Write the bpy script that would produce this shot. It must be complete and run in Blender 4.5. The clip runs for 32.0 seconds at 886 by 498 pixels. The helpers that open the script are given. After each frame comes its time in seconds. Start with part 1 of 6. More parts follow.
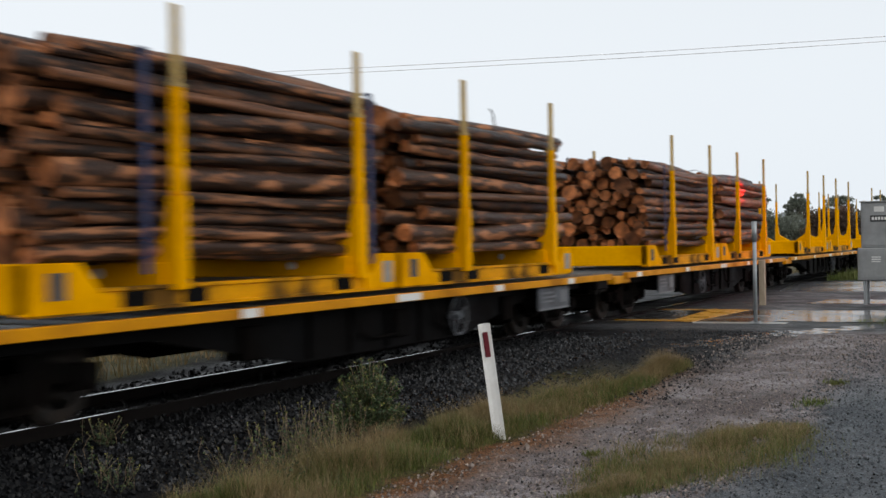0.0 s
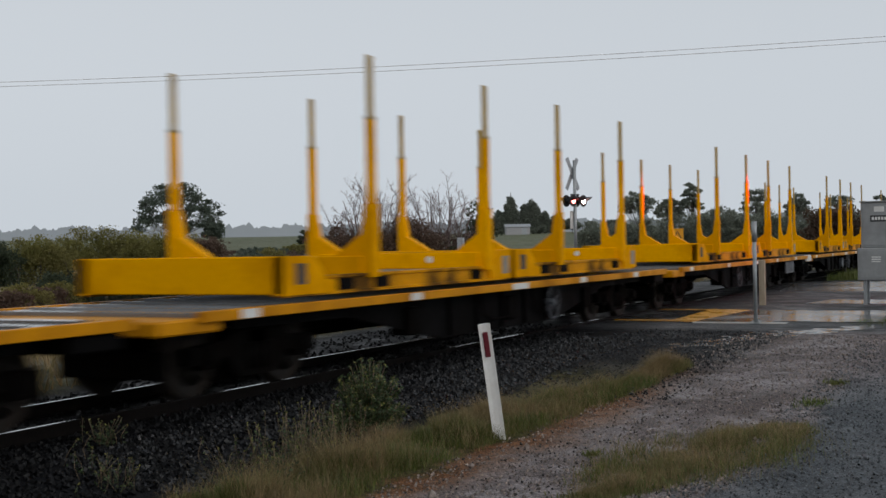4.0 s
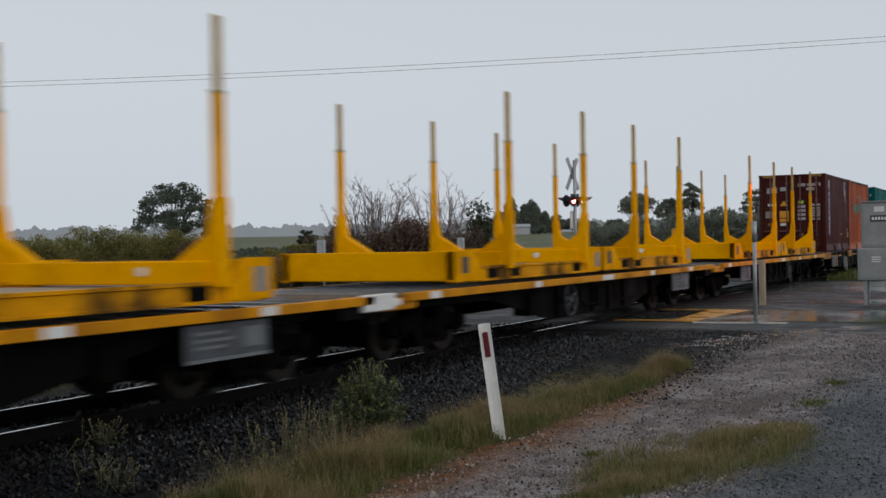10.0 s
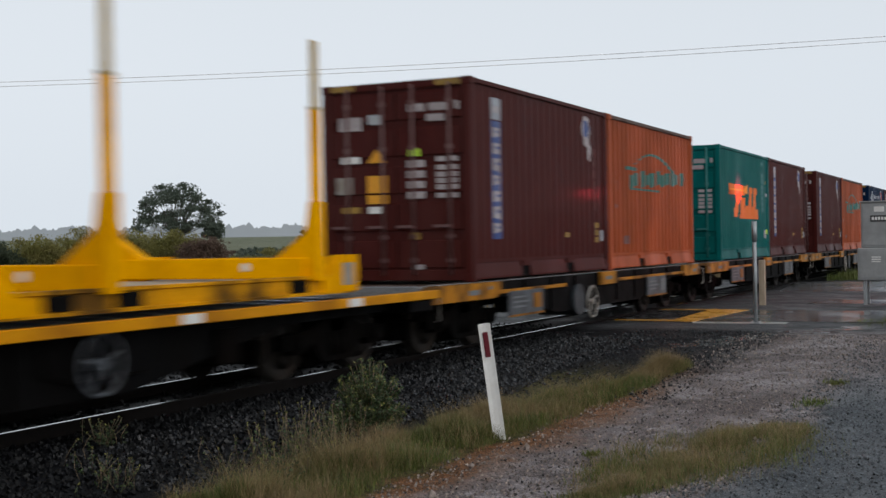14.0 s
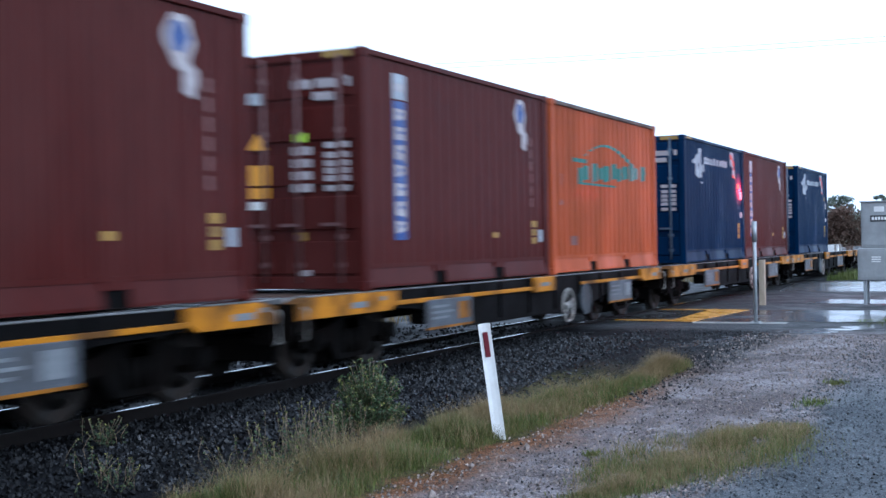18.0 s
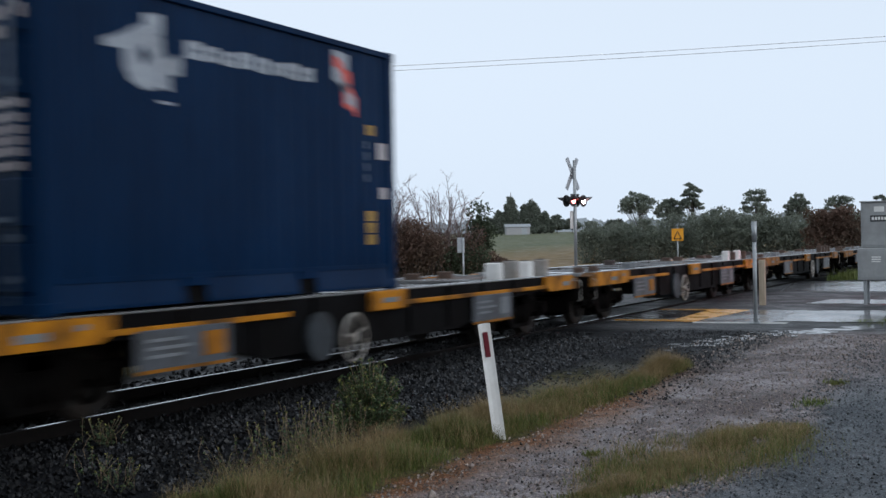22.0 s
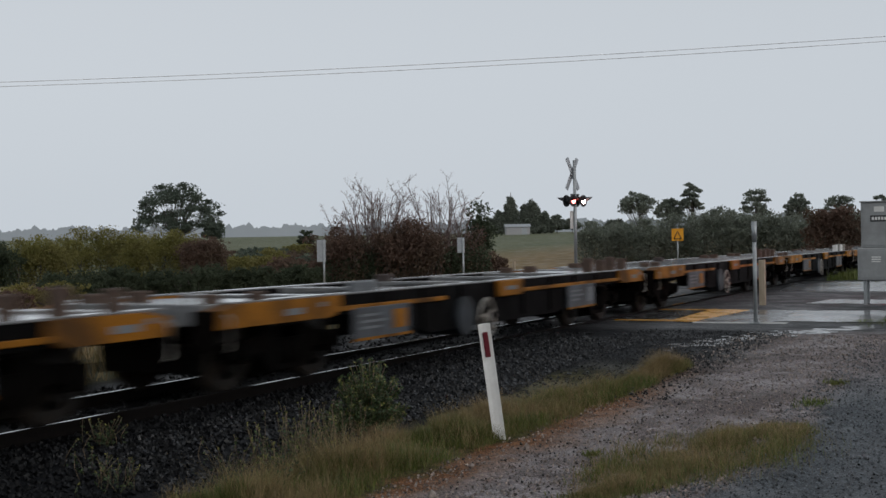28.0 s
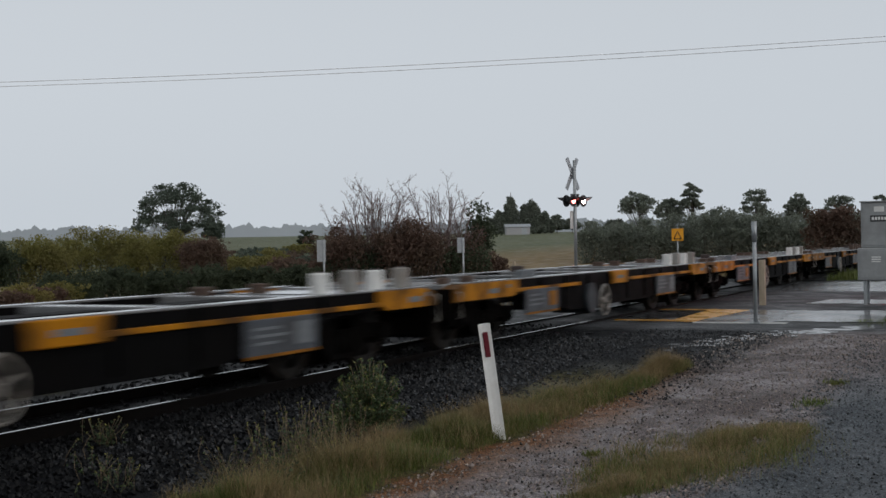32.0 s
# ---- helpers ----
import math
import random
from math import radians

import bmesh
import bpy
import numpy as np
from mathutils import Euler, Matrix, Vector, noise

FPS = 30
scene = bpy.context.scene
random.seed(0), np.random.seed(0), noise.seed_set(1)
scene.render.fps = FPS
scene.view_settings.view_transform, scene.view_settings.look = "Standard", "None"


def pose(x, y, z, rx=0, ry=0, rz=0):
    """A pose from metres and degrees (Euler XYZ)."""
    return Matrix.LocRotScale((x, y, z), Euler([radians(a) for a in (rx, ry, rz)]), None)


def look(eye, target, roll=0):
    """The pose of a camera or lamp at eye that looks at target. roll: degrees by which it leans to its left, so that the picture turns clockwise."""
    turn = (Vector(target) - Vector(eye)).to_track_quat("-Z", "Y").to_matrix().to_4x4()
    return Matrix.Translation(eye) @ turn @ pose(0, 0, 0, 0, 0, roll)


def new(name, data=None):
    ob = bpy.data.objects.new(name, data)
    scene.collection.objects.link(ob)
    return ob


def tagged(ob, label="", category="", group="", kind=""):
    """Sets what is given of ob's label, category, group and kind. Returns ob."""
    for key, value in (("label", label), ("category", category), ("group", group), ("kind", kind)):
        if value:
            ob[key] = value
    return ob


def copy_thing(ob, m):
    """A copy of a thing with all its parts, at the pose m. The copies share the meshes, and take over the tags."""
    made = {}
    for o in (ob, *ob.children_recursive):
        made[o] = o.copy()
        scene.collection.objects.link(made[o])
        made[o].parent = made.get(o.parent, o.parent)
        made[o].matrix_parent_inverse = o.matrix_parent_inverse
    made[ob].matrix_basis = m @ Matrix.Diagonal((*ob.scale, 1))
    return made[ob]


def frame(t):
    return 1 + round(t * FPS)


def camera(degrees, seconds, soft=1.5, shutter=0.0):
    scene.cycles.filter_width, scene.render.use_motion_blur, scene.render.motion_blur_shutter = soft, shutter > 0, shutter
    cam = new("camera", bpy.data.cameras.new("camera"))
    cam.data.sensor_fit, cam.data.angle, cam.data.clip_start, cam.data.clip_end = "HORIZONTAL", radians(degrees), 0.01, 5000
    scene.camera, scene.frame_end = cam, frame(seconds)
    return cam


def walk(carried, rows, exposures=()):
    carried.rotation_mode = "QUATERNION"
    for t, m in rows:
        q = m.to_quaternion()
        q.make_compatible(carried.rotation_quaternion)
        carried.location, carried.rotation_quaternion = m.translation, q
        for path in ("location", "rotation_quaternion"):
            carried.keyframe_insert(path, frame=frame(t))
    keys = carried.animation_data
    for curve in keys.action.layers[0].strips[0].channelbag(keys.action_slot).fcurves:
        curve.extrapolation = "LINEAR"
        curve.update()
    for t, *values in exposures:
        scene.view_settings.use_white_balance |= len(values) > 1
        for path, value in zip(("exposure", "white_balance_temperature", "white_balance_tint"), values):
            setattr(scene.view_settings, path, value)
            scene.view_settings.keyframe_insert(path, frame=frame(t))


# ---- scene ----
# ---- camera: locked off beside the track, x runs along the rails, y across them, rail top at z = 0 ----
EYE = Vector((0.0, -8.446, 1.519))
VIEW = Vector((math.sin(radians(64.1415)), math.cos(radians(64.1415)), -0.003996))
cam = camera(39.275, 32.0, soft=1.5, shutter=0.85)
CAM_POSE = look(EYE, EYE + VIEW * 10.0, -1.006)
walk(cam, [(0.0, CAM_POSE), (32.0, CAM_POSE)],
     exposures=[(0.0, 0.54, 6750, 11), (1.0, 0.48, 6700, 11), (2.0, 0.46, 6650, 11), (2.5, 0.42, 6650, 11), (3.0, 0.22, 6650, 11), (4.5, 0.02, 6600, 11), (13.0, 0.02, 6600, 11), (14.0, 0.34, 6600, 11),
                (14.4, 0.58, 6500, 11), (14.8, 0.72, 6250, 11), (16.5, 1.12, 5050, 8), (17.6, 1.36, 5100, 9), (18.5, 1.32, 5100, 10), (19.3, 1.22, 5100, 10), (20.5, 1.34, 5000, 9), (21.0, 1.2, 5250, 9), (21.5, 0.98, 5500, 9), (22.0, 0.45, 6050, 10),
                (22.5, 0.12, 6400, 10), (23.0, 0.0, 6550, 10), (24.5, 0.0, 6600, 11), (32.0, 0.0, 6600, 11)])

# ---- light: wet overcast dusk ----
world = bpy.data.worlds.new("overcast_sky")
scene.world = world
world.use_nodes = True
wn, wl = world.node_tree.nodes, world.node_tree.links
sky = wn.new("ShaderNodeTexSky")
sky.sky_type, sky.sun_disc = "NISHITA", False
sky.sun_elevation, sky.sun_rotation = radians(24), radians(200)
sky.air_density, sky.dust_density, sky.ozone_density = 1.0, 6.0, 1.0
grey = wn.new("ShaderNodeHueSaturation")
grey.inputs["Saturation"].default_value = 0.12
wl.new(sky.outputs[0], grey.inputs["Color"])
cover = wn.new("ShaderNodeMixRGB")
cover.inputs[0].default_value = 0.82
wl.new(grey.outputs[0], cover.inputs[1])
ramp = wn.new("ShaderNodeValToRGB")
for at, tone in ((0.5, (4.7, 5.2, 5.7)), (0.515, (5.3, 5.87, 6.42)), (0.545, (6.75, 7.5, 8.2)), (0.6, (8.5, 9.45, 10.3)), (0.75, (4.1, 4.55, 4.98)), (1.0, (1.9, 2.1, 2.3))):
    stop = ramp.color_ramp.elements[0] if at == 0.5 else ramp.color_ramp.elements[1] if at == 1.0 else ramp.color_ramp.elements.new(at)
    stop.position, stop.color = at, (*tone, 1)
geo = wn.new("ShaderNodeTexCoord")
sep = wn.new("ShaderNodeSeparateXYZ")
wl.new(geo.outputs["Generated"], sep.inputs[0])
half = wn.new("ShaderNodeMath")
half.operation = "MULTIPLY_ADD"
half.inputs[1].default_value, half.inputs[2].default_value = 0.5, 0.5
wl.new(sep.outputs["Z"], half.inputs[0])
wl.new(half.outputs[0], ramp.inputs[0])
wl.new(ramp.outputs[0], cover.inputs[2])
wl.new(cover.outputs[0], wn["Background"].inputs["Color"])
wn["Background"].inputs["Strength"].default_value = 0.142
sun_data = bpy.data.lights.new("sun", "SUN")
sun_data.energy, sun_data.angle, sun_data.color = 0.3, radians(40), (1.0, 0.97, 0.93)
sun = new("sun", sun_data)
sun.matrix_world = look((0, 0, 50), (18, 20, 0))

# ---- materials ----


def mat(name, c1, c2, rough=0.6, metal=0.0, scale=8.0, bump=0.2, big=1.2, dirt=None, dirt_amount=0.35, stretch=(1, 1, 1),
        world_space=False, varied=0.0, island=0.0, coat=0.0, rough_var=0.12, dist=0.01, patchy=(0.42, 0.68), sheer=0.0, spec=0.5):
    """A surface of two colours in fine grain, with large stains of a third, its bump and its wet or dry gloss."""
    m = bpy.data.materials.new(name)
    m.use_nodes = True
    n, l = m.node_tree.nodes, m.node_tree.links
    p = n["Principled BSDF"]
    if world_space:
        src = n.new("ShaderNodeNewGeometry").outputs["Position"]
    else:
        src = n.new("ShaderNodeTexCoord").outputs["Object"]
    mp = n.new("ShaderNodeMapping")
    mp.inputs["Scale"].default_value = stretch
    l.new(src, mp.inputs["Vector"])
    fine = n.new("ShaderNodeTexNoise")
    fine.inputs["Scale"].default_value, fine.inputs["Detail"].default_value, fine.inputs["Roughness"].default_value = scale, 6, 0.65
    l.new(mp.outputs[0], fine.inputs["Vector"])
    r1 = n.new("ShaderNodeValToRGB")
    r1.color_ramp.elements[0].position, r1.color_ramp.elements[1].position = 0.3, 0.7
    r1.color_ramp.elements[0].color, r1.color_ramp.elements[1].color = (*c1, 1), (*c2, 1)
    l.new(fine.outputs["Fac"], r1.inputs[0])
    out = r1.outputs[0]
    large = n.new("ShaderNodeTexNoise")
    large.inputs["Scale"].default_value, large.inputs["Detail"].default_value = big, 5
    l.new(mp.outputs[0], large.inputs["Vector"])
    if dirt:
        r2 = n.new("ShaderNodeMapRange")
        r2.inputs["From Min"].default_value, r2.inputs["From Max"].default_value = patchy
        r2.inputs["To Max"].default_value = dirt_amount
        l.new(large.outputs["Fac"], r2.inputs["Value"])
        mx = n.new("ShaderNodeMixRGB")
        mx.inputs[2].default_value = (*dirt, 1)
        l.new(r2.outputs[0], mx.inputs[0])
        l.new(out, mx.inputs[1])
        out = mx.outputs[0]
    if varied or island:
        hsv = n.new("ShaderNodeHueSaturation")
        rnd = n.new("ShaderNodeMapRange")
        amount = varied or island
        rnd.inputs["To Min"].default_value, rnd.inputs["To Max"].default_value = 1 - amount, 1 + amount
        if varied:
            l.new(n.new("ShaderNodeObjectInfo").outputs["Random"], rnd.inputs["Value"])
        else:
            l.new(n.new("ShaderNodeNewGeometry").outputs["Random Per Island"], rnd.inputs["Value"])
        l.new(rnd.outputs[0], hsv.inputs["Value"])
        l.new(out, hsv.inputs["Color"])
        out = hsv.outputs[0]
    l.new(out, p.inputs["Base Color"])
    rr = n.new("ShaderNodeMapRange")
    rr.inputs["From Min"].default_value, rr.inputs["From Max"].default_value = 0.35, 0.65
    rr.inputs["To Min"].default_value, rr.inputs["To Max"].default_value = max(rough - rough_var, 0.04), min(rough + rough_var, 1)
    l.new(large.outputs["Fac"], rr.inputs["Value"])
    l.new(rr.outputs[0], p.inputs["Roughness"])
    p.inputs["Metallic"].default_value, p.inputs["Specular IOR Level"].default_value = metal, spec
    p.inputs["Coat Weight"].default_value, p.inputs["Coat Roughness"].default_value = coat, 0.12
    if bump:
        b = n.new("ShaderNodeBump")
        b.inputs["Strength"].default_value, b.inputs["Distance"].default_value = bump, dist
        l.new(fine.outputs["Fac"], b.inputs["Height"])
        l.new(b.outputs[0], p.inputs["Normal"])
    if sheer:
        tr, mx = n.new("ShaderNodeBsdfTranslucent"), n.new("ShaderNodeMixShader")
        l.new(out, tr.inputs["Color"])
        mx.inputs[0].default_value = sheer
        l.new(p.outputs[0], mx.inputs[1])
        l.new(tr.outputs[0], mx.inputs[2])
        l.new(mx.outputs[0], n["Material Output"].inputs["Surface"])
    return m


def glow(name, colour, strength):
    m = bpy.data.materials.new(name)
    m.use_nodes = True
    p = m.node_tree.nodes["Principled BSDF"]
    p.inputs["Base Color"].default_value = (*colour, 1)
    p.inputs["Emission Color"].default_value, p.inputs["Emission Strength"].default_value = (*colour, 1), strength
    return m


M = {
    "yellow": mat("yellow_paint", (0.82, 0.36, 0.0), (0.92, 0.42, 0.0), 0.5, 0, 14, 0.05, 1.1, (0.4, 0.15, 0.002), 0.55, spec=0.01),
    "yellow_worn": mat("worn_yellow_paint", (0.6, 0.25, 0.003), (0.76, 0.34, 0.004), 0.5, 0, 20, 0.1, 1.9, (0.07, 0.036, 0.012), 0.92, spec=0.03, patchy=(0.42, 0.6)),
    "orange_sill": mat("orange_yellow_sill_paint", (0.56, 0.225, 0.003), (0.66, 0.28, 0.004), 0.45, 0, 18, 0.06, 1.5, (0.24, 0.085, 0.008), 0.65, spec=0.08),
    "wagon_orange": mat("dirty_orange_wagon_paint", (0.34, 0.13, 0.006), (0.47, 0.185, 0.008), 0.5, 0, 16, 0.1, 1.7, (0.05, 0.028, 0.014), 0.85, spec=0.08, patchy=(0.44, 0.62)),
    "drum": mat("blue_grey_reservoir_paint", (0.014, 0.018, 0.022), (0.027, 0.033, 0.039), 0.5, 0, 12, 0.05, 2, (0.03, 0.028, 0.026), 0.5, spec=0.3),
    "rod_maroon": mat("scuffed_maroon_rod", (0.085, 0.035, 0.034), (0.14, 0.07, 0.066), 0.5, 0.1, 20, 0.08),
    "rod_navy": mat("scuffed_navy_rod", (0.05, 0.075, 0.11), (0.1, 0.13, 0.17), 0.45, 0.2, 20, 0.08),
    "rod_teal": mat("scuffed_teal_rod", (0.006, 0.13, 0.125), (0.03, 0.17, 0.16), 0.5, 0.1, 20, 0.08),
    "pink_mark": mat("faded_pale_lettering", (0.3, 0.27, 0.28), (0.48, 0.44, 0.44), 0.55, 0, 12, 0.02, 1.4, (0.14, 0.1, 0.1), 0.5),
    "hazard": mat("dirty_yellow_corner_paint", (0.25, 0.14, 0.02), (0.4, 0.24, 0.03), 0.55, 0, 14, 0.1, 3, (0.04, 0.03, 0.02), 0.7),
    "pink_scuff": mat("scuffed_faint_marking", (0.1, 0.035, 0.032), (0.2, 0.1, 0.09), 0.55, 0, 12, 0.02),
    "faint_teal": mat("faint_pale_teal_marking", (0.02, 0.14, 0.14), (0.06, 0.19, 0.19), 0.55, 0, 12, 0.02),
    "dirty_sill": mat("grimy_orange_sill_paint", (0.2, 0.078, 0.008), (0.33, 0.13, 0.012), 0.55, 0, 18, 0.1, 1.5, (0.04, 0.024, 0.014), 0.85, spec=0.1),
    "stake_top": mat("faded_stake_steel", (0.4, 0.27, 0.09), (0.52, 0.36, 0.13), 0.55, 0, 22, 0.08, 2, (0.26, 0.2, 0.13), 0.5, spec=0.08),
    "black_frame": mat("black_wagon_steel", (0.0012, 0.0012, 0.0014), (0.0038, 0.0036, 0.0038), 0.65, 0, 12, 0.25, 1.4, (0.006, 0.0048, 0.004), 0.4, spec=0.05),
    "wet_deck": mat("wet_steel_deck", (0.13, 0.135, 0.14), (0.22, 0.225, 0.23), 0.14, 0, 9, 0.05, 1.2, (0.2, 0.17, 0.14), 0.3, coat=0.8, rough_var=0.08),
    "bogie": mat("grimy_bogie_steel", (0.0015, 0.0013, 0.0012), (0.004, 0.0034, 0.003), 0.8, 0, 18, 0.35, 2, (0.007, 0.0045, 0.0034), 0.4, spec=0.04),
    "wheel": mat("worn_wheel_steel", (0.009, 0.008, 0.007), (0.022, 0.018, 0.015), 0.7, 0.1, 20, 0.15, 3, (0.03, 0.017, 0.01), 0.4, spec=0.2),
    "tread": mat("polished_wheel_tread", (0.5, 0.5, 0.5), (0.62, 0.62, 0.62), 0.25, 0.9, 30, 0.02),
    "panel": mat("grey_data_panel", (0.05, 0.056, 0.066), (0.095, 0.105, 0.12), 0.5, 0, 16, 0.08, 2.5, (0.045, 0.04, 0.036), 0.6, spec=0.25),
    "panel_bar": mat("faded_grey_lettering_paint", (0.13, 0.14, 0.15), (0.2, 0.21, 0.22), 0.55, 0, 16, 0.05, spec=0.1),
    "white": mat("white_paint", (0.68, 0.68, 0.66), (0.78, 0.78, 0.76), 0.5, 0, 22, 0.06, 2.2, (0.4, 0.37, 0.33), 0.4),
    "rust_block": mat("rusty_brown_steel", (0.045, 0.026, 0.018), (0.09, 0.05, 0.03), 0.65, 0, 22, 0.25, 3, (0.05, 0.035, 0.03), 0.5),
    "handbrake": mat("pale_handbrake_steel", (0.22, 0.21, 0.195), (0.34, 0.325, 0.3), 0.45, 0.2, 24, 0.1, 4, (0.2, 0.13, 0.08), 0.4),
    "brown_box": mat("maroon_container_paint", (0.042, 0.0072, 0.0058), (0.064, 0.0108, 0.0086), 0.5, 0, 7, 0.1, 1.0, (0.075, 0.026, 0.023), 0.5, (1, 1, 0.35), coat=0.06, spec=0.04),
    "orange_box": mat("orange_container_paint", (0.34, 0.065, 0.02), (0.45, 0.092, 0.028), 0.5, 0, 6, 0.1, 1.1, (0.19, 0.05, 0.018), 0.75, (1, 1, 0.25), coat=0.06, spec=0.06),
    "teal_box": mat("teal_container_paint", (0.0, 0.088, 0.085), (0.001, 0.118, 0.112), 0.48, 0, 7, 0.08, 1.0, (0.002, 0.07, 0.065), 0.4, (1, 1, 0.35), coat=0.06, spec=0.04),
    "blue_box": mat("navy_container_paint", (0.0012, 0.013, 0.042), (0.002, 0.018, 0.058), 0.48, 0, 7, 0.08, 1.0, (0.003, 0.01, 0.028), 0.5, (1, 1, 0.35), coat=0.05, spec=0.03),
    "box_dark": mat("dark_container_steel", (0.03, 0.022, 0.02), (0.06, 0.04, 0.035), 0.6, 0, 14, 0.2),
    "rod": mat("grey_lock_rod_steel", (0.2, 0.2, 0.21), (0.3, 0.3, 0.31), 0.4, 0.4, 20, 0.05),
    "blue_mark": mat("blue_vinyl", (0.012, 0.045, 0.17), (0.018, 0.06, 0.22), 0.4, 0, 12, 0.02),
    "pale_mark": mat("pale_blue_vinyl", (0.24, 0.27, 0.31), (0.38, 0.41, 0.45), 0.55, 0, 12, 0.02, 1.4, (0.1, 0.1, 0.11), 0.5),
    "orange_mark": mat("orange_vinyl", (0.5, 0.14, 0.015), (0.62, 0.18, 0.022), 0.6, 0, 12, 0.02),
    "teal_mark": mat("green_vinyl", (0.0, 0.1, 0.085), (0.005, 0.14, 0.115), 0.45, 0, 12, 0.02),
    "red_mark": mat("red_vinyl", (0.45, 0.05, 0.035), (0.55, 0.07, 0.045), 0.45, 0, 12, 0.02),
    "lime": mat("lime_sticker", (0.4, 0.65, 0.03), (0.48, 0.72, 0.05), 0.5, 0, 12, 0.02),
    "bark": mat("wet_pine_bark", (0.009, 0.005, 0.0036), (0.052, 0.025, 0.015), 0.45, 0, 3.2, 0.9, 1.3, (0.3, 0.125, 0.055), 0.88, (1.6, 0.8, 0.8), varied=0.75, dist=0.02, patchy=(0.5, 0.62), spec=0.22),
    "stripped": mat("stripped_pale_pine_log", (0.12, 0.045, 0.019), (0.3, 0.125, 0.054), 0.45, 0, 4, 0.5, 1.6, (0.05, 0.025, 0.016), 0.7, (0.5, 0.8, 0.8), varied=0.45, dist=0.015, patchy=(0.46, 0.64), spec=0.25),
    "log_end": mat("sawn_log_end", (0.24, 0.075, 0.025), (0.5, 0.19, 0.07), 0.65, 0, 2.2, 0.25, 0.7, (0.05, 0.022, 0.013), 0.8, varied=0.7, spec=0.2),
    "strap": mat("blue_webbing_strap", (0.012, 0.02, 0.06), (0.02, 0.032, 0.09), 0.7, 0, 60, 0.3),
    "rail_top": mat("polished_rail_head", (0.5, 0.51, 0.53), (0.6, 0.61, 0.63), 0.07, 0.97, 30, 0.01, rough_var=0.03),
    "rail_side": mat("rusty_rail_side", (0.0025, 0.002, 0.0018), (0.006, 0.004, 0.0032), 0.8, 0.0, 22, 0.3, spec=0.1),
    "sleeper": mat("dark_timber_sleeper", (0.03, 0.025, 0.022), (0.07, 0.055, 0.045), 0.75, 0, 14, 0.5, 3, stretch=(1, 0.3, 1)),
    "stone": mat("wet_basalt_ballast", (0.0025, 0.003, 0.004), (0.0095, 0.0102, 0.012), 0.3, 0, 25, 0.3, 3, island=0.95, world_space=True, spec=0.36),
    # ballast in a darker colour, with the train's shade painted into it
    "shaded_stone": mat("shade_darkened_ballast", (0.0015, 0.0016, 0.002), (0.005, 0.0052, 0.006), 0.45, 0, 25, 0.3, 3, island=0.9, world_space=True, spec=0.16),
    "gravel": mat("pale_wet_gravel", (0.06, 0.045, 0.04), (0.29, 0.235, 0.2), 0.4, 0, 30, 0.3, 3, island=0.95, world_space=True),
    "blue_stone": mat("blue_grey_crushed_stone", (0.012, 0.015, 0.018), (0.11, 0.122, 0.134), 0.35, 0, 30, 0.3, 3, island=0.9, world_space=True),
    "steel": mat("galvanised_steel", (0.3, 0.32, 0.33), (0.4, 0.42, 0.43), 0.42, 0.5, 16, 0.05, 3, (0.22, 0.23, 0.24), 0.4),
    "cabinet": mat("grey_cabinet_paint", (0.26, 0.27, 0.27), (0.32, 0.33, 0.33), 0.48, 0.1, 10, 0.06, 2, (0.2, 0.2, 0.2), 0.5),
    "timber": mat("weathered_timber", (0.3, 0.24, 0.17), (0.42, 0.35, 0.26), 0.7, 0, 14, 0.4, 3, stretch=(1, 1, 0.2)),
    "black_paint": mat("black_signal_paint", (0.012, 0.012, 0.013), (0.022, 0.022, 0.024), 0.5, 0, 14, 0.1),
    "reflector": mat("dark_red_reflector", (0.1, 0.006, 0.012), (0.14, 0.008, 0.018), 0.3, 0, 60, 0.1),
    "sign_yellow": mat("yellow_sign_face", (0.68, 0.29, 0.006), (0.74, 0.33, 0.008), 0.5, 0, 14, 0.02),
    "sign_back": mat("grey_sign_back", (0.33, 0.35, 0.37), (0.42, 0.44, 0.46), 0.5, 0.3, 14, 0.03),
    "line_yellow": mat("yellow_road_paint", (0.62, 0.28, 0.02), (0.75, 0.38, 0.04), 0.3, 0, 16, 0.1, 2, (0.4, 0.2, 0.05), 0.4, world_space=True),
    "grass": mat("green_grass_blades", (0.055, 0.09, 0.012), (0.13, 0.17, 0.03), 0.6, 0, 6, 0, 0.9, (0.15, 0.12, 0.042), 0.6, world_space=True, island=0.35, sheer=0.3),
    "grass_dry": mat("dry_grass_blades", (0.22, 0.15, 0.07), (0.37, 0.265, 0.14), 0.7, 0, 6, 0, 1.1, (0.12, 0.12, 0.035), 0.6, world_space=True, island=0.35, sheer=0.3),
    "weed": mat("grey_green_weed_leaves", (0.03, 0.055, 0.018), (0.06, 0.095, 0.034), 0.55, 0, 9, 0, 2, (0.1, 0.1, 0.04), 0.35, island=0.4, sheer=0.3),
    "weed_tip": mat("olive_flower_tips", (0.14, 0.15, 0.03), (0.22, 0.21, 0.05), 0.6, 0, 9, 0, island=0.3),
    "stem": mat("brown_weed_stem", (0.1, 0.07, 0.04), (0.17, 0.12, 0.07), 0.7, 0, 9, 0, island=0.3),
    "trunk": mat("grey_brown_tree_bark", (0.06, 0.05, 0.042), (0.12, 0.1, 0.085), 0.8, 0, 6, 0.4),
    "twig": mat("red_brown_bare_twigs", (0.13, 0.096, 0.09), (0.21, 0.16, 0.15), 0.8, 0, 6, 0.2, spec=0.2),
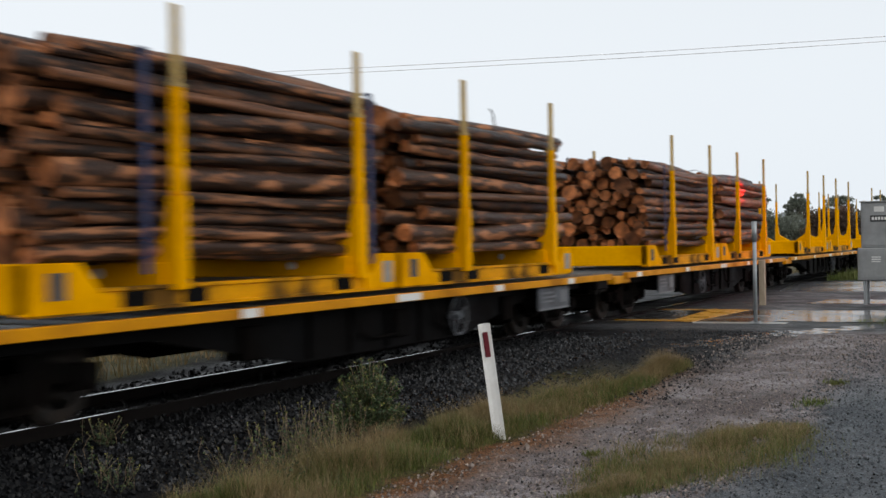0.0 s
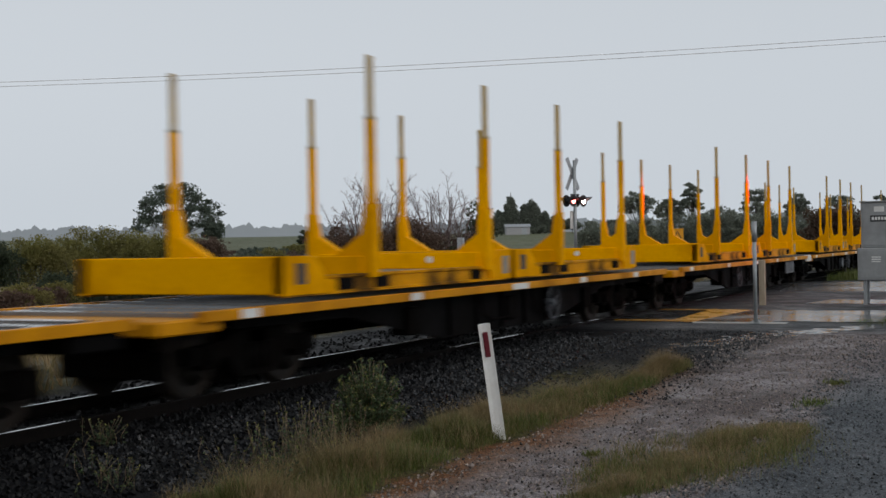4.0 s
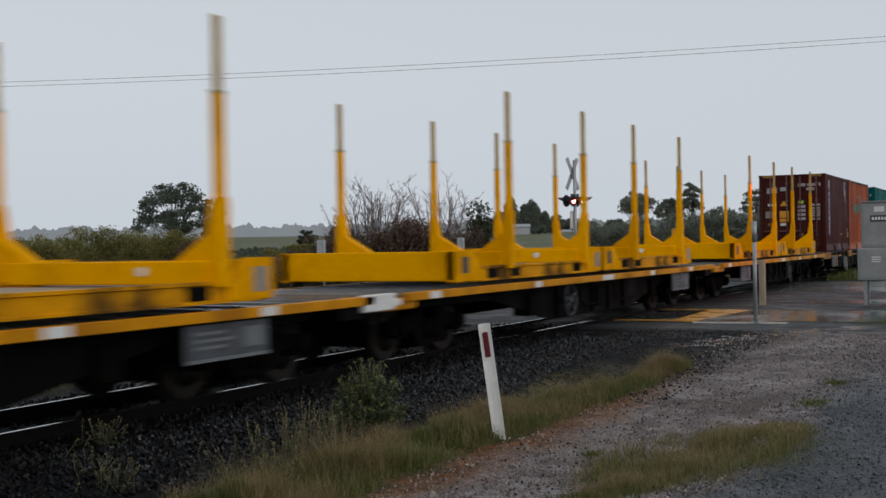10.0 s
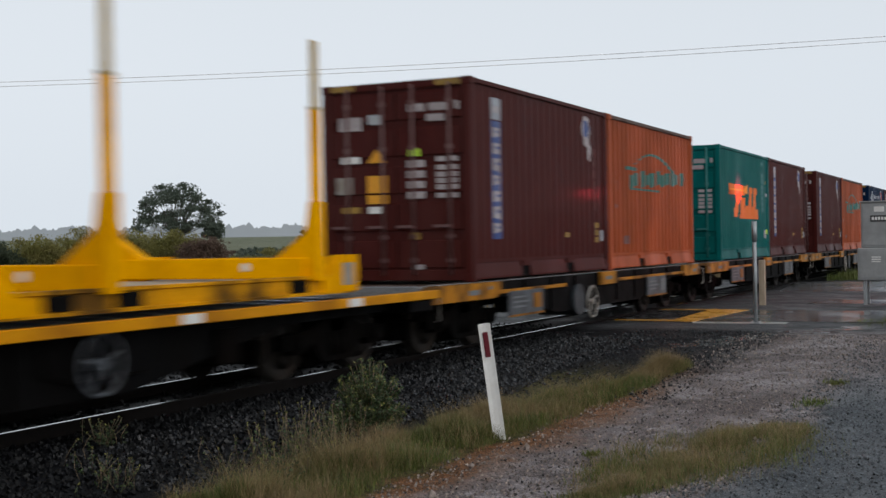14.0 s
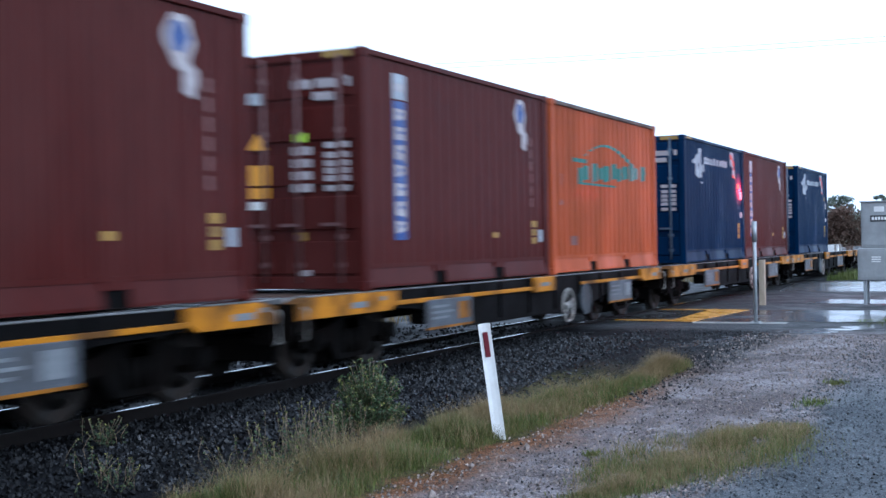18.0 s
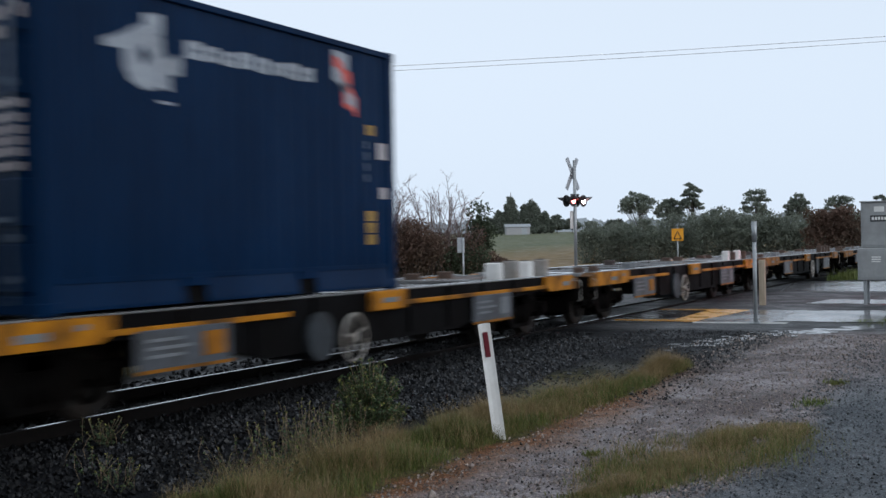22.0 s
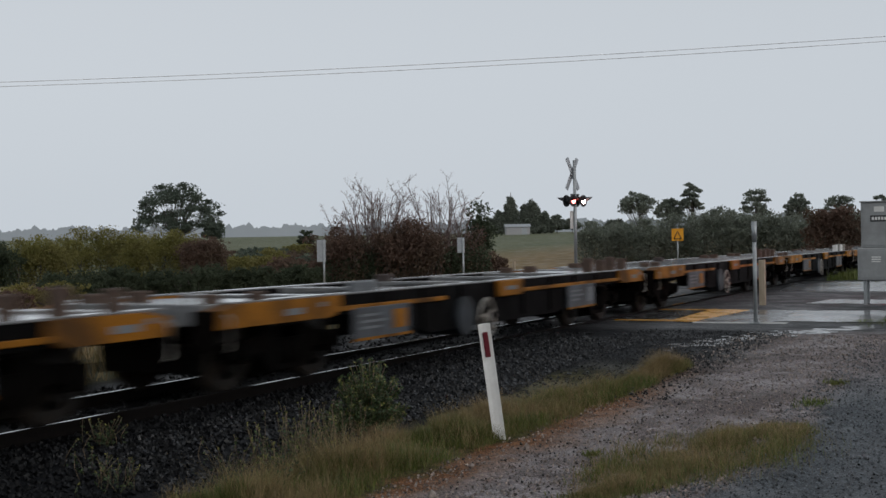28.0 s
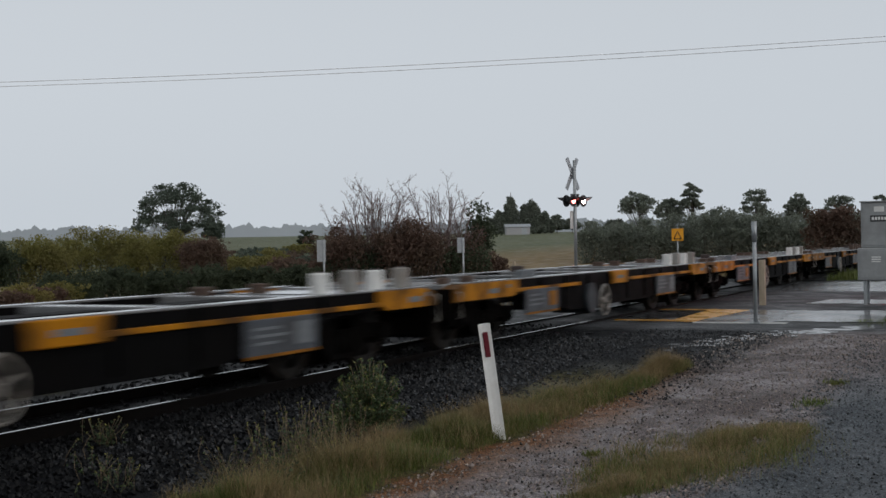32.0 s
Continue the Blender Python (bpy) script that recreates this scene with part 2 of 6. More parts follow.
    "leaf_gum": mat("eucalypt_leaves", (0.085, 0.108, 0.085), (0.14, 0.165, 0.13), 0.7, 0, 0.8, 0, 0.3, island=0.16, sheer=0.5, spec=0.2),
    "leaf_dark": mat("dark_hedge_leaves", (0.048, 0.062, 0.038), (0.08, 0.098, 0.06), 0.7, 0, 1.2, 0, 0.4, island=0.18, sheer=0.45, spec=0.2),
    "leaf_pink": mat("last_pinkish_leaves", (0.2, 0.13, 0.12), (0.32, 0.23, 0.21), 0.7, 0, 2, 0, 0.5, island=0.3, sheer=0.4, spec=0.1),
    # grey-green leaves paled in base colour to stand in for distance haze
    "leaf_belt": mat("hazed_grey_green_leaves", (0.18, 0.205, 0.165), (0.25, 0.275, 0.225), 0.7, 0, 0.6, 0, 0.25, (0.12, 0.105, 0.09), 0.4, island=0.16, sheer=0.55, spec=0.15),
    "leaf_olive": mat("olive_willow_leaves", (0.18, 0.172, 0.05), (0.255, 0.232, 0.085), 0.7, 0, 0.5, 0, 0.25, (0.15, 0.12, 0.06), 0.5, island=0.14, sheer=0.5, spec=0.2),
    "leaf_brown": mat("russet_autumn_leaves", (0.115, 0.074, 0.058), (0.17, 0.112, 0.085), 0.7, 0, 1.0, 0, 0.4, (0.07, 0.075, 0.048), 0.5, island=0.18, sheer=0.45, spec=0.2),
    "hill_far": mat("glowing_haze_hill", (0.2, 0.22, 0.24), (0.24, 0.26, 0.28), 0.9, 0, 0.02, 0, 0.01, world_space=True, spec=0.0),
    "shed": mat("pale_shed_iron", (0.32, 0.31, 0.32), (0.42, 0.41, 0.41), 0.5, 0.2, 6, 0.05),
    "wire": mat("aluminium_cable", (0.72, 0.73, 0.74), (0.82, 0.83, 0.84), 0.5, 0.0, 6, 0),
    "puddle": mat("standing_water", (0.07, 0.07, 0.072), (0.11, 0.108, 0.105), 0.17, 0, 14, 0.06, 1.0, rough_var=0.06, spec=0.9, world_space=True),
    "red_lamp": glow("red_signal_lens", (1.0, 0.13, 0.12), 16.0),
    "beam_lamp": glow("fierce_red_signal_lens", (1.0, 0.06, 0.08), 240.0),
    "white_lamp": glow("bright_pink_signal_lens", (1.0, 0.6, 0.58), 20.0),
}


# distance haze on the ridge, put in as a faint blue glow of its material
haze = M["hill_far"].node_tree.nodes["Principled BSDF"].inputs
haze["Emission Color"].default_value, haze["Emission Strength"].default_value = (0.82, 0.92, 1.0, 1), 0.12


def ground_material():
    """Earth in zones across the track: dark ballast, brown gravel track, blue-grey gravel, dark wet asphalt, paddock grass."""
    m = bpy.data.materials.new("ground_zones")
    m.use_nodes = True
    n, l = m.node_tree.nodes, m.node_tree.links
    p = n["Principled BSDF"]
    pos = n.new("ShaderNodeNewGeometry").outputs["Position"]
    xyz = n.new("ShaderNodeSeparateXYZ")
    l.new(pos, xyz.inputs[0])

    def tex(scale, detail=6):
        t = n.new("ShaderNodeTexNoise")
        t.inputs["Scale"].default_value, t.inputs["Detail"].default_value, t.inputs["Roughness"].default_value = scale, detail, 0.7
        l.new(pos, t.inputs["Vector"])
        return t.outputs["Fac"]

    def math_node(op, a, b):
        t = n.new("ShaderNodeMath")
        t.operation = op
        for i, v in enumerate((a, b)):
            if isinstance(v, (int, float)):
                t.inputs[i].default_value = v
            else:
                l.new(v, t.inputs[i])
        return t.outputs[0]

    def step(v, lo, hi):
        t = n.new("ShaderNodeMapRange")
        t.interpolation_type = "SMOOTHSTEP"
        t.inputs["From Min"].default_value, t.inputs["From Max"].default_value = lo, hi
        l.new(v, t.inputs["Value"])
        return t.outputs[0]

    def two(fac, a, b):
        r = n.new("ShaderNodeValToRGB")
        r.color_ramp.elements[0].position, r.color_ramp.elements[1].position = 0.36, 0.66
        r.color_ramp.elements[0].color, r.color_ramp.elements[1].color = (*a, 1), (*b, 1)
        l.new(fac, r.inputs[0])
        return r.outputs[0]

    def mix(fac, a, b):
        t = n.new("ShaderNodeMixRGB")
        for i, v in enumerate((fac, a, b)):
            l.new(v, t.inputs[i])
        return t.outputs[0]

    fine, mid, wide = tex(38, 4), tex(5), tex(0.8)
    wob = math_node("MULTIPLY", math_node("SUBTRACT", tex(1.1), 0.5), 1.5)
    y = math_node("ADD", xyz.outputs["Y"], wob)
    x = math_node("ADD", xyz.outputs["X"], wob)
    grass = two(mid, (0.035, 0.04, 0.012), (0.085, 0.07, 0.03))
    paddock = mix(step(xyz.outputs["Y"], 34.0, 62.0), two(tex(0.35), (0.15, 0.105, 0.045), (0.24, 0.165, 0.075)), two(tex(0.09), (0.085, 0.1, 0.05), (0.135, 0.142, 0.075)))
    ballast = two(fine, (0.003, 0.0034, 0.0045), (0.014, 0.015, 0.017))
    brown = mix(step(tex(1.7, 3), 0.53, 0.6), mix(step(wide, 0.42, 0.6), two(fine, (0.036, 0.028, 0.028), (0.145, 0.113, 0.108)), two(fine, (0.072, 0.056, 0.056), (0.18, 0.148, 0.144))), two(mid, (0.16, 0.138, 0.138), (0.215, 0.19, 0.192)))
    rusty = two(mid, (0.1, 0.046, 0.022), (0.18, 0.086, 0.042))
    blue = two(fine, (0.02, 0.024, 0.029), (0.085, 0.097, 0.108))
    asphalt = two(fine, (0.018, 0.019, 0.021), (0.05, 0.052, 0.055))
    c = paddock
    c = mix(math_node("MULTIPLY", step(y, -9.0, -8.5), step(math_node("MULTIPLY", y, -1.0), -6.5, -5.0)), c, grass)
    near = step(math_node("MULTIPLY", y, -1.0), 4.1, 4.5)
    c = mix(near, c, brown)
    edge = math_node("MULTIPLY", step(math_node("MULTIPLY", y, -1.0), 3.85, 4.1), math_node("SUBTRACT", 1.0, step(math_node("MULTIPLY", y, -1.0), 4.25, 4.75)))
    c = mix(edge, c, rusty)
    c = mix(step(math_node("MULTIPLY", y, -1.0), 6.1, 6.5), c, blue)
    c = mix(math_node("MULTIPLY", step(x, 13.5, 17.0), step(math_node("MULTIPLY", y, -1.0), 1.6, 2.2)), c, mix(step(math_node("MULTIPLY", y, -1.0), 4.3, 5.0), ballast, brown))
    # bed near the rails: the train's shade is put into its colour
    shaded = two(fine, (0.0015, 0.0016, 0.002), (0.008, 0.008, 0.009))
    bal = math_node("MULTIPLY", step(y, -2.95, -2.6), step(math_node("MULTIPLY", y, -1.0), -3.4, -2.6))
    c = mix(bal, c, ballast)
    c = mix(math_node("MULTIPLY", step(y, -2.0, -1.3), step(math_node("MULTIPLY", y, -1.0), -2.2, -1.5)), c, shaded)
    cross = math_node("MULTIPLY", math_node("MULTIPLY", step(x, 20.5, 22.0), step(math_node("MULTIPLY", x, -1.0), -46.0, -44.0)),
                      math_node("MULTIPLY", step(y, -9.0, -8.6), step(math_node("MULTIPLY", y, -1.0), -10.0, -8.0)))
    c = mix(cross, c, asphalt)
    grit = n.new("ShaderNodeTexVoronoi")
    grit.inputs["Scale"].default_value = 75
    l.new(pos, grit.inputs["Vector"])
    cell = n.new("ShaderNodeSeparateXYZ")
    l.new(grit.outputs["Color"], cell.inputs[0])
    shade = n.new("ShaderNodeMapRange")
    shade.inputs["To Min"].default_value, shade.inputs["To Max"].default_value = 0.25, 2.1
    l.new(math_node("POWER", cell.outputs["X"], 1.3), shade.inputs["Value"])
    pebbly = n.new("ShaderNodeHueSaturation")
    l.new(shade.outputs[0], pebbly.inputs["Value"])
    l.new(c, pebbly.inputs["Color"])
    c = mix(step(math_node("ABSOLUTE", xyz.outputs["Y"], 0.0), 12.0, 10.0), c, pebbly.outputs[0])
    l.new(c, p.inputs["Base Color"])
    wet = n.new("ShaderNodeMapRange")
    wet.inputs["From Min"].default_value, wet.inputs["From Max"].default_value = 0.4, 0.62
    wet.inputs["To Min"].default_value, wet.inputs["To Max"].default_value = 0.75, 0.42
    l.new(wide, wet.inputs["Value"])
    l.new(wet.outputs[0], p.inputs["Roughness"])
    gloss = n.new("ShaderNodeMapRange")
    gloss.inputs["To Min"].default_value, gloss.inputs["To Max"].default_value = 0.06, 0.3
    l.new(math_node("MAXIMUM", near, cross), gloss.inputs["Value"])
    l.new(gloss.outputs[0], p.inputs["Specular IOR Level"])
    b = n.new("ShaderNodeBump")
    b.inputs["Strength"].default_value, b.inputs["Distance"].default_value = 0.55, 0.02
    l.new(fine, b.inputs["Height"])
    l.new(b.outputs[0], p.inputs["Normal"])
    return m


# ---- small building helpers ----


def box(bm, x0, x1, y0, y1, z0, z1, mi=0, bevel=0.0):
    """A box between the given limits, with chamfered edges where asked."""
    v = [bm.verts.new(c) for c in ((x0, y0, z0), (x1, y0, z0), (x1, y1, z0), (x0, y1, z0), (x0, y0, z1), (x1, y0, z1), (x1, y1, z1), (x0, y1, z1))]
    fs = [bm.faces.new([v[i] for i in q]) for q in ((3, 2, 1, 0), (4, 5, 6, 7), (0, 1, 5, 4), (1, 2, 6, 5), (2, 3, 7, 6), (3, 0, 4, 7))]
    for f in fs:
        f.material_index = mi
    if bevel:
        es = list({e for f in fs for e in f.edges})
        bmesh.ops.bevel(bm, geom=es, offset=bevel, segments=1, affect="EDGES", profile=0.5)


def prism(bm, pts, axis, a0, a1, mi=0):
    """A polygon swept along an axis; pts are the other two coordinates in order."""
    def at(p, a):
        return {"x": (a, p[0], p[1]), "y": (p[0], a, p[1]), "z": (p[0], p[1], a)}[axis]
    lo, hi = [bm.verts.new(at(p, a0)) for p in pts], [bm.verts.new(at(p, a1)) for p in pts]
    fs = [bm.faces.new(lo[::-1]), bm.faces.new(hi)]
    k = len(pts)
    fs += [bm.faces.new((lo[i], lo[(i + 1) % k], hi[(i + 1) % k], hi[i])) for i in range(k)]
    for f in fs:
        f.material_index = mi
    bmesh.ops.recalc_face_normals(bm, faces=fs)


def tube(bm, a, b, r0, r1=None, seg=10, mi=0, cap=True):
    """A tapered round bar from a to b."""
    a, b = Vector(a), Vector(b)
    r1 = r0 if r1 is None else r1
    q = (b - a).to_track_quat("Z", "Y")
    rings = []
    for c, r in ((a, r0), (b, r1)):
        rings.append([bm.verts.new(c + q @ Vector((r * math.cos(2 * math.pi * i / seg), r * math.sin(2 * math.pi * i / seg), 0))) for i in range(seg)])
    for i in range(seg):
        f = bm.faces.new((rings[0][i], rings[0][(i + 1) % seg], rings[1][(i + 1) % seg], rings[1][i]))
        f.material_index, f.smooth = mi, True
    if cap:
        for ring in (rings[0][::-1], rings[1]):
            bm.faces.new(ring).material_index = mi


def sweep(bm, pts, r, seg=8, closed=False, mi=0):
    """A round bar bent through the given points, in one piece."""
    pts = [Vector(p) for p in pts]
    k = len(pts)
    rings = []
    for i, p in enumerate(pts):
        a = pts[(i - 1) % k] if closed or i else p
        c = pts[(i + 1) % k] if closed or i < k - 1 else p
        q = (c - a).to_track_quat("Z", "Y")
        rings.append([bm.verts.new(p + q @ Vector((r * math.cos(2 * math.pi * j / seg), r * math.sin(2 * math.pi * j / seg), 0))) for j in range(seg)])
    for i in range(k if closed else k - 1):
        a, c = rings[i], rings[(i + 1) % k]
        for j in range(seg):
            f = bm.faces.new((a[j], a[(j + 1) % seg], c[(j + 1) % seg], c[j]))
            f.smooth, f.material_index = True, mi
    if not closed:
        bm.faces.new(rings[0][::-1])
        bm.faces.new(rings[-1])


def mesh_of(name, bm, *mats):
    me = bpy.data.meshes.new(name)
    bm.to_mesh(me)
    bm.free()
    for m in mats:
        me.materials.append(m)
    return me


def part(name, bm, material, parent, label=""):
    """One bmesh as one mesh object under its thing or part."""
    mats = material if isinstance(material, tuple) else (material,)
    ob = new(name, mesh_of(name, bm, *mats))
    ob.parent = parent
    if label:
        tagged(ob, label)
    return ob


def again(name, ob, parent, m):
    """One more part on the mesh of an earlier one."""
    o = new(name, ob.data)
    o.parent = parent
    o.matrix_basis = m
    return o


def raw(name, verts, faces, *mats, smooth=False):
    me = bpy.data.meshes.new(name)
    me.from_pydata(verts, [], faces)
    for m in mats:
        me.materials.append(m)
    if smooth:
        me.polygons.foreach_set("use_smooth", [True] * len(me.polygons))
    return me

# ---- ground ----


def smooth01(v):
    v = min(max(v, 0.0), 1.0)
    return v * v * (3 - 2 * v)


def height(x, y):
    """The lie of the land: low beside the ballast, up to rail level at the crossing, rising paddocks far off."""
    cross = smooth01((x - 11) / 9) * (1 - smooth01((x - 50) / 15))
    side = -0.28 + 0.24 * cross
    d = math.hypot(x, y + 8.4)
    a = abs(y)
    if a < 4:
        bed = -0.13 + 0.09 * cross * (1 if a > 0.2 else 1)
        z = bed + (side - bed) * smooth01((a - 1.25) / 1.35)
    else:
        z = side
    far = -0.28 - 0.5 * smooth01((y - 6) / 12) if y > 6 else 0.0
    if y > 6:
        z = side + (far + 0.28) * (1 - cross * (1 - smooth01((y - 10) / 10)))
    rise = max(0.0, d - 75)
    z += 0.017 * rise * smooth01(rise / 60) * (1 - smooth01((d - 380) / 500))
    if d < 60:
        z += 0.012 * noise.noise((x * 1.7, y * 1.7, 0)) + 0.02 * noise.noise((x * 0.4, y * 0.4, 5)) * (0.2 if a < 1.5 else 1)
    return z


def spread(lo, hi, step, out_lo, out_hi):
    v = list(np.arange(lo, hi, step))
    s, a = step, lo
    while a > out_lo:
        s *= 1.22
        a -= s
        v.insert(0, a)
    s, a = step, v[-1]
    while a < out_hi:
        s *= 1.22
        a += s
        v.append(a)
    return v


GX, GY = spread(4.5, 26, 0.16, -1500, 3500), spread(-9, 3.2, 0.14, -2500, 3500)
gv = [(x, y, height(x, y)) for x in GX for y in GY]
ny = len(GY)
gf = [(i * ny + j, (i + 1) * ny + j, (i + 1) * ny + j + 1, i * ny + j + 1) for i in range(len(GX) - 1) for j in range(ny - 1)]
ground = new("ground", raw("ground", gv, gf, ground_material(), smooth=True))
tagged(ground, "wet ground of dark ballast, brown gravel, asphalt and paddock grass", "ground", kind="structure")

# ---- track ----
GAUGE = 0.578
track = tagged(new("railway_track"), "narrow-gauge railway track with polished rail heads on timber sleepers", "railway track", kind="structure")
for side in (-1, 1):
    b = bmesh.new()
    c = side * GAUGE
    box(b, -40, 300, c - 0.034, c + 0.034, -0.036, -0.0025, 1)
    box(b, -40, 300, c - 0.019, c + 0.013, -0.0035, 0.0, 0)
    box(b, -40, 300, c - 0.008, c + 0.008, -0.125, -0.034, 1)
    box(b, -40, 300, c - 0.062, c + 0.062, -0.142, -0.125, 1)
    part("rail", b, (M["rail_top"], M["rail_side"]), track)
b = bmesh.new()
box(b, -0.115, 0.115, -1.0, 1.0, -0.21, -0.145, 0, 0.012)
sleeper_mesh = mesh_of("sleeper", b, M["sleeper"])
for i in range(36):
    s = new("sleeper", sleeper_mesh)
    s.parent, s.location = track, (3.0 + 0.66 * i, random.uniform(-0.03, 0.03), random.uniform(-0.01, 0.004))
    s.rotation_euler = (0, 0, random.uniform(-0.02, 0.02))


def stones(name, count, area, size, material, seed, lift=0.0, zf=height):
    """Loose broken stones, each an eight-sided lump with its own cut and lie."""
    rng = np.random.RandomState(seed)
    base = np.array(((1, 0, 0), (-1, 0, 0), (0, 1, 0), (0, -1, 0), (0, 0, 1), (0, 0, -1), (.7, .7, .5), (-.6, .6, .55)), float)
    tri = ((0, 6, 4), (6, 2, 4), (2, 7, 4), (7, 1, 4), (1, 3, 4), (3, 0, 4), (6, 0, 5), (2, 6, 5), (7, 2, 5), (1, 7, 5), (3, 1, 5), (0, 3, 5))
    vs, fs = [], []
    for _ in range(count):
        x, y = area(rng)
        s = size[0] + (size[1] - size[0]) * rng.rand() ** 1.7
        k = base * (1 + rng.uniform(-.3, .3, base.shape)) * s * np.array((1, rng.uniform(.6, 1), rng.uniform(.5, .85)))
        q = Euler(rng.uniform(0, 6.28, 3)).to_matrix()
        o = len(vs)
        z = zf(x, y) + lift + s * rng.uniform(0.0, 0.45)
        vs += [tuple(q @ Vector(c) + Vector((x, y, z))) for c in k]
        fs += [tuple(o + i for i in t) for t in tri]
    return new(name, raw(name, vs, fs, material))


def near_ballast(rng):
    x = 7.3 + 11.9 * rng.rand() ** 1.02
    lim = 2.75 - 0.1 * math.sin(x * 1.3) + (0.25 if x < 9.5 else 0)
    return x, -rng.uniform(1.35, lim)


# stones in the shade-darkened colour, spread wider at the left
def oily_ballast(rng):
    x = 6.0 + 14 * rng.rand() ** 1.4
    return x, -0.64 - (0.95 + 1.2 * max(0.0, 1 - (x - 6) / 4.5)) * rng.rand()


tagged(stones("oily_ballast", 9500, oily_ballast, (0.014, 0.038), M["shaded_stone"], 13), "ballast shoulder beside the rail, darkened in colour for shade", "ballast", kind="stuff")
tagged(stones("ballast", 11500, near_ballast, (0.012, 0.036), M["stone"], 3), "dark wet crushed basalt ballast beside the rails", "ballast", kind="stuff")
tagged(stones("ballast_crossing", 4200, lambda r: (r.uniform(13, 21), -r.uniform(2.0, 4.7)), (0.009, 0.026), M["stone"], 4), "scattered dark wet stones spilling from the ballast", "ballast", kind="stuff")
# the stones under the train take the shade-darkened colour as well
tagged(stones("four_foot_ballast", 1800, lambda r: (r.uniform(6.5, 22), r.uniform(-0.5, 2.4)), (0.02, 0.05), M["shaded_stone"], 5), "dark wet ballast between and behind the rails", "ballast", kind="stuff")
tagged(stones("path_gravel", 11000, lambda r: (7.4 + 13 * r.rand() ** 1.2, -4.0 - 2.4 * r.beta(1.1, 1.1)), (0.003, 0.019), M["gravel"], 6), "pale pebbles in the wet brown gravel track", "gravel", kind="stuff")
tagged(stones("blue_gravel", 10000, lambda r: (8.0 + 11 * r.rand() ** 1.3, -r.uniform(6.0, 8.2)), (0.004, 0.018), M["blue_stone"], 7), "blue-grey crushed stone beside the gravel track", "gravel", kind="stuff")
tagged(stones("dark_chippings", 1400, lambda r: (7.6 + 13 * r.rand() ** 1.15, -r.uniform(4.2, 8.0)), (0.005, 0.017), M["stone"], 17), "dark stone chippings strewn over the gravel", "gravel", kind="stuff")
for x, y, s in ((7.9, -4.5, 0.045), (10.05, -4.35, 0.05), (9.0, -4.3, 0.035), (7.05, -2.0, 0.028)):
    o = stones("rock", 1, lambda r: (x, y), (s, s), M["gravel"], int(x * 10), 0.01)
    tagged(o, "single pale rounded rock lying on the gravel", "rock", group="loose rocks")


# ---- wet patches, road and crossing ----


def patch(name, pts, lift, material, label, category, kind="structure", wob=0.12, seg=10, seed=1):
    """A thin flat sheet with an uneven rim on the ground."""
    rng = random.Random(seed)
    ring = []
    for (x0, y0), (x1, y1) in zip(pts, pts[1:] + pts[:1]):
        for i in range(seg):
            t = i / seg
            ring.append((x0 + (x1 - x0) * t + rng.uniform(-wob, wob), y0 + (y1 - y0) * t + rng.uniform(-wob, wob) * 0.5))
    zt = max(height(x, y) for x, y in ring) + lift
    bm = bmesh.new()
    prism(bm, [(x, y) for x, y in ring], "z", zt - 0.012, zt)
    ob = new(name, mesh_of(name, bm, material))
    return tagged(ob, label, category, kind=kind)


patch("puddle", [(20.6, -4.42), (21.7, -4.72), (22.6, -5.25), (23.0, -5.75), (22.2, -5.8), (21.6, -5.55), (21.0, -5.2), (20.5, -4.85)], -0.006, M["puddle"], "long shallow rain puddle along the gravel edge", "puddle", wob=0.14, seed=20, seg=7)


def wet_specks():
    """Small pools left between the stones on the way to the crossing."""
    rng = random.Random(31)
    bm = bmesh.new()
    for _ in range(150):
        t = rng.random()
        x, y = 18.2 + 3.0 * t + rng.gauss(0, 0.3), -3.55 - 1.25 * t + rng.gauss(0, 0.2)
        r = rng.uniform(0.02, 0.09)
        z = height(x, y) + 0.006
        prism(bm, [(x + r * 1.7 * math.cos(a) * rng.uniform(0.5, 1.3), y + r * math.sin(a) * rng.uniform(0.5, 1.3)) for a in (0, 0.9, 1.8, 2.7, 3.6, 4.5, 5.4)], "z", z - 0.012, z)
    tagged(new("small_pools", mesh_of("small_pools", bm, M["puddle"])), "small shallow pools shining between wet stones", "puddle", kind="stuff")


wet_specks()
patch("puddle", [(23.5, -3.95), (26.9, -3.7), (27.2, -5.6), (23.5, -5.8)], 0.004, M["puddle"], "broad sheet of rain water on the asphalt path", "puddle", seed=3)
patch("puddle", [(30.0, -3.4), (32.0, -3.6), (32.0, -5.6), (30.2, -5.5)], 0.004, M["puddle"], "rain water pooled beside the equipment cabinet", "puddle", seed=5)
patch("road", [(36.6, -1.5), (44.5, -0.6), (46, -12), (37.0, -12)], 0.004, mat("wet_grey_road", (0.1, 0.105, 0.112), (0.16, 0.165, 0.172), 0.2, 0, 25, 0.1, 0.6, rough_var=0.08, world_space=True), "wet grey road running up to the level crossing", "road", seed=6, wob=0.05)
patch("footpath", [(23.0, -0.75), (27.1, -0.65), (27.3, -3.9), (22.9, -3.9)], 0.0, mat("wet_asphalt_path", (0.03, 0.031, 0.033), (0.06, 0.06, 0.062), 0.22, 0, 30, 0.15, 0.8, rough_var=0.1, world_space=True), "wet asphalt pedestrian crossing path over the rails", "footpath", seed=7, wob=0.02)


def band(name, pts, label):
    bm = bmesh.new()
    zt = max(height(x, y) for x, y in pts) + 0.012
    prism(bm, pts, "z", zt - 0.02, zt)
    tagged(new(name, mesh_of(name, bm, M["line_yellow"])), label, "road marking", group="yellow path markings", kind="structure")


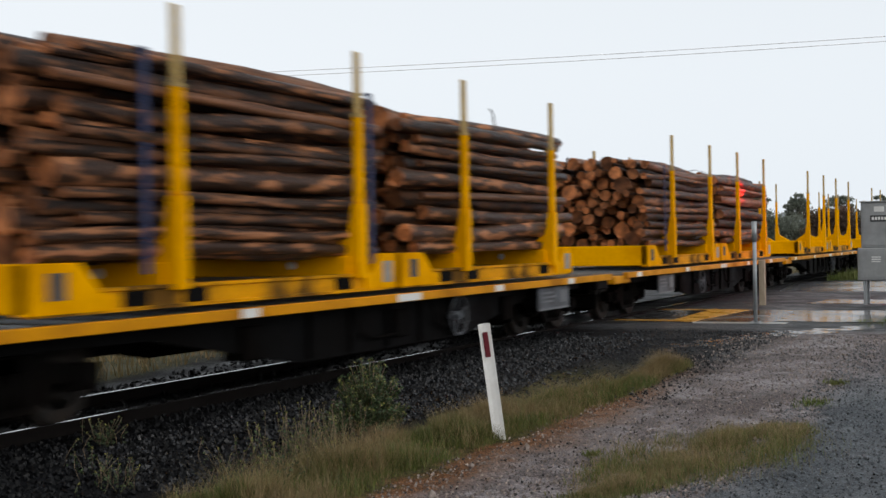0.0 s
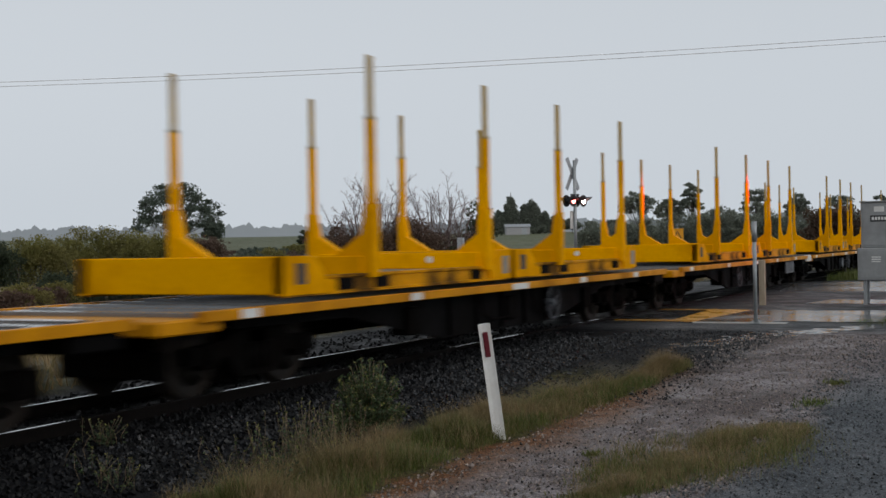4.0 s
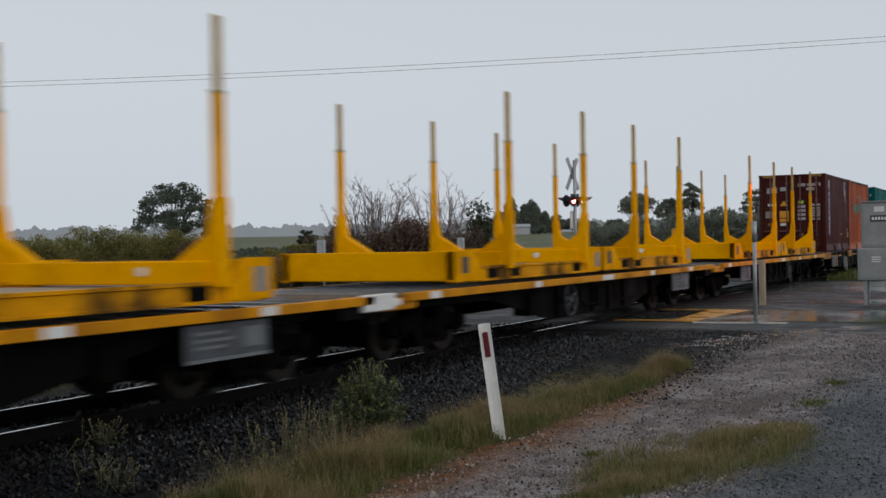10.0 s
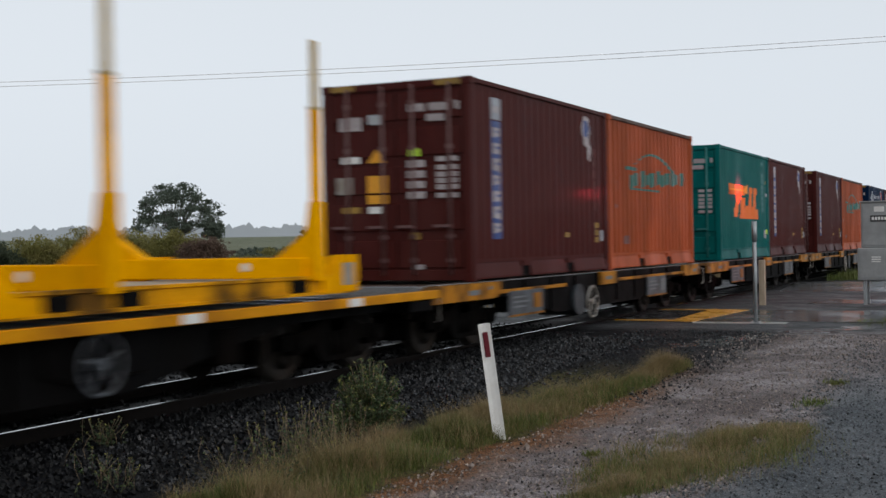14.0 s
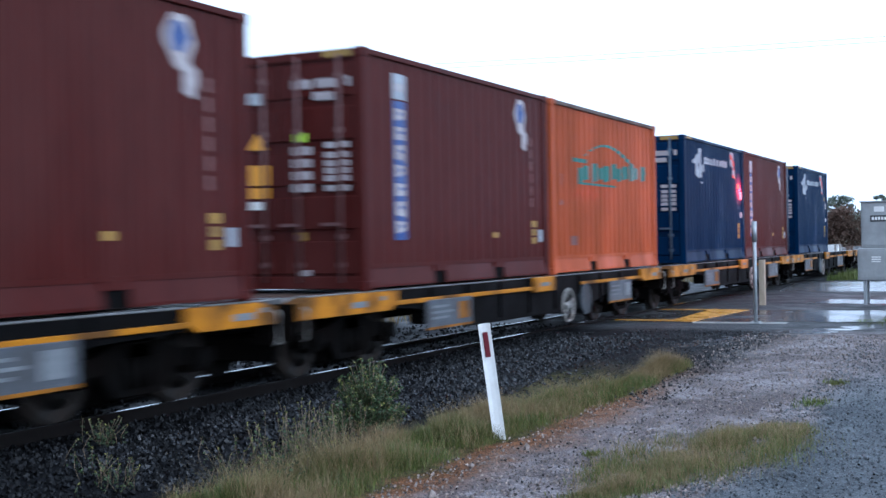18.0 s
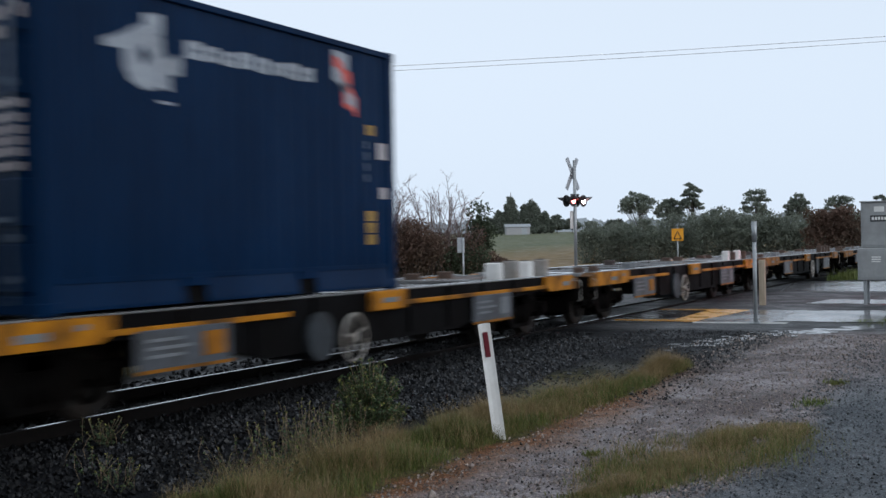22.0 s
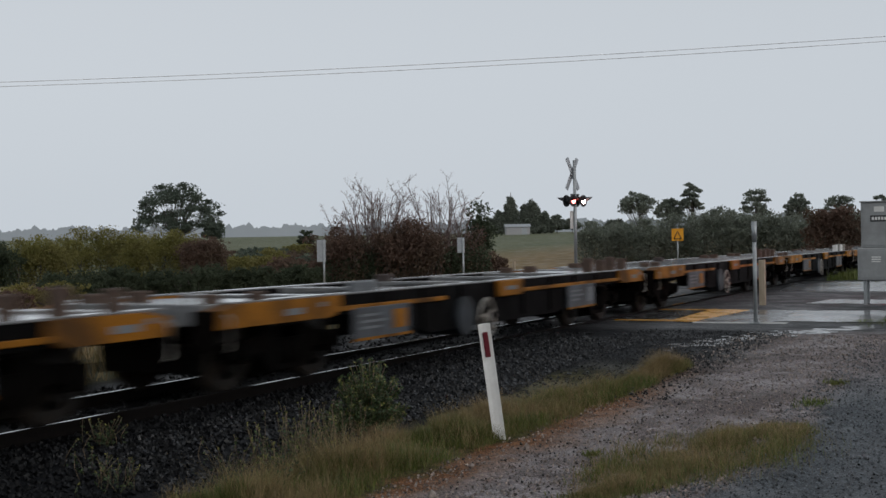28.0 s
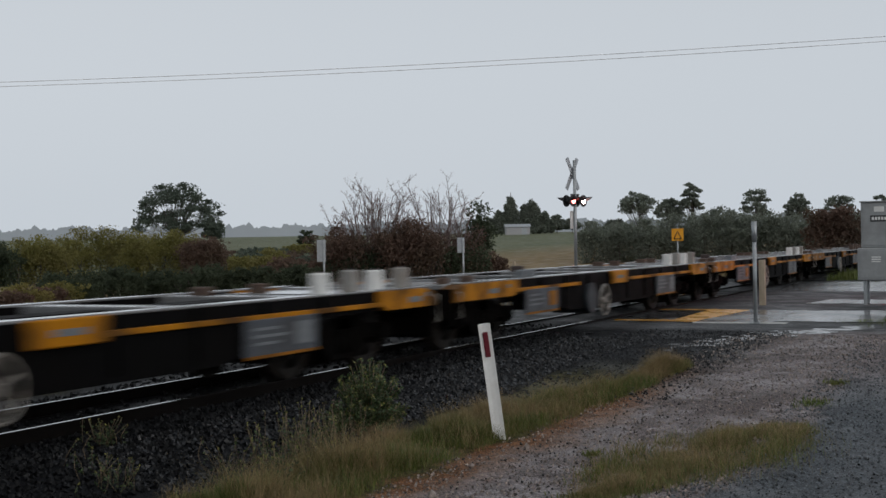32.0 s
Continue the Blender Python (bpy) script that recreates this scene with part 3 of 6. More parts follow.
band("path_line", [(23.3, -0.85), (23.55, -0.85), (23.6, -2.2), (23.35, -2.2)], "thin yellow line across the wet path edge")
band("path_line", [(27.0, -0.7), (27.25, -0.7), (27.3, -1.9), (27.05, -1.9)], "thin yellow line across the far path edge")
band("tactile_strip", [(23.3, -1.98), (27.25, -1.8), (27.15, -2.66), (23.15, -2.42)], "broad yellow strip painted beside the rails")
patch("concrete_edge", [(22.85, -2.5), (23.15, -2.5), (23.25, -4.2), (22.9, -4.2)], 0.0, mat("pale_concrete", (0.3, 0.29, 0.27), (0.4, 0.39, 0.37), 0.35, 0, 20, 0.1, world_space=True), "pale concrete edging at the path", "kerb", wob=0.01, seed=9)

# ---- fixtures by the track ----


def guide_post():
    ob = tagged(new("guide_post"), "leaning white roadside guide post with a dark red reflector", "guide post")
    bm = bmesh.new()
    prism(bm, [(-0.056, -0.02), (-0.03, 0.02), (0.03, 0.02), (0.056, -0.02), (0.02, -0.012), (-0.02, -0.012)], "z", -0.12, 1.075)
    part("post", bm, M["white"], ob)
    bm = bmesh.new()
    box(bm, -0.024, 0.024, -0.03, -0.014, 0.77, 1.0, 0, 0.004)
    part("reflector", bm, M["reflector"], ob, "dark red vertical reflector strip")
    q = Vector((10.44, -3.93, height(10.44, -3.93)))
    ob.matrix_basis = Matrix.Translation(q) @ Matrix.Rotation(radians(-64.14), 4, "Z") @ Matrix.Rotation(radians(-7.0), 4, "Y") @ Matrix.Rotation(radians(3), 4, "X")


guide_post()


def steel_pole():
    ob = tagged(new("steel_pole"), "slim galvanised steel pole with a collar near the top", "pole")
    bm = bmesh.new()
    tube(bm, (0, 0, -0.1), (0, 0, 1.86), 0.036, seg=14)
    part("pole", bm, M["steel"], ob)
    bm = bmesh.new()
    tube(bm, (0, 0, 1.5), (0, 0, 1.87), 0.048, seg=14)
    part("collar", bm, M["steel"], ob)
    bm = bmesh.new()
    box(bm, -0.1, 0.1, -0.1, 0.1, -0.02, 0.02, 0, 0.005)
    part("base_plate", bm, M["steel"], ob)
    for sx in (-0.07, 0.07):
        for sy in (-0.07, 0.07):
            bm = bmesh.new()
            tube(bm, (sx, sy, 0.01), (sx, sy, 0.045), 0.014, seg=6)
            part("bolt", bm, M["steel"], ob)
    ob.location = (22.96, -3.66, height(22.96, -3.66))


steel_pole()
b = bmesh.new()
box(b, -0.07, 0.07, -0.07, 0.07, -0.1, 1.06, 0, 0.012)
o = tagged(new("timber_post", mesh_of("timber_post", b, M["timber"])), "short square weathered timber post", "post")
o.location = (29.43, -2.48, height(29.43, -2.48))


def cabinet():
    """Trackside equipment cabinet in two stacked boxes on steel legs."""
    ob = tagged(new("equipment_cabinet"), "grey steel signalling equipment cabinet on steel legs", "cabinet")
    for x in (0.1, 0.62):
        for y in (-1.12, -0.12):
            bm = bmesh.new()
            box(bm, x - 0.035, x + 0.035, y - 0.035, y + 0.035, -0.06, 0.62, 0, 0.004)
            part("leg", bm, M["steel"], ob)
    bm = bmesh.new()
    box(bm, 0.0, 0.75, -1.25, 0.03, 0.56, 1.3, 0, 0.02)
    lower = part("lower_box", bm, M["cabinet"], ob)
    bm = bmesh.new()
    box(bm, 0.06, 0.7, -1.25, -0.05, 1.3, 2.34, 0, 0.02)
    upper = part("upper_box", bm, M["cabinet"], ob)
    bm = bmesh.new()
    box(bm, 0.03, 0.73, -1.28, -0.02, 2.34, 2.37, 0, 0.008)
    part("roof", bm, M["cabinet"], ob)
    bm = bmesh.new()
    box(bm, -0.012, 0.002, -1.2, -0.03, 0.62, 1.25, 0, 0.004)
    part("door", bm, M["cabinet"], lower)
    bm = bmesh.new()
    box(bm, 0.046, 0.062, -1.2, -0.1, 1.36, 2.28, 0, 0.004)
    door = part("door", bm, M["cabinet"], upper)
    bm = bmesh.new()
    box(bm, 0.034, 0.05, -0.56, -0.34, 2.12, 2.24, 0, 0.002)
    part("notice", bm, M["white"], upper, "small white notice plate")
    bm = bmesh.new()
    box(bm, 0.034, 0.05, -0.72, -0.26, 1.9, 2.04, 0, 0.002)
    for i in range(6):
        box(bm, 0.03, 0.036, -0.68 + 0.068 * i, -0.63 + 0.068 * i, 1.935, 2.005, 1)
    part("name_plate", bm, (M["black_paint"], M["white"]), upper, "black plate with pale bars")
    bm = bmesh.new()
    box(bm, 0.0, 0.05, -0.7, -0.6, 1.68, 1.76, 0, 0.01)
    tube(bm, (-0.03, -0.64, 1.72), (0.02, -0.64, 1.72), 0.022, seg=8, mi=1)
    part("lock", bm, (M["steel"], M["black_paint"]), upper, "padlocked steel door latch")
    for i in range(3):
        bm = bmesh.new()
        box(bm, -0.018, -0.01, -0.48, -0.28, 0.98 + 0.05 * i, 1.005 + 0.05 * i)
        part("label_bar", bm, M["white"], lower)
    ob.location = (29.65, -4.62, height(29.65, -4.62))


cabinet()


def lamp_unit(parent, x, y, z, face, lit):
    """One flashing lamp: round black backboard, hood and red lens, looking along face (+1 or -1 in y)."""
    bm = bmesh.new()
    tube(bm, (x, y, z), (x, y + 0.03 * face, z), 0.2, seg=20)
    tube(bm, (x, y - 0.14 * face, z), (x, y, z), 0.09, 0.13, seg=16)
    board = part("backboard", bm, M["black_paint"], parent)
    bm = bmesh.new()
    for i in range(9):
        a0, a1 = math.pi * (i / 9) , math.pi * ((i + 1) / 9)
        p = [(x + 0.125 * math.cos(a), z + 0.125 * math.sin(a)) for a in (a0, a1)]
        q = [bm.verts.new(c) for c in ((p[0][0], y + 0.03 * face, p[0][1]), (p[1][0], y + 0.03 * face, p[1][1]),
                                       (p[1][0], y + (0.12 + 0.26 * math.sin(a1)) * face, p[1][1]), (p[0][0], y + (0.12 + 0.26 * math.sin(a0)) * face, p[0][1]))]
        bm.faces.new(q)
    bmesh.ops.solidify(bm, geom=bm.faces[:], thickness=0.006)
    part("hood", bm, M["black_paint"], board)
    bm = bmesh.new()
    tube(bm, (x, y + 0.03 * face, z), (x, y + 0.055 * face, z), 0.105, 0.09, seg=18)
    part("lens", bm, lit, board, "glowing signal lens")


def crossing_mast(name, x, y, turn, label, back_lens="red_lamp"):
    """Level-crossing signal: steel mast, crossed white boards, four hooded flashing lamps on a cross arm."""
    ob = tagged(new(name), label, "crossing signal", group="level crossing signals")
    bm = bmesh.new()
    tube(bm, (0, 0, -0.2), (0, 0, 4.32), 0.055, seg=14)
    part("mast", bm, M["steel"], ob)
    for ang, lab in ((58, "white diagonal crossing board"), (-58, "white diagonal crossing board")):
        bm = bmesh.new()
        box(bm, -0.62, 0.62, -0.012, 0.012, -0.085, 0.085, 0, 0.006)
        box(bm, -0.5, 0.5, 0.012, 0.016, -0.045, 0.045, 1)
        bd = part("crossbuck_board", bm, (M["sign_back"], M["panel_bar"]), ob, lab)
        bd.matrix_basis = pose(0, 0.075 if ang > 0 else 0.105, 3.86, 0, ang, 0)
    bm = bmesh.new()
    box(bm, -0.42, 0.42, -0.04, 0.04, 3.0, 3.08, 0, 0.008)
    box(bm, -0.2, 0.2, -0.05, 0.05, 3.12, 3.17, 0, 0.008)
    part("cross_arm", bm, M["black_paint"], ob)
    for sx, m1, m2 in ((-1, M["red_lamp"], M[back_lens]), (1, M["white_lamp"], M[back_lens])):
        lamp_unit(ob, 0.3 * sx, -0.12, 2.94, -1, m1)
        lamp_unit(ob, 0.3 * sx, 0.12, 2.94, 1, m2)
    bm = bmesh.new()
    box(bm, -0.2, 0.02, 0.06, 0.075, 2.0, 2.6, 0, 0.004)
    part("route_plate", bm, M["white"], ob, "small pale plate under the lamps")
    ob.matrix_basis = pose(x, y, height(x, y), 0, 0, turn)
    return ob


crossing_mast("crossing_signal", 39.8, 5.85, -15, "level crossing signal with white crossed boards and lit red lamps")
near_mast = crossing_mast("crossing_signal", 33.4, -5.62, 6, "level crossing signal with lit red lamps beside the cabinet", "beam_lamp")
beam_data = bpy.data.lights.new("signal_beam", "SPOT")
beam_data.energy, beam_data.color, beam_data.spot_size, beam_data.spot_blend, beam_data.shadow_soft_size = 3500.0, (1.0, 0.03, 0.05), radians(14), 0.9, 0.08
beam = new("signal_beam", beam_data)
beam.matrix_world = look((33.4, -4.9, 2.94), (33.0, -1.2, 2.84))


def small_sign(x, y, top, w, h, name, label):
    ob = tagged(new(name), label, "road sign", group="roadside signs")
    g = height(x, y)
    bm = bmesh.new()
    tube(bm, (0, 0, -0.15), (0, 0, top - g), 0.032, seg=10)
    part("post", bm, M["steel"], ob)
    bm = bmesh.new()
    box(bm, 0.03, 0.05, -w * 0.2, w * 0.8, top - g - h, top - g, 0, 0.006)
    part("sign_panel", bm, M["sign_back"], ob, "bare grey back of the sign panel")
    ob.matrix_basis = pose(x, y, g, 0, 0, 25)


small_sign(33.9, 12.2, 1.72, 0.28, 0.7, "sign_post", "grey metal sign seen from its back on a thin post")
small_sign(37.0, 8.75, 1.72, 0.24, 0.5, "sign_post", "small grey sign seen from its back on a post")


def warning_sign():
    ob = tagged(new("warning_sign"), "square yellow warning sign with a black triangle on a post", "road sign", group="roadside signs")
    x, y = 64.8, 9.1
    g = height(x, y)
    bm = bmesh.new()
    tube(bm, (0, 0, -0.1), (0, 0, 2.1 - g), 0.035, seg=10)
    part("post", bm, M["steel"], ob)
    bm = bmesh.new()
    box(bm, -0.31, 0.31, -0.06, -0.04, 1.47 - g, 2.12 - g, 0, 0.01)
    face = part("sign_face", bm, M["sign_yellow"], ob, "yellow sign face")
    bm = bmesh.new()
    z = 1.58 - g
    for a, c in (((-0.2, z), (0.2, z)), ((0.2, z), (0.0, z + 0.4)), ((0.0, z + 0.4), (-0.2, z))):
        tube(bm, (a[0], -0.064, a[1]), (c[0], -0.064, c[1]), 0.022, seg=6)
    part("triangle", bm, M["black_paint"], face, "black triangle outline")
    ob.matrix_basis = pose(x, y, g, 0, 0, -74.8)


warning_sign()
b = bmesh.new()
box(b, -0.06, 0.06, -0.06, 0.06, -0.1, 0.85, 0, 0.01)
o = tagged(new("marker_post", mesh_of("marker_post", b, M["timber"])), "short pale marker post in the far verge", "post")
o.location = (52.0, 13.2, height(52.0, 13.2))
for x, y, h in ((41.0, 26.5, 0.75),):
    b = bmesh.new()
    tube(b, (0, 0, -0.1), (0, 0, h), 0.04, seg=8)
    o = tagged(new("marker_post", mesh_of("marker_post", b, M["white"])), "thin white marker post beside the hedge", "post")
    o.location = (x, y, height(x, y))

# ---- power line ----


def power_line():
    ob = tagged(new("power_line"), "pair of thin grey overhead power cables across the track", "power cable")
    a, c = Vector((44.7, -4.2, 8.15)), Vector((29.0, 58.0, 9.0))
    for dz in (0.0, 0.17):
        bm = bmesh.new()
        pts = []
        for i in range(41):
            t = i / 40
            q = a.lerp(c, t)
            q.z += dz - 1.15 * 4 * t * (1 - t) * 0.5
            pts.append(q)
        sweep(bm, pts, 0.0125, 6)
        part("cable", bm, M["wire"], ob)
    for q, z in ((a, 9.2), (c, 10.0)):
        po = tagged(new("power_pole"), "tall timber power pole with a cross arm", "power pole", group="power poles")
        bm = bmesh.new()
        tube(bm, (0, 0, -0.5), (0, 0, z), 0.16, 0.12, seg=12)
        part("pole", bm, M["timber"], po)
        bm = bmesh.new()
        box(bm, -0.9, 0.9, -0.06, 0.06, z - 0.9, z - 0.78, 0, 0.01)
        part("cross_arm", bm, M["timber"], po)
        bm = bmesh.new()
        sweep(bm, [(0.35 * math.cos(i * 0.4), 0.2 + 0.15 * math.sin(i * 0.4), z - 0.4 + 0.2 * math.sin(i * 0.4)) for i in range(13)], 0.012, 5)
        part("jumper_wire", bm, M["wire"], po)
        po.matrix_basis = pose(q.x, q.y, height(q.x, q.y), 0, 0, 14)
        if q is a:
            po.location = (q.x + 0.05, q.y - 0.35, height(q.x, q.y))


power_line()

# ---- the train ----
# metres run by the train at every half second
RUN = [0.0, 3.67, 7.34, 11.05, 14.67, 18.24, 22.11, 25.95, 29.77, 33.6, 37.44, 41.27, 44.99, 49.12, 52.78, 56.83, 60.74, 64.6, 68.46, 72.29,
       75.99, 79.87, 83.93, 87.85, 91.81, 95.77, 99.74, 103.61, 107.45, 111.38, 115.48, 119.67, 123.9, 128.1, 132.2, 136.08, 139.92, 144.18,
       148.51, 152.78, 157.05, 161.3, 165.57, 169.81, 173.98, 178.29, 182.72, 187.29, 191.95, 196.67, 201.45, 206.27, 211.13, 216.03, 220.95,
       225.9, 230.88, 235.88, 240.86, 245.8, 250.7, 255.58, 260.43, 265.29, 270.15]
ROLLING = []   # (thing, x at the start)
WHEEL_R = 0.42


def ride(ob, x):
    ob.location = (x, 0, 0)
    ROLLING.append((ob, x))


def wheelset_mesh():
    bm = bmesh.new()
    tube(bm, (0, -0.85, 0), (0, 0.85, 0), 0.07, seg=10)
    for s in (-1, 1):
        tube(bm, (0, s * 0.515, 0), (0, s * 0.635, 0), WHEEL_R, WHEEL_R - 0.008, seg=28)
        tube(bm, (0, s * 0.49, 0), (0, s * 0.515, 0), WHEEL_R + 0.026, seg=28)
        tube(bm, (0, s * 0.635, 0), (0, s * 0.655, 0), 0.3, 0.14, seg=20)
        for k in range(4):
            a = k * math.pi / 2 + 0.3
            tube(bm, (0.2 * math.cos(a), s * 0.65, 0.2 * math.sin(a)), (0.2 * math.cos(a), s * 0.66, 0.2 * math.sin(a)), 0.035, seg=8)
    return mesh_of("wheelset", bm, M["wheel"], M["tread"])


WHEELSET = wheelset_mesh()
b = bmesh.new()
for s in (-1, 1):
    y0, y1 = (0.73, 0.86) if s > 0 else (-0.86, -0.73)
    prism(b, [(-1.15, 0.36), (-1.15, 0.52), (-0.62, 0.56), (-0.3, 0.66), (0.3, 0.66), (0.62, 0.56), (1.15, 0.52), (1.15, 0.36), (0.95, 0.34), (0.55, 0.4), (0.34, 0.17), (-0.34, 0.17), (-0.55, 0.4), (-0.95, 0.34)], "y", y0, y1)
    for x in (-0.86, 0.86):
        box(b, x - 0.13, x + 0.13, y0 - 0.03 if s < 0 else y0, y1 if s < 0 else y1 + 0.03, 0.3, 0.54, 0, 0.015)
    for x in (-0.16, 0.0, 0.16):
        tube(b, (x, (y0 + y1) / 2 + 0.05 * s, 0.24), (x, (y0 + y1) / 2 + 0.05 * s, 0.52), 0.06, seg=8)
box(b, -0.2, 0.2, -0.86, 0.86, 0.42, 0.66, 0, 0.02)
box(b, -0.4, 0.4, -0.68, 0.68, 0.12, 0.42, 0, 0.03)
for x in (-1.32, 1.32):
    box(b, x - 0.06, x + 0.06, -0.66, 0.66, 0.22, 0.5, 0, 0.02)
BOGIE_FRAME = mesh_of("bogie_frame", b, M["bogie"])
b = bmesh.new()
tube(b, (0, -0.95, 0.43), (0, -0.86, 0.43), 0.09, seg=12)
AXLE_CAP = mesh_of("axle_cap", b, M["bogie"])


def bogie(parent, x):
    """A two-axle bogie: frame with springs, two wheelsets, axle caps."""
    f = new("bogie", BOGIE_FRAME)
    f.parent, f.location = parent, (x, 0, 0)
    for dx in (-0.86, 0.86):
        w = new("wheelset", WHEELSET)
        w.parent, w.location = f, (dx, 0, WHEEL_R)
        w.rotation_euler = (0, random.uniform(0, 6), 0)
        WHEELS.append(w)
        for yy in (1, -1):
            c = new("axle_cap", AXLE_CAP)
            c.parent, c.matrix_basis = f, pose(dx, 0, 0, 0, 0, 0 if yy > 0 else 180)


WHEELS = []


def coupler(parent, x, way):
    bm = bmesh.new()
    box(bm, min(x, x + 0.55 * way), max(x, x + 0.55 * way), -0.09, 0.09, 0.62, 0.82, 0, 0.02)
    box(bm, x + 0.42 * way - 0.12, x + 0.42 * way + 0.12, -0.17, 0.17, 0.58, 0.86, 0, 0.03)
    part("coupler", bm, M["bogie"], parent)
    bm = bmesh.new()
    p = [(x, 0.42, 0.66), (x + 0.2 * way, 0.42, 0.46), (x + 0.42 * way, 0.3, 0.36), (x + 0.5 * way, 0.2, 0.42)]
    sweep(bm, p, 0.025)
    part("brake_hose", bm, M["black_paint"], parent)


def spoked_wheel(parent, x, y, z, r, name="handbrake_wheel", paint="handbrake", label="pale spoked handbrake wheel"):
    """A pale spoked handwheel facing the side."""
    bm = bmesh.new()
    sweep(bm, [(x + r * math.cos(2 * math.pi * i / 22), y, z + r * math.sin(2 * math.pi * i / 22)) for i in range(22)], 0.019, 6, True)
    for i in range(5):
        a = 2 * math.pi * i / 5 + 0.4
        tube(bm, (x, y + 0.03, z), (x + r * math.cos(a), y, z + r * math.sin(a)), 0.014, seg=6)
    tube(bm, (x, y + 0.16, z), (x, y - 0.03, z), 0.055, seg=10)
    part(name, bm, M[paint], parent, label)


def data_panel(parent, x0, x1, z0, z1, yellow, y=-1.2):
    """A side board with small faded bars and a painted lower edge."""
    bm = bmesh.new()
    box(bm, x0, x1, y - 0.02, y + 0.02, z0, z1, 0, 0.008)
    panel = part("data_panel", bm, M["panel"], parent, "grey side panel with faded pale bars")
    bm = bmesh.new()
    box(bm, x0, x1, y - 0.026, y - 0.014, z0 - 0.02, z0 + 0.012)
    part("panel_edge", bm, M["panel_bar"] if yellow is None else M["dirty_sill"], panel)
    for i in range(3):
        z = z0 + (z1 - z0) * (0.3 + 0.2 * i)
        bm = bmesh.new()
        box(bm, x0 + (x1 - x0) * 0.1, x0 + (x1 - x0) * (0.45 + 0.1 * (i % 2)), y - 0.025, y - 0.019, z, z + 0.03)
        part("panel_bar", bm, M["panel_bar"], panel)
    bm = bmesh.new()
    box(bm, x0 + (x1 - x0) * 0.68, x0 + (x1 - x0) * 0.92, y - 0.03, y - 0.019, z0 + 0.08, z1 - 0.06)
    part("panel_patch", bm, M["dirty_sill"] if yellow else M["panel_bar"], panel)
    bm = bmesh.new()
    box(bm, x0 + 0.1, x1 - 0.1, y + 0.02, y + 0.3, z0 + 0.05, z1)
    part("panel_box", bm, M["black_frame"], panel)


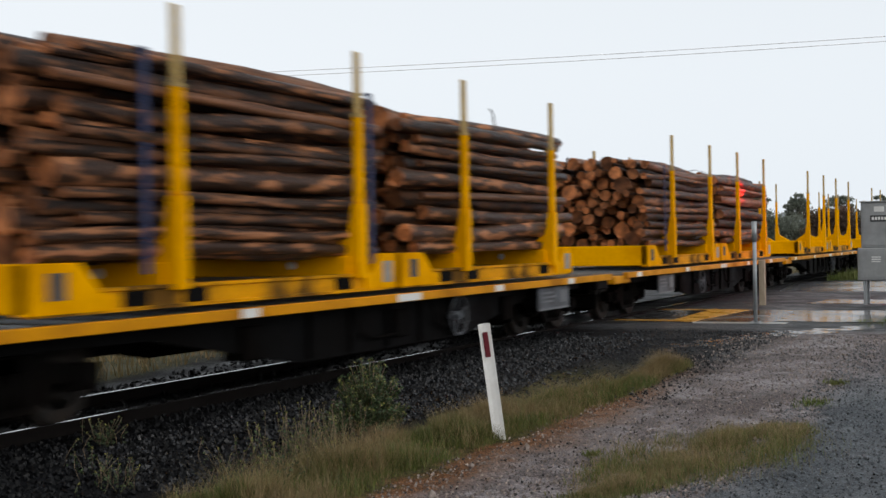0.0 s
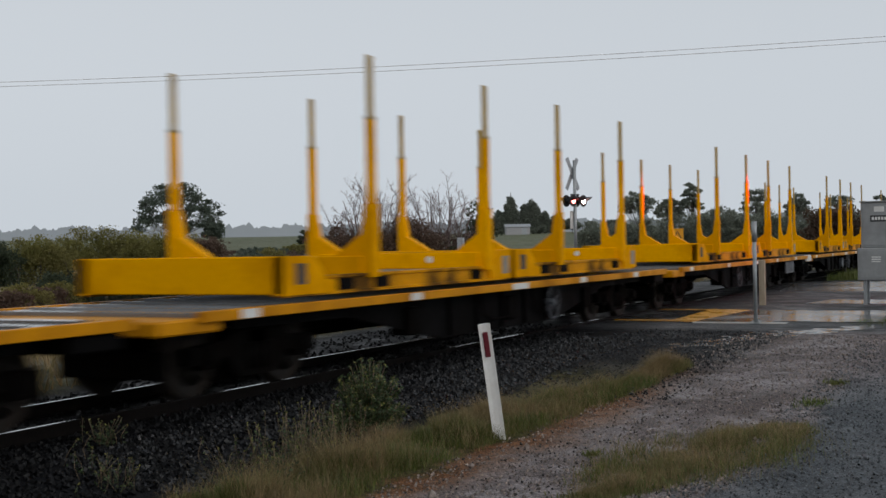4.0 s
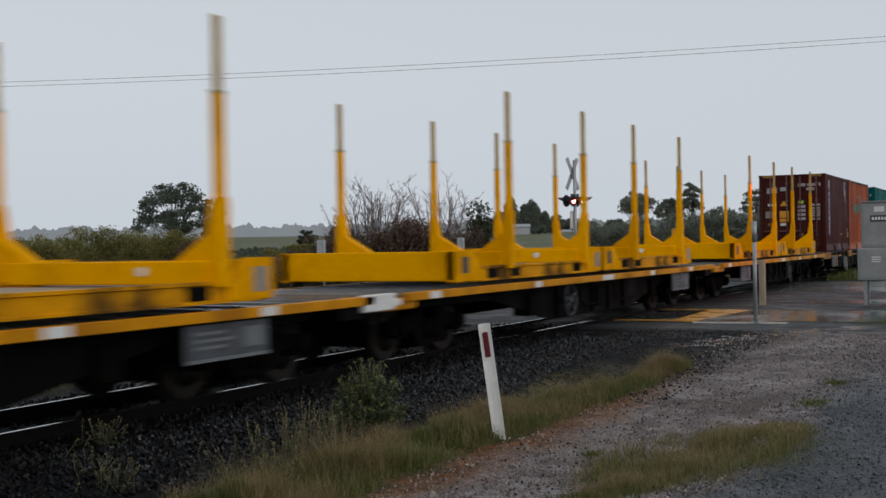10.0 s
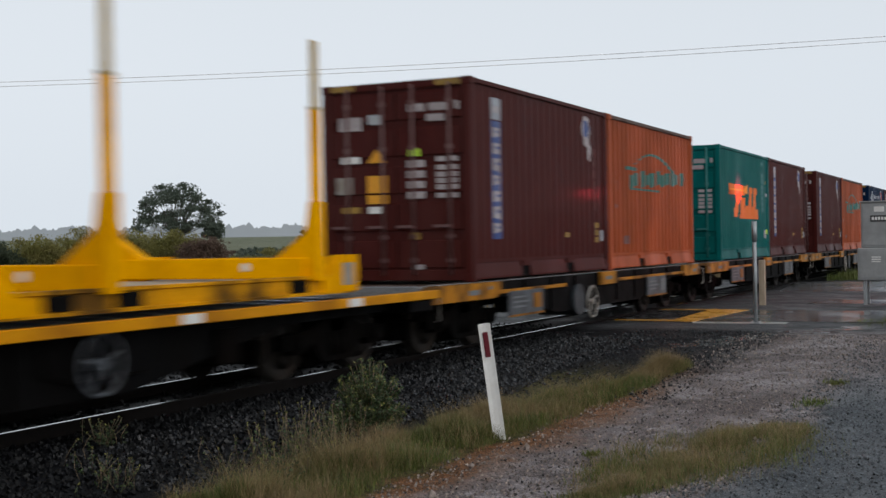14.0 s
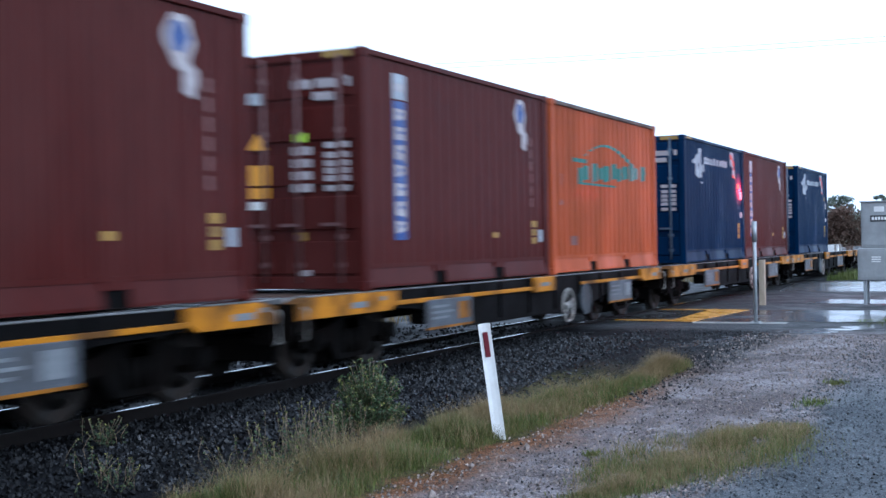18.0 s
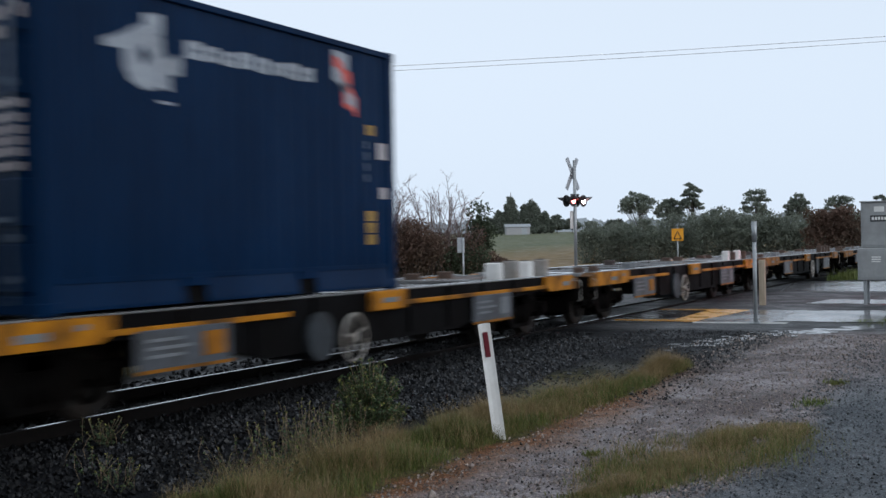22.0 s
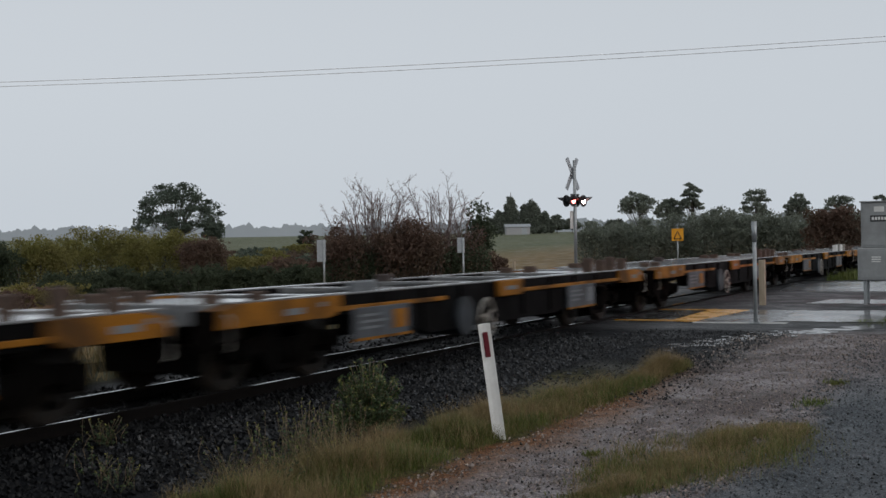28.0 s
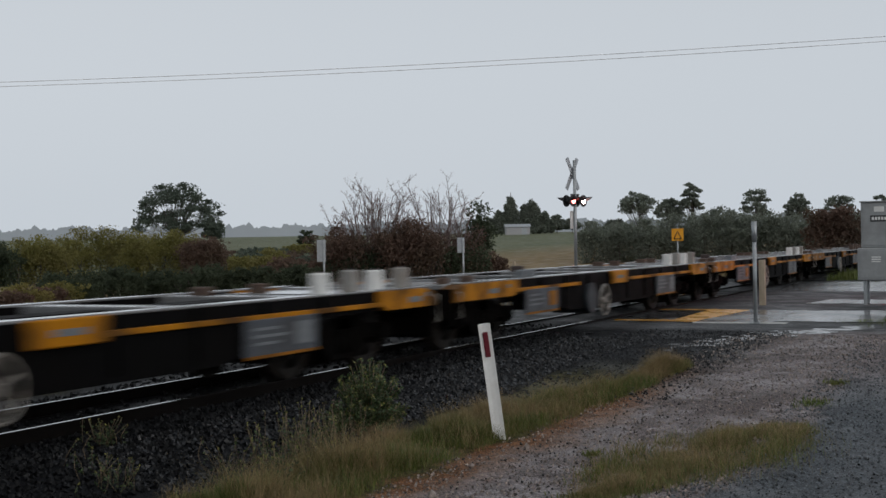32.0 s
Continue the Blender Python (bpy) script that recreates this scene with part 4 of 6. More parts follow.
def cradle(parent, x0):
    """A six-metre log cradle: side rails, tall end beam with sloped cheeks, two bolsters, four stakes."""
    rail = None
    for s in (-1, 1):
        bm = bmesh.new()
        yi, yw, yo = s * 1.24, s * 1.345, s * 1.37
        prism(bm, [(yi, 0.99), (yo, 0.99), (yo, 1.015), (yw, 1.025), (yw, 1.16), (yo, 1.17), (yo, 1.2), (yi, 1.2)], "x", 0.05, 6.0)
        o = part("cradle_rail", bm, M["yellow_worn"], rail or parent)
        if rail is None:
            rail = o
            rail.location = (x0, 0, 0)
    for s in (-1, 1):
        for x in (1.3, 2.15, 4.85):
            bm = bmesh.new()
            yy = s * 1.358
            box(bm, x - 0.17, x + 0.17, min(yy, yy - 0.02 * s), max(yy, yy - 0.02 * s), 1.028, 1.158, 0, 0.004)
            part("rail_pocket", bm, M["black_frame"], rail)
    bm = bmesh.new()
    box(bm, 0.0, 0.16, -1.37, 1.37, 1.02, 1.42, 0, 0.012)
    end = part("end_beam", bm, M["yellow"], rail, "deep yellow cradle end beam")
    for s in (-1, 1):
        bm = bmesh.new()
        y0, y1 = (1.24, 1.378) if s > 0 else (-1.378, -1.24)
        prism(bm, [(0.0, 1.01), (1.02, 1.01), (1.02, 1.13), (0.86, 1.16), (0.58, 1.42), (0.0, 1.42)], "y", y0, y1)
        ys = 1.378 * s
        box(bm, 0.22, 0.42, min(ys, ys + 0.004 * s), max(ys, ys + 0.004 * s), 1.12, 1.34, 1)
        part("end_cheek", bm, (M["yellow"], M["panel"]), rail, "sloped yellow cheek with a grey plate")
        bm = bmesh.new()
        prism(bm, [(5.3, 1.01), (6.06, 1.01), (6.06, 1.42), (5.72, 1.42), (5.42, 1.18), (5.3, 1.16)], "y", y0, y1)
        box(bm, 5.72, 5.95, min(ys, ys + 0.004 * s), max(ys, ys + 0.004 * s), 1.08, 1.33, 1)
        part("rear_cheek", bm, (M["yellow"], M["handbrake"]), rail, "sloped yellow cheek with a white plate")
    bm = bmesh.new()
    box(bm, 5.9, 6.05, -1.24, 1.24, 1.0, 1.4, 0, 0.01)
    part("rear_beam", bm, M["yellow_worn"], rail)
    bm = bmesh.new()
    box(bm, 0.16, 5.9, -1.24, 1.24, 1.1, 1.15, 0, 0.006)
    part("cradle_floor", bm, M["timber"], rail, "dirty tan cradle floor")
    for k, bx in enumerate((1.86, 5.16)):
        bm = bmesh.new()
        box(bm, bx - 0.13, bx + 0.13, -1.3, 1.3, 1.17, 1.4, 0, 0.012)
        tube(bm, (bx - 0.15, -0.55, 1.3), (bx - 0.13, -0.55, 1.3), 0.05, seg=10, mi=1)
        part("bolster", bm, (M["yellow"], M["white"]), rail, "yellow cross bolster under the logs")
        for s in (-1, 1):
            bm = bmesh.new()
            o = 0.08 if s > 0 else 0.0
            prism(bm, [(s * 1.435 + o, 1.15), (s * 1.435 + o, 2.0), (s * 1.345 + o, 2.0), (s * 1.29 + o, 1.66), (s * 0.92, 1.4), (s * 0.92, 1.15)], "x", bx - 0.09, bx + 0.09)
            y0, y1 = min(s * 1.425, s * 1.345) + o, max(s * 1.425, s * 1.345) + o
            box(bm, bx - 0.065, bx + 0.065, y0, y1, 2.0, 3.02, 0, 0.01)
            stake = part("stake", bm, M["yellow"], rail, "tall yellow log stake with a flared foot")
            bm = bmesh.new()
            box(bm, bx - 0.05, bx + 0.05, y0 + 0.014, y1 - 0.014, 3.02, 3.735, 0, 0.008)
            box(bm, bx - 0.07, bx + 0.07, y0 - 0.004, y1 + 0.004, 2.985, 3.02, 0)
            part("stake_tip", bm, (M["stake_top"], M["panel"]), rail, "faded removable stake extension")
    return rail


def log_wagon():
    """A yellow-edged flat wagon that carries two log cradles; origin at its leading end."""
    ob = tagged(new("log_wagon"), "empty flat log wagon with yellow cradles and tall stakes", "rail wagon", group="log wagons")
    L = 15.75
    bm = bmesh.new()
    for s in (-1, 1):
        y0, y1 = (1.3, 1.4) if s > 0 else (-1.4, -1.3)
        box(bm, 0.0, L, y0, y1, 0.82, 0.925, 0, 0.008)
        for x in (0.6, 4.2, 7.45, 10.4, 13.4):
            yy = 1.402 * s
            box(bm, x, x + (0.62 if x == 7.45 else 0.3), min(yy, yy + 0.004 * s), max(yy, yy + 0.004 * s), 0.828, 0.917, 1)
    part("side_sill", bm, (M["orange_sill"], M["white"]), ob, "orange-yellow side sill with white reflective patches")
    for x0, x1, z0, z1, paint in ((-0.6, 0.35, 0.72, 0.865, "orange_sill"), (L - 0.7, L - 0.1, 0.66, 0.82, "black_frame")):
        bm = bmesh.new()
        box(bm, x0, x1, -1.34, 1.34, z0, z1, 0, 0.02)
        part("headstock", bm, M[paint], ob)
    bm = bmesh.new()
    box(bm, 0.05, L - 0.05, -1.3, 1.3, 0.86, 0.91, 0, 0.006)
    deck = part("deck", bm, M["wet_deck"], ob, "wet ribbed steel deck")
    rib = None
    for x in np.arange(0.4, L - 0.2, 0.62):
        if rib is None:
            bm = bmesh.new()
            box(bm, 0, 0.05, -1.19, 1.19, 0.905, 0.93)
            rib = part("deck_rib", bm, M["wet_deck"], deck)
            rib.location = (x, 0, 0)
        else:
            again("deck_rib", rib, deck, pose(x, 0, 0))
    for s in (-1, 1):
        bm = bmesh.new()
        y0, y1 = (1.0, 1.08) if s > 0 else (-1.08, -1.0)
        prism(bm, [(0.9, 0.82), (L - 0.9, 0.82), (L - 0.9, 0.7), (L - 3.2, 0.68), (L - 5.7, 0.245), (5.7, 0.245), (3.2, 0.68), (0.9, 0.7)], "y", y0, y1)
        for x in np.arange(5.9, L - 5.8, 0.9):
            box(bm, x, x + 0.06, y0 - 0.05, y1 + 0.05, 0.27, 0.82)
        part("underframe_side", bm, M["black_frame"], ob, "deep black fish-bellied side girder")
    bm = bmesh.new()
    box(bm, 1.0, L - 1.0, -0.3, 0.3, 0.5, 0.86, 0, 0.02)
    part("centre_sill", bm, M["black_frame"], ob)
    bm = bmesh.new()
    tube(bm, (6.0, -0.75, 0.5), (7.4, -0.75, 0.5), 0.2, seg=16)
    part("air_tank", bm, M["black_frame"], ob)
    for x in (4.6, 7.85, 11.3):
        bm = bmesh.new()
        box(bm, x, x + 0.34, -1.16, -0.86, 0.36, 0.72, 0, 0.02)
        part("brake_gear_box", bm, M["bogie"], ob)
    for x in (6.9, 8.9):
        bm = bmesh.new()
        sweep(bm, [(x, -1.12, 0.8), (x + 0.05, -1.14, 0.5), (x + 0.4, -1.14, 0.4), (x + 1.3, -1.12, 0.42)], 0.018, 6)
        part("brake_pipe", bm, M["bogie"], ob)
    for x in (1.65, 14.05):
        bogie(ob, x)
    for x, w in ((-0.3, -1), (L, 1)):
        coupler(ob, x, w)
    cradle(ob, 1.4)
    cradle(ob, 7.6)
    return ob


LOG_START = (5.82, 22.47, 39.19, 56.19, 72.94, 89.54, 106.14)
wagon = log_wagon()
ride(wagon, LOG_START[0])
for x in LOG_START[1:]:
    ride(copy_thing(wagon, pose(0, 0, 0)), x)
for k, (ob, x) in enumerate(ROLLING):
    spoked_wheel(ob, 6.2 if k % 2 else 9.5, -1.25, 0.55, 0.265, paint="panel", label="dull grey spoked handbrake wheel")
for k in (4, 5):
    b = bmesh.new()
    box(b, -1.1, -0.35, -1.4, -1.3, 0.74, 0.94, 0, 0.012)
    box(b, -0.6, -0.1, -1.36, -1.3, 0.78, 0.86, 0, 0.01)
    part("end_plate", b, M["white"], ROLLING[k][0], "white painted plate at the wagon end")
for k in (0, 3, 4, 5):
    data_panel(ROLLING[k][0], 12.3, 13.65, 0.46, 0.8, None, -1.3)
for k in (1, 6):
    data_panel(ROLLING[k][0], 2.35, 3.5, 0.44, 0.8, None, -1.3)
b = bmesh.new()
box(b, 7.78, 8.26, -1.24, -1.1, 0.36, 0.7, 0, 0.015)
part("valve_box", b, M["panel"], ROLLING[4][0], "dull grey valve box on the side girder")
for ob, x in ROLLING[:2]:
    tagged(ob, "flat log wagon loaded with stacked pine logs behind yellow stakes")


def log_mesh(seed, coat):
    """A tapered, slightly bent log in units of its radius, about 5.5 m long, with stubs and sawn ends."""
    rng = random.Random(seed)
    seg, rings = 11, 12
    vs, fs, bend = [], [], (rng.uniform(-0.6, 0.6), rng.uniform(-0.6, 0.6))
    ln = 5.35 + rng.uniform(-0.4, 0.35)
    wave = rng.uniform(1.0, 2.2)
    for i in range(rings):
        t = i / (rings - 1)
        taper = 0.97 - 0.16 * t + (0.05 * (1 - t / 0.15) if t < 0.15 else 0)
        for j in range(seg):
            a = 2 * math.pi * j / seg
            r = taper * (1 + rng.uniform(-0.1, 0.1)) * (1.25 if rng.random() < 0.05 else 1)
            off = math.sin(math.pi * wave * t)
            vs.append((ln * t + (rng.uniform(-0.03, 0.03) if i in (0, rings - 1) else 0), r * math.cos(a) + bend[0] * off, r * math.sin(a) + bend[1] * off))
    for i in range(rings - 1):
        for j in range(seg):
            k = (j + 1) % seg
            fs.append((i * seg + j, (i + 1) * seg + j, (i + 1) * seg + k, i * seg + k))
    fs += [tuple(range(seg)), tuple(range((rings - 1) * seg, rings * seg))[::-1]]
    me = raw("log", vs, fs, M[coat], M["log_end"])
    for p in me.polygons:
        p.use_smooth = len(p.vertices) == 4
        p.material_index = 0 if len(p.vertices) == 4 else 1
    return me


LOGS = [log_mesh(i, "stripped" if i % 6 == 0 else "bark") for i in range(24)]


def log_load(seed, full, label, strapped, ragged):
    """Logs dropped one by one into the space between the stakes, each resting on those below."""
    rng = random.Random(seed)
    ob = tagged(new("log_stack"), label, "log stack", group="log stacks")
    done, W = [], 1.29
    tries = 0
    while tries < 520:
        tries += 1
        r = rng.choice((0.062, 0.07, 0.078, 0.086, 0.095, 0.1, 0.108, 0.12, 0.135, 0.16))
        best = None
        for k in range(41):
            y = -W + r + (2 * W - 2 * r) * k / 40
            z = 1.41 + r
            for (py, pz, pr) in done:
                dd = (r + pr) ** 2 - (y - py) ** 2
                if dd > 0:
                    z = max(z, pz + math.sqrt(dd) * 0.985)
            if best is None or z < best[1]:
                best = (y, z)
        y, z = best
        if z + r > full + 0.3 * (1 - (y / W) ** 2) + rng.uniform(0, 0.1):
            if tries > 360:
                break
            continue
        done.append((y, z, r))
    for y, z, r in done:
        o = new("log", rng.choice(LOGS))
        o.parent = ob
        flip = rng.random() < 0.5
        x = rng.uniform(0.1, 0.45 + ragged) if not flip else rng.uniform(5.55, 6.2)
        o.matrix_basis = pose(x, y, z, rng.uniform(0, 360), rng.uniform(-0.7, 0.7), (180 if flip else 0) + rng.uniform(-0.6, 0.6)) @ Matrix.Diagonal((1, r, r, 1))
    def crest(v):
        return max(pz + pr for py, pz, pr in done if abs(py - v) < 0.11) + 0.008
    for sx in (1.45, 5.52) if strapped else ():
        bm = bmesh.new()
        pts = [(-1.315, 1.3), (-1.315, crest(-1.1))] + [(v, crest(v)) for v in (-0.95, -0.6, -0.2, 0.2, 0.6, 0.95)] + [(1.315, crest(1.1)), (1.315, 1.3)]
        rings = []
        for i, (y0, z0) in enumerate(pts):
            (ya, za), (yb, zb) = pts[max(i - 1, 0)], pts[min(i + 1, len(pts) - 1)]
            d = Vector((0, yb - ya, zb - za)).normalized()
            nn = Vector((0, -d.z, d.y)) * 0.008
            p0, p1 = Vector((sx, y0, z0)), Vector((sx + 0.1, y0, z0))
            rings.append([bm.verts.new(c) for c in (p0, p1, p1 + nn, p0 + nn)])
        for ra, rb in zip(rings, rings[1:]):
            for i in range(4):
                bm.faces.new((ra[i], ra[(i + 1) % 4], rb[(i + 1) % 4], rb[i]))
        part("strap", bm, M["strap"], ob, "dark blue webbing strap over the logs")
    return ob


for i, (wx, cx, full) in enumerate(((0, 1.4, 3.15), (0, 7.6, 3.12), (1, 1.4, 3.04), (1, 7.6, 3.0))):
    st = log_load(20 + i, full, "stack of wet brown pine logs under blue straps" if i % 2 == 0 else "ragged stack of wet brown pine logs with sawn ends", i % 2 == 0, 0.15 + 0.5 * (i % 2))
    if i == 1:
        b = bmesh.new()
        sweep(b, [(4.6, -0.7, full + 0.1), (4.35, -0.75, full + 0.3), (4.25, -0.78, full + 0.4), (4.1, -0.8, full + 0.46)], 0.014, 5)
        part("broken_branch", b, M["bark"], st, "thin broken branch sticking out of the stack")
    ride(st, LOG_START[wx] + cx)


def container_wagon(blocks, kind, load, label):
    """A skeletal container wagon: black side girders with an orange edge, orange ends, reservoir and handwheel; origin at its leading end."""
    ob = tagged(new("container_wagon"), label, "rail wagon", group="container wagons")
    L = 14.1
    grimy = blocks == ("rust_block", "rust_block") and not load
    edge_paint = M["dirty_sill"] if grimy else M["wagon_orange"]
    hb, plate, pan_a, pan_b = (6.5, 6.85, 2.6, 9.8) if kind == "A" else (8.5, 6.85, 3.1, 10.6)
    for s in (-1, 1):
        y0, y1 = (1.0, 1.16) if s > 0 else (-1.16, -1.0)
        bm = bmesh.new()
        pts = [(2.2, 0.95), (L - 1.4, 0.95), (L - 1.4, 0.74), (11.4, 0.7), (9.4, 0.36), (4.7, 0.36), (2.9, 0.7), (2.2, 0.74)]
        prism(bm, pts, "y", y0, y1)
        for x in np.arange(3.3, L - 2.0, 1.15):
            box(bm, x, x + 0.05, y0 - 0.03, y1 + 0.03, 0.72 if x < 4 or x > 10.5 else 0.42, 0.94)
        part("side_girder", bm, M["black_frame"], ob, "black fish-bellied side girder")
        yy0, yy1 = (1.16, 1.21) if s > 0 else (-1.21, -1.16)
        strips = ((2.3, hb - 1.4), (plate + 0.9, L - 1.5)) if kind == "A" else ((2.3, plate), (hb + 0.6, L - 1.5))
        for a, c in strips:
            bm = bmesh.new()
            box(bm, a, c, yy0, yy1, 0.77, 0.825, 0, 0.006)
            part("edge_strip", bm, edge_paint, ob, "thin orange edge strip")
        bm = bmesh.new()
        box(bm, 2.2, L - 1.4, y0 - 0.01, y1 + 0.01, 0.95, 0.975, 0, 0.006)
        part("top_flange", bm, M["wet_deck"], ob, "wet steel top flange")
        for a, c, lead in ((0.0, 2.3, True), (L - 1.5, L, False)):
            bm = bmesh.new()
            yo0, yo1 = (1.0, 1.22) if s > 0 else (-1.22, -1.0)
            rise = ((a, 0.72), (c - 0.2, 0.72), (c, 0.8), (c, 0.955), (a + 0.3, 0.955), (a, 0.9)) if lead else ((a, 0.8), (a + 0.2, 0.72), (c, 0.72), (c, 0.9), (c - 0.3, 0.955), (a, 0.955))
            prism(bm, rise, "y", yo0, yo1)
            ys = 1.222 * s
            for q, w, z0, z1 in ((0.5, 0.34, 0.79, 0.86), (0.8, 0.12, 0.85, 0.9)):
                x = a + (c - a) * q
                box(bm, x, x + w, min(ys, ys + 0.005 * s), max(ys, ys + 0.005 * s), z0, z1, 1)
            part("end_girder", bm, (edge_paint, M["panel_bar"]), ob, "dirty orange end girder with pale patches")
            bm = bmesh.new()
            box(bm, a + 0.3, c, y0, y1, 0.955, 0.975, 0, 0.004)
            part("end_flange", bm, M["wet_deck"], ob)
            bm = bmesh.new()
            x = a - 0.03 if lead else c
            box(bm, x, x + 0.03, min(s * 0.9, s * 1.18), max(s * 0.9, s * 1.18), 0.5, 0.9, 0, 0.004)
            part("step_plate", bm, M["bogie"], ob)
            bm = bmesh.new()
            x = a + 0.06 if lead else c - 0.06
            sweep(bm, [(x, s * 1.24, 0.86), (x, s * 1.29, 0.84), (x, s * 1.29, 0.52), (x, s * 1.24, 0.5)], 0.014, 6)
            part("grab_rail", bm, M["handbrake"], ob, "pale bent grab rail")
    for x in (0.05, 2.2, 4.4, 6.7, 9.0, 11.2, L - 0.35):
        bm = bmesh.new()
        box(bm, x, x + 0.25, -1.0, 1.0, 0.74, 0.962, 0, 0.01)
        part("cross_bearer", bm, M["wet_deck"], ob)
    for x0, x1 in ((0.2, 1.75), (L - 1.75, L - 0.2)):
        bm = bmesh.new()
        box(bm, x0, x1, -0.99, 0.99, 0.86, 0.94, 0, 0.008)
        part("end_platform", bm, M["rust_block"] if load else M["wet_deck"], ob, "wet steel end platform")
    bm = bmesh.new()
    box(bm, 0.2, L - 0.2, -0.22, 0.22, 0.55, 0.93, 0, 0.02)
    part("centre_sill", bm, M["black_frame"], ob)
    second = {("rust_block", "white"): "rust_block", ("white", "white"): "handbrake"}.get(blocks, blocks[1])
    if load == 1:
        second = "handbrake"
    row = (11.75, 12.45, 13.05, 13.75)
    seats = [(x, s, "rust_block", 0.07) for x in (0.3, 1.1) for s in (-1, 1)] + [(x, -1, "panel_bar", 0.1) for x in (3.2, 3.5)] + [(6.8, 1, "box_dark", 0.09)]
    seats += [*[(row[k], -1, (blocks[1], second)[k % 2], (0.225, 0.24 if second != "rust_block" else 0.19)[k % 2]) for k in range(4)], (11.6, 1, "rust_block", 0.07), (12.8, 1, "rust_block", 0.07)]
    for x, s, paint, h in seats:
        if load == 2 or load == 1 and x < 7.2:
            continue
        w = 0.08 if h > 0.2 else 0.065
        y0, y1 = (0.55, 0.8) if s > 0 else (-0.8, -0.55) if load else (-0.98, -0.8)
        bm = bmesh.new()
        box(bm, x - w, x + w, y0, y1, 0.9, 0.985 + h, 0, 0.018)
        ped = part("pedestal", bm, M[paint], ob, "white container pedestal" if paint == "white" else "rusty container pedestal" if paint == "rust_block" else "grey container pedestal")
        if h > 0.2:
            bm = bmesh.new()
            box(bm, x - 0.06, x + 0.06, y0 + 0.06, y1 - 0.06, 0.98 + h, 1.0 + h, 0, 0.006)
            part("twist_lock", bm, M["box_dark"], ped)
    bm = bmesh.new()
    box(bm, plate, plate + 0.9, -1.24, -1.16, 0.73, 0.965, 0, 0.012)
    box(bm, plate + 0.24, plate + 0.62, -1.245, -1.238, 0.82, 0.88, 1)
    part("pocket_plate", bm, (edge_paint, M["panel_bar"]), ob, "dirty orange side plate with a pale patch")
    data_panel(ob, pan_a, pan_a + 1.4, 0.42, 0.79, True)
    data_panel(ob, pan_b, pan_b + 1.35, 0.4, 0.78, False)
    way = -1 if kind == "A" else 1
    bm = bmesh.new()
    sweep(bm, [(hb + 0.8 * way, y, 0.52) for y in (-1.225, -1.21, -0.5, -0.48)], 0.27, 22)
    part("air_tank", bm, M["drum"], ob, "blue-grey brake reservoir drum")
    for y in (-1.13, -0.6):
        bm = bmesh.new()
        sweep(bm, [(hb + 0.8 * way + 0.275 * math.cos(i * 0.3927), y, 0.52 + 0.275 * math.sin(i * 0.3927)) for i in range(16)], 0.012, 5, True)
        part("tank_strap", bm, M["bogie"], ob)
    spoked_wheel(ob, hb, -1.18, 0.45, 0.275)
    bm = bmesh.new()
    tube(bm, (hb, -1.15, 0.45), (hb, -0.4, 0.45), 0.03, seg=8)
    part("handbrake_shaft", bm, M["bogie"], ob)
    bm = bmesh.new()
    box(bm, hb - 0.16, hb + 0.1, -1.1, -0.98, 0.66, 0.86, 0, 0.02)
    part("gear_cover", bm, M["rust_block"], ob)
    bm = bmesh.new()
    sweep(bm, [(pan_a + 1.5, -1.04, 0.62), (hb + 0.8 * way - 0.4, -1.04, 0.6), (hb + 0.8 * way - 0.25, -1.04, 0.56)], 0.016, 6)
    part("brake_pipe", bm, M["panel"], ob)
    for x in (1.75, L - 1.75):
        bogie(ob, x)
    for x, w in ((0, -1), (L, 1)):
        coupler(ob, x, w)
    return ob


FIRST_BOX = 123.32
R, Wt = "rust_block", "white"
loaded_a = container_wagon((R, R), "A", 2, "skeletal container wagon loaded with steel containers")
loaded_b = container_wagon((R, R), "B", 2, "skeletal container wagon loaded with steel containers")
ride(loaded_a, FIRST_BOX - 1.3)
ride(copy_thing(loaded_a, pose(0, 0, 0)), FIRST_BOX + 14.89 - 1.5)
ride(loaded_b, FIRST_BOX + 29.42 - 1.5)
ride(copy_thing(loaded_b, pose(0, 0, 0)), FIRST_BOX + 44.0 - 1.4)
ride(container_wagon((R, Wt), "A", 1, "skeletal container wagon with one container and white pedestals"), FIRST_BOX + 58.2 - 1.45)
EMPTY = ((194.86, R, Wt, "A"), (209.9, R, R, "B"), (225.9, R, R, "B"), (240.8, R, R, "A"), (255.85, R, R, "A"),
         (270.7, Wt, Wt, "A"), (285.4, Wt, Wt, "A"), (300.05, Wt, Wt, "A"), (314.6, R, R, "A"), (329.4, Wt, Wt, "A"), (344.05, Wt, Wt, "A"))
made = {}
for x, fr, re_, kind in EMPTY:
    key = (fr, re_, kind)
    if key in made:
        o = copy_thing(made[key], pose(0, 0, 0))
    else:
        o = made[key] = container_wagon((fr, re_), kind, 0, "empty skeletal container wagon with white pedestals" if re_ == Wt else "grimy empty skeletal container wagon with rusty pedestals")
    ride(o, x)

# ---- containers ----
BOX_Z, BOX_L, BOX_H, BOX_W = 0.979, 6.058, 2.905, 1.219


def wave_points(x0, x1, depth):
    """Breakpoints of a corrugated side: x and how far the sheet lies inside."""
    pts, x, k = [(x0, 0.0)], x0, 0
    steps = ((0.11, 0.0), (0.035, 1.0), (0.09, 1.0), (0.035, 0.0))
    while x < x1 - 0.001:
        d, lvl = steps[k % 4]
        x = min(x + d, x1)
        pts.append((x, lvl * depth))
        k += 1
    return pts


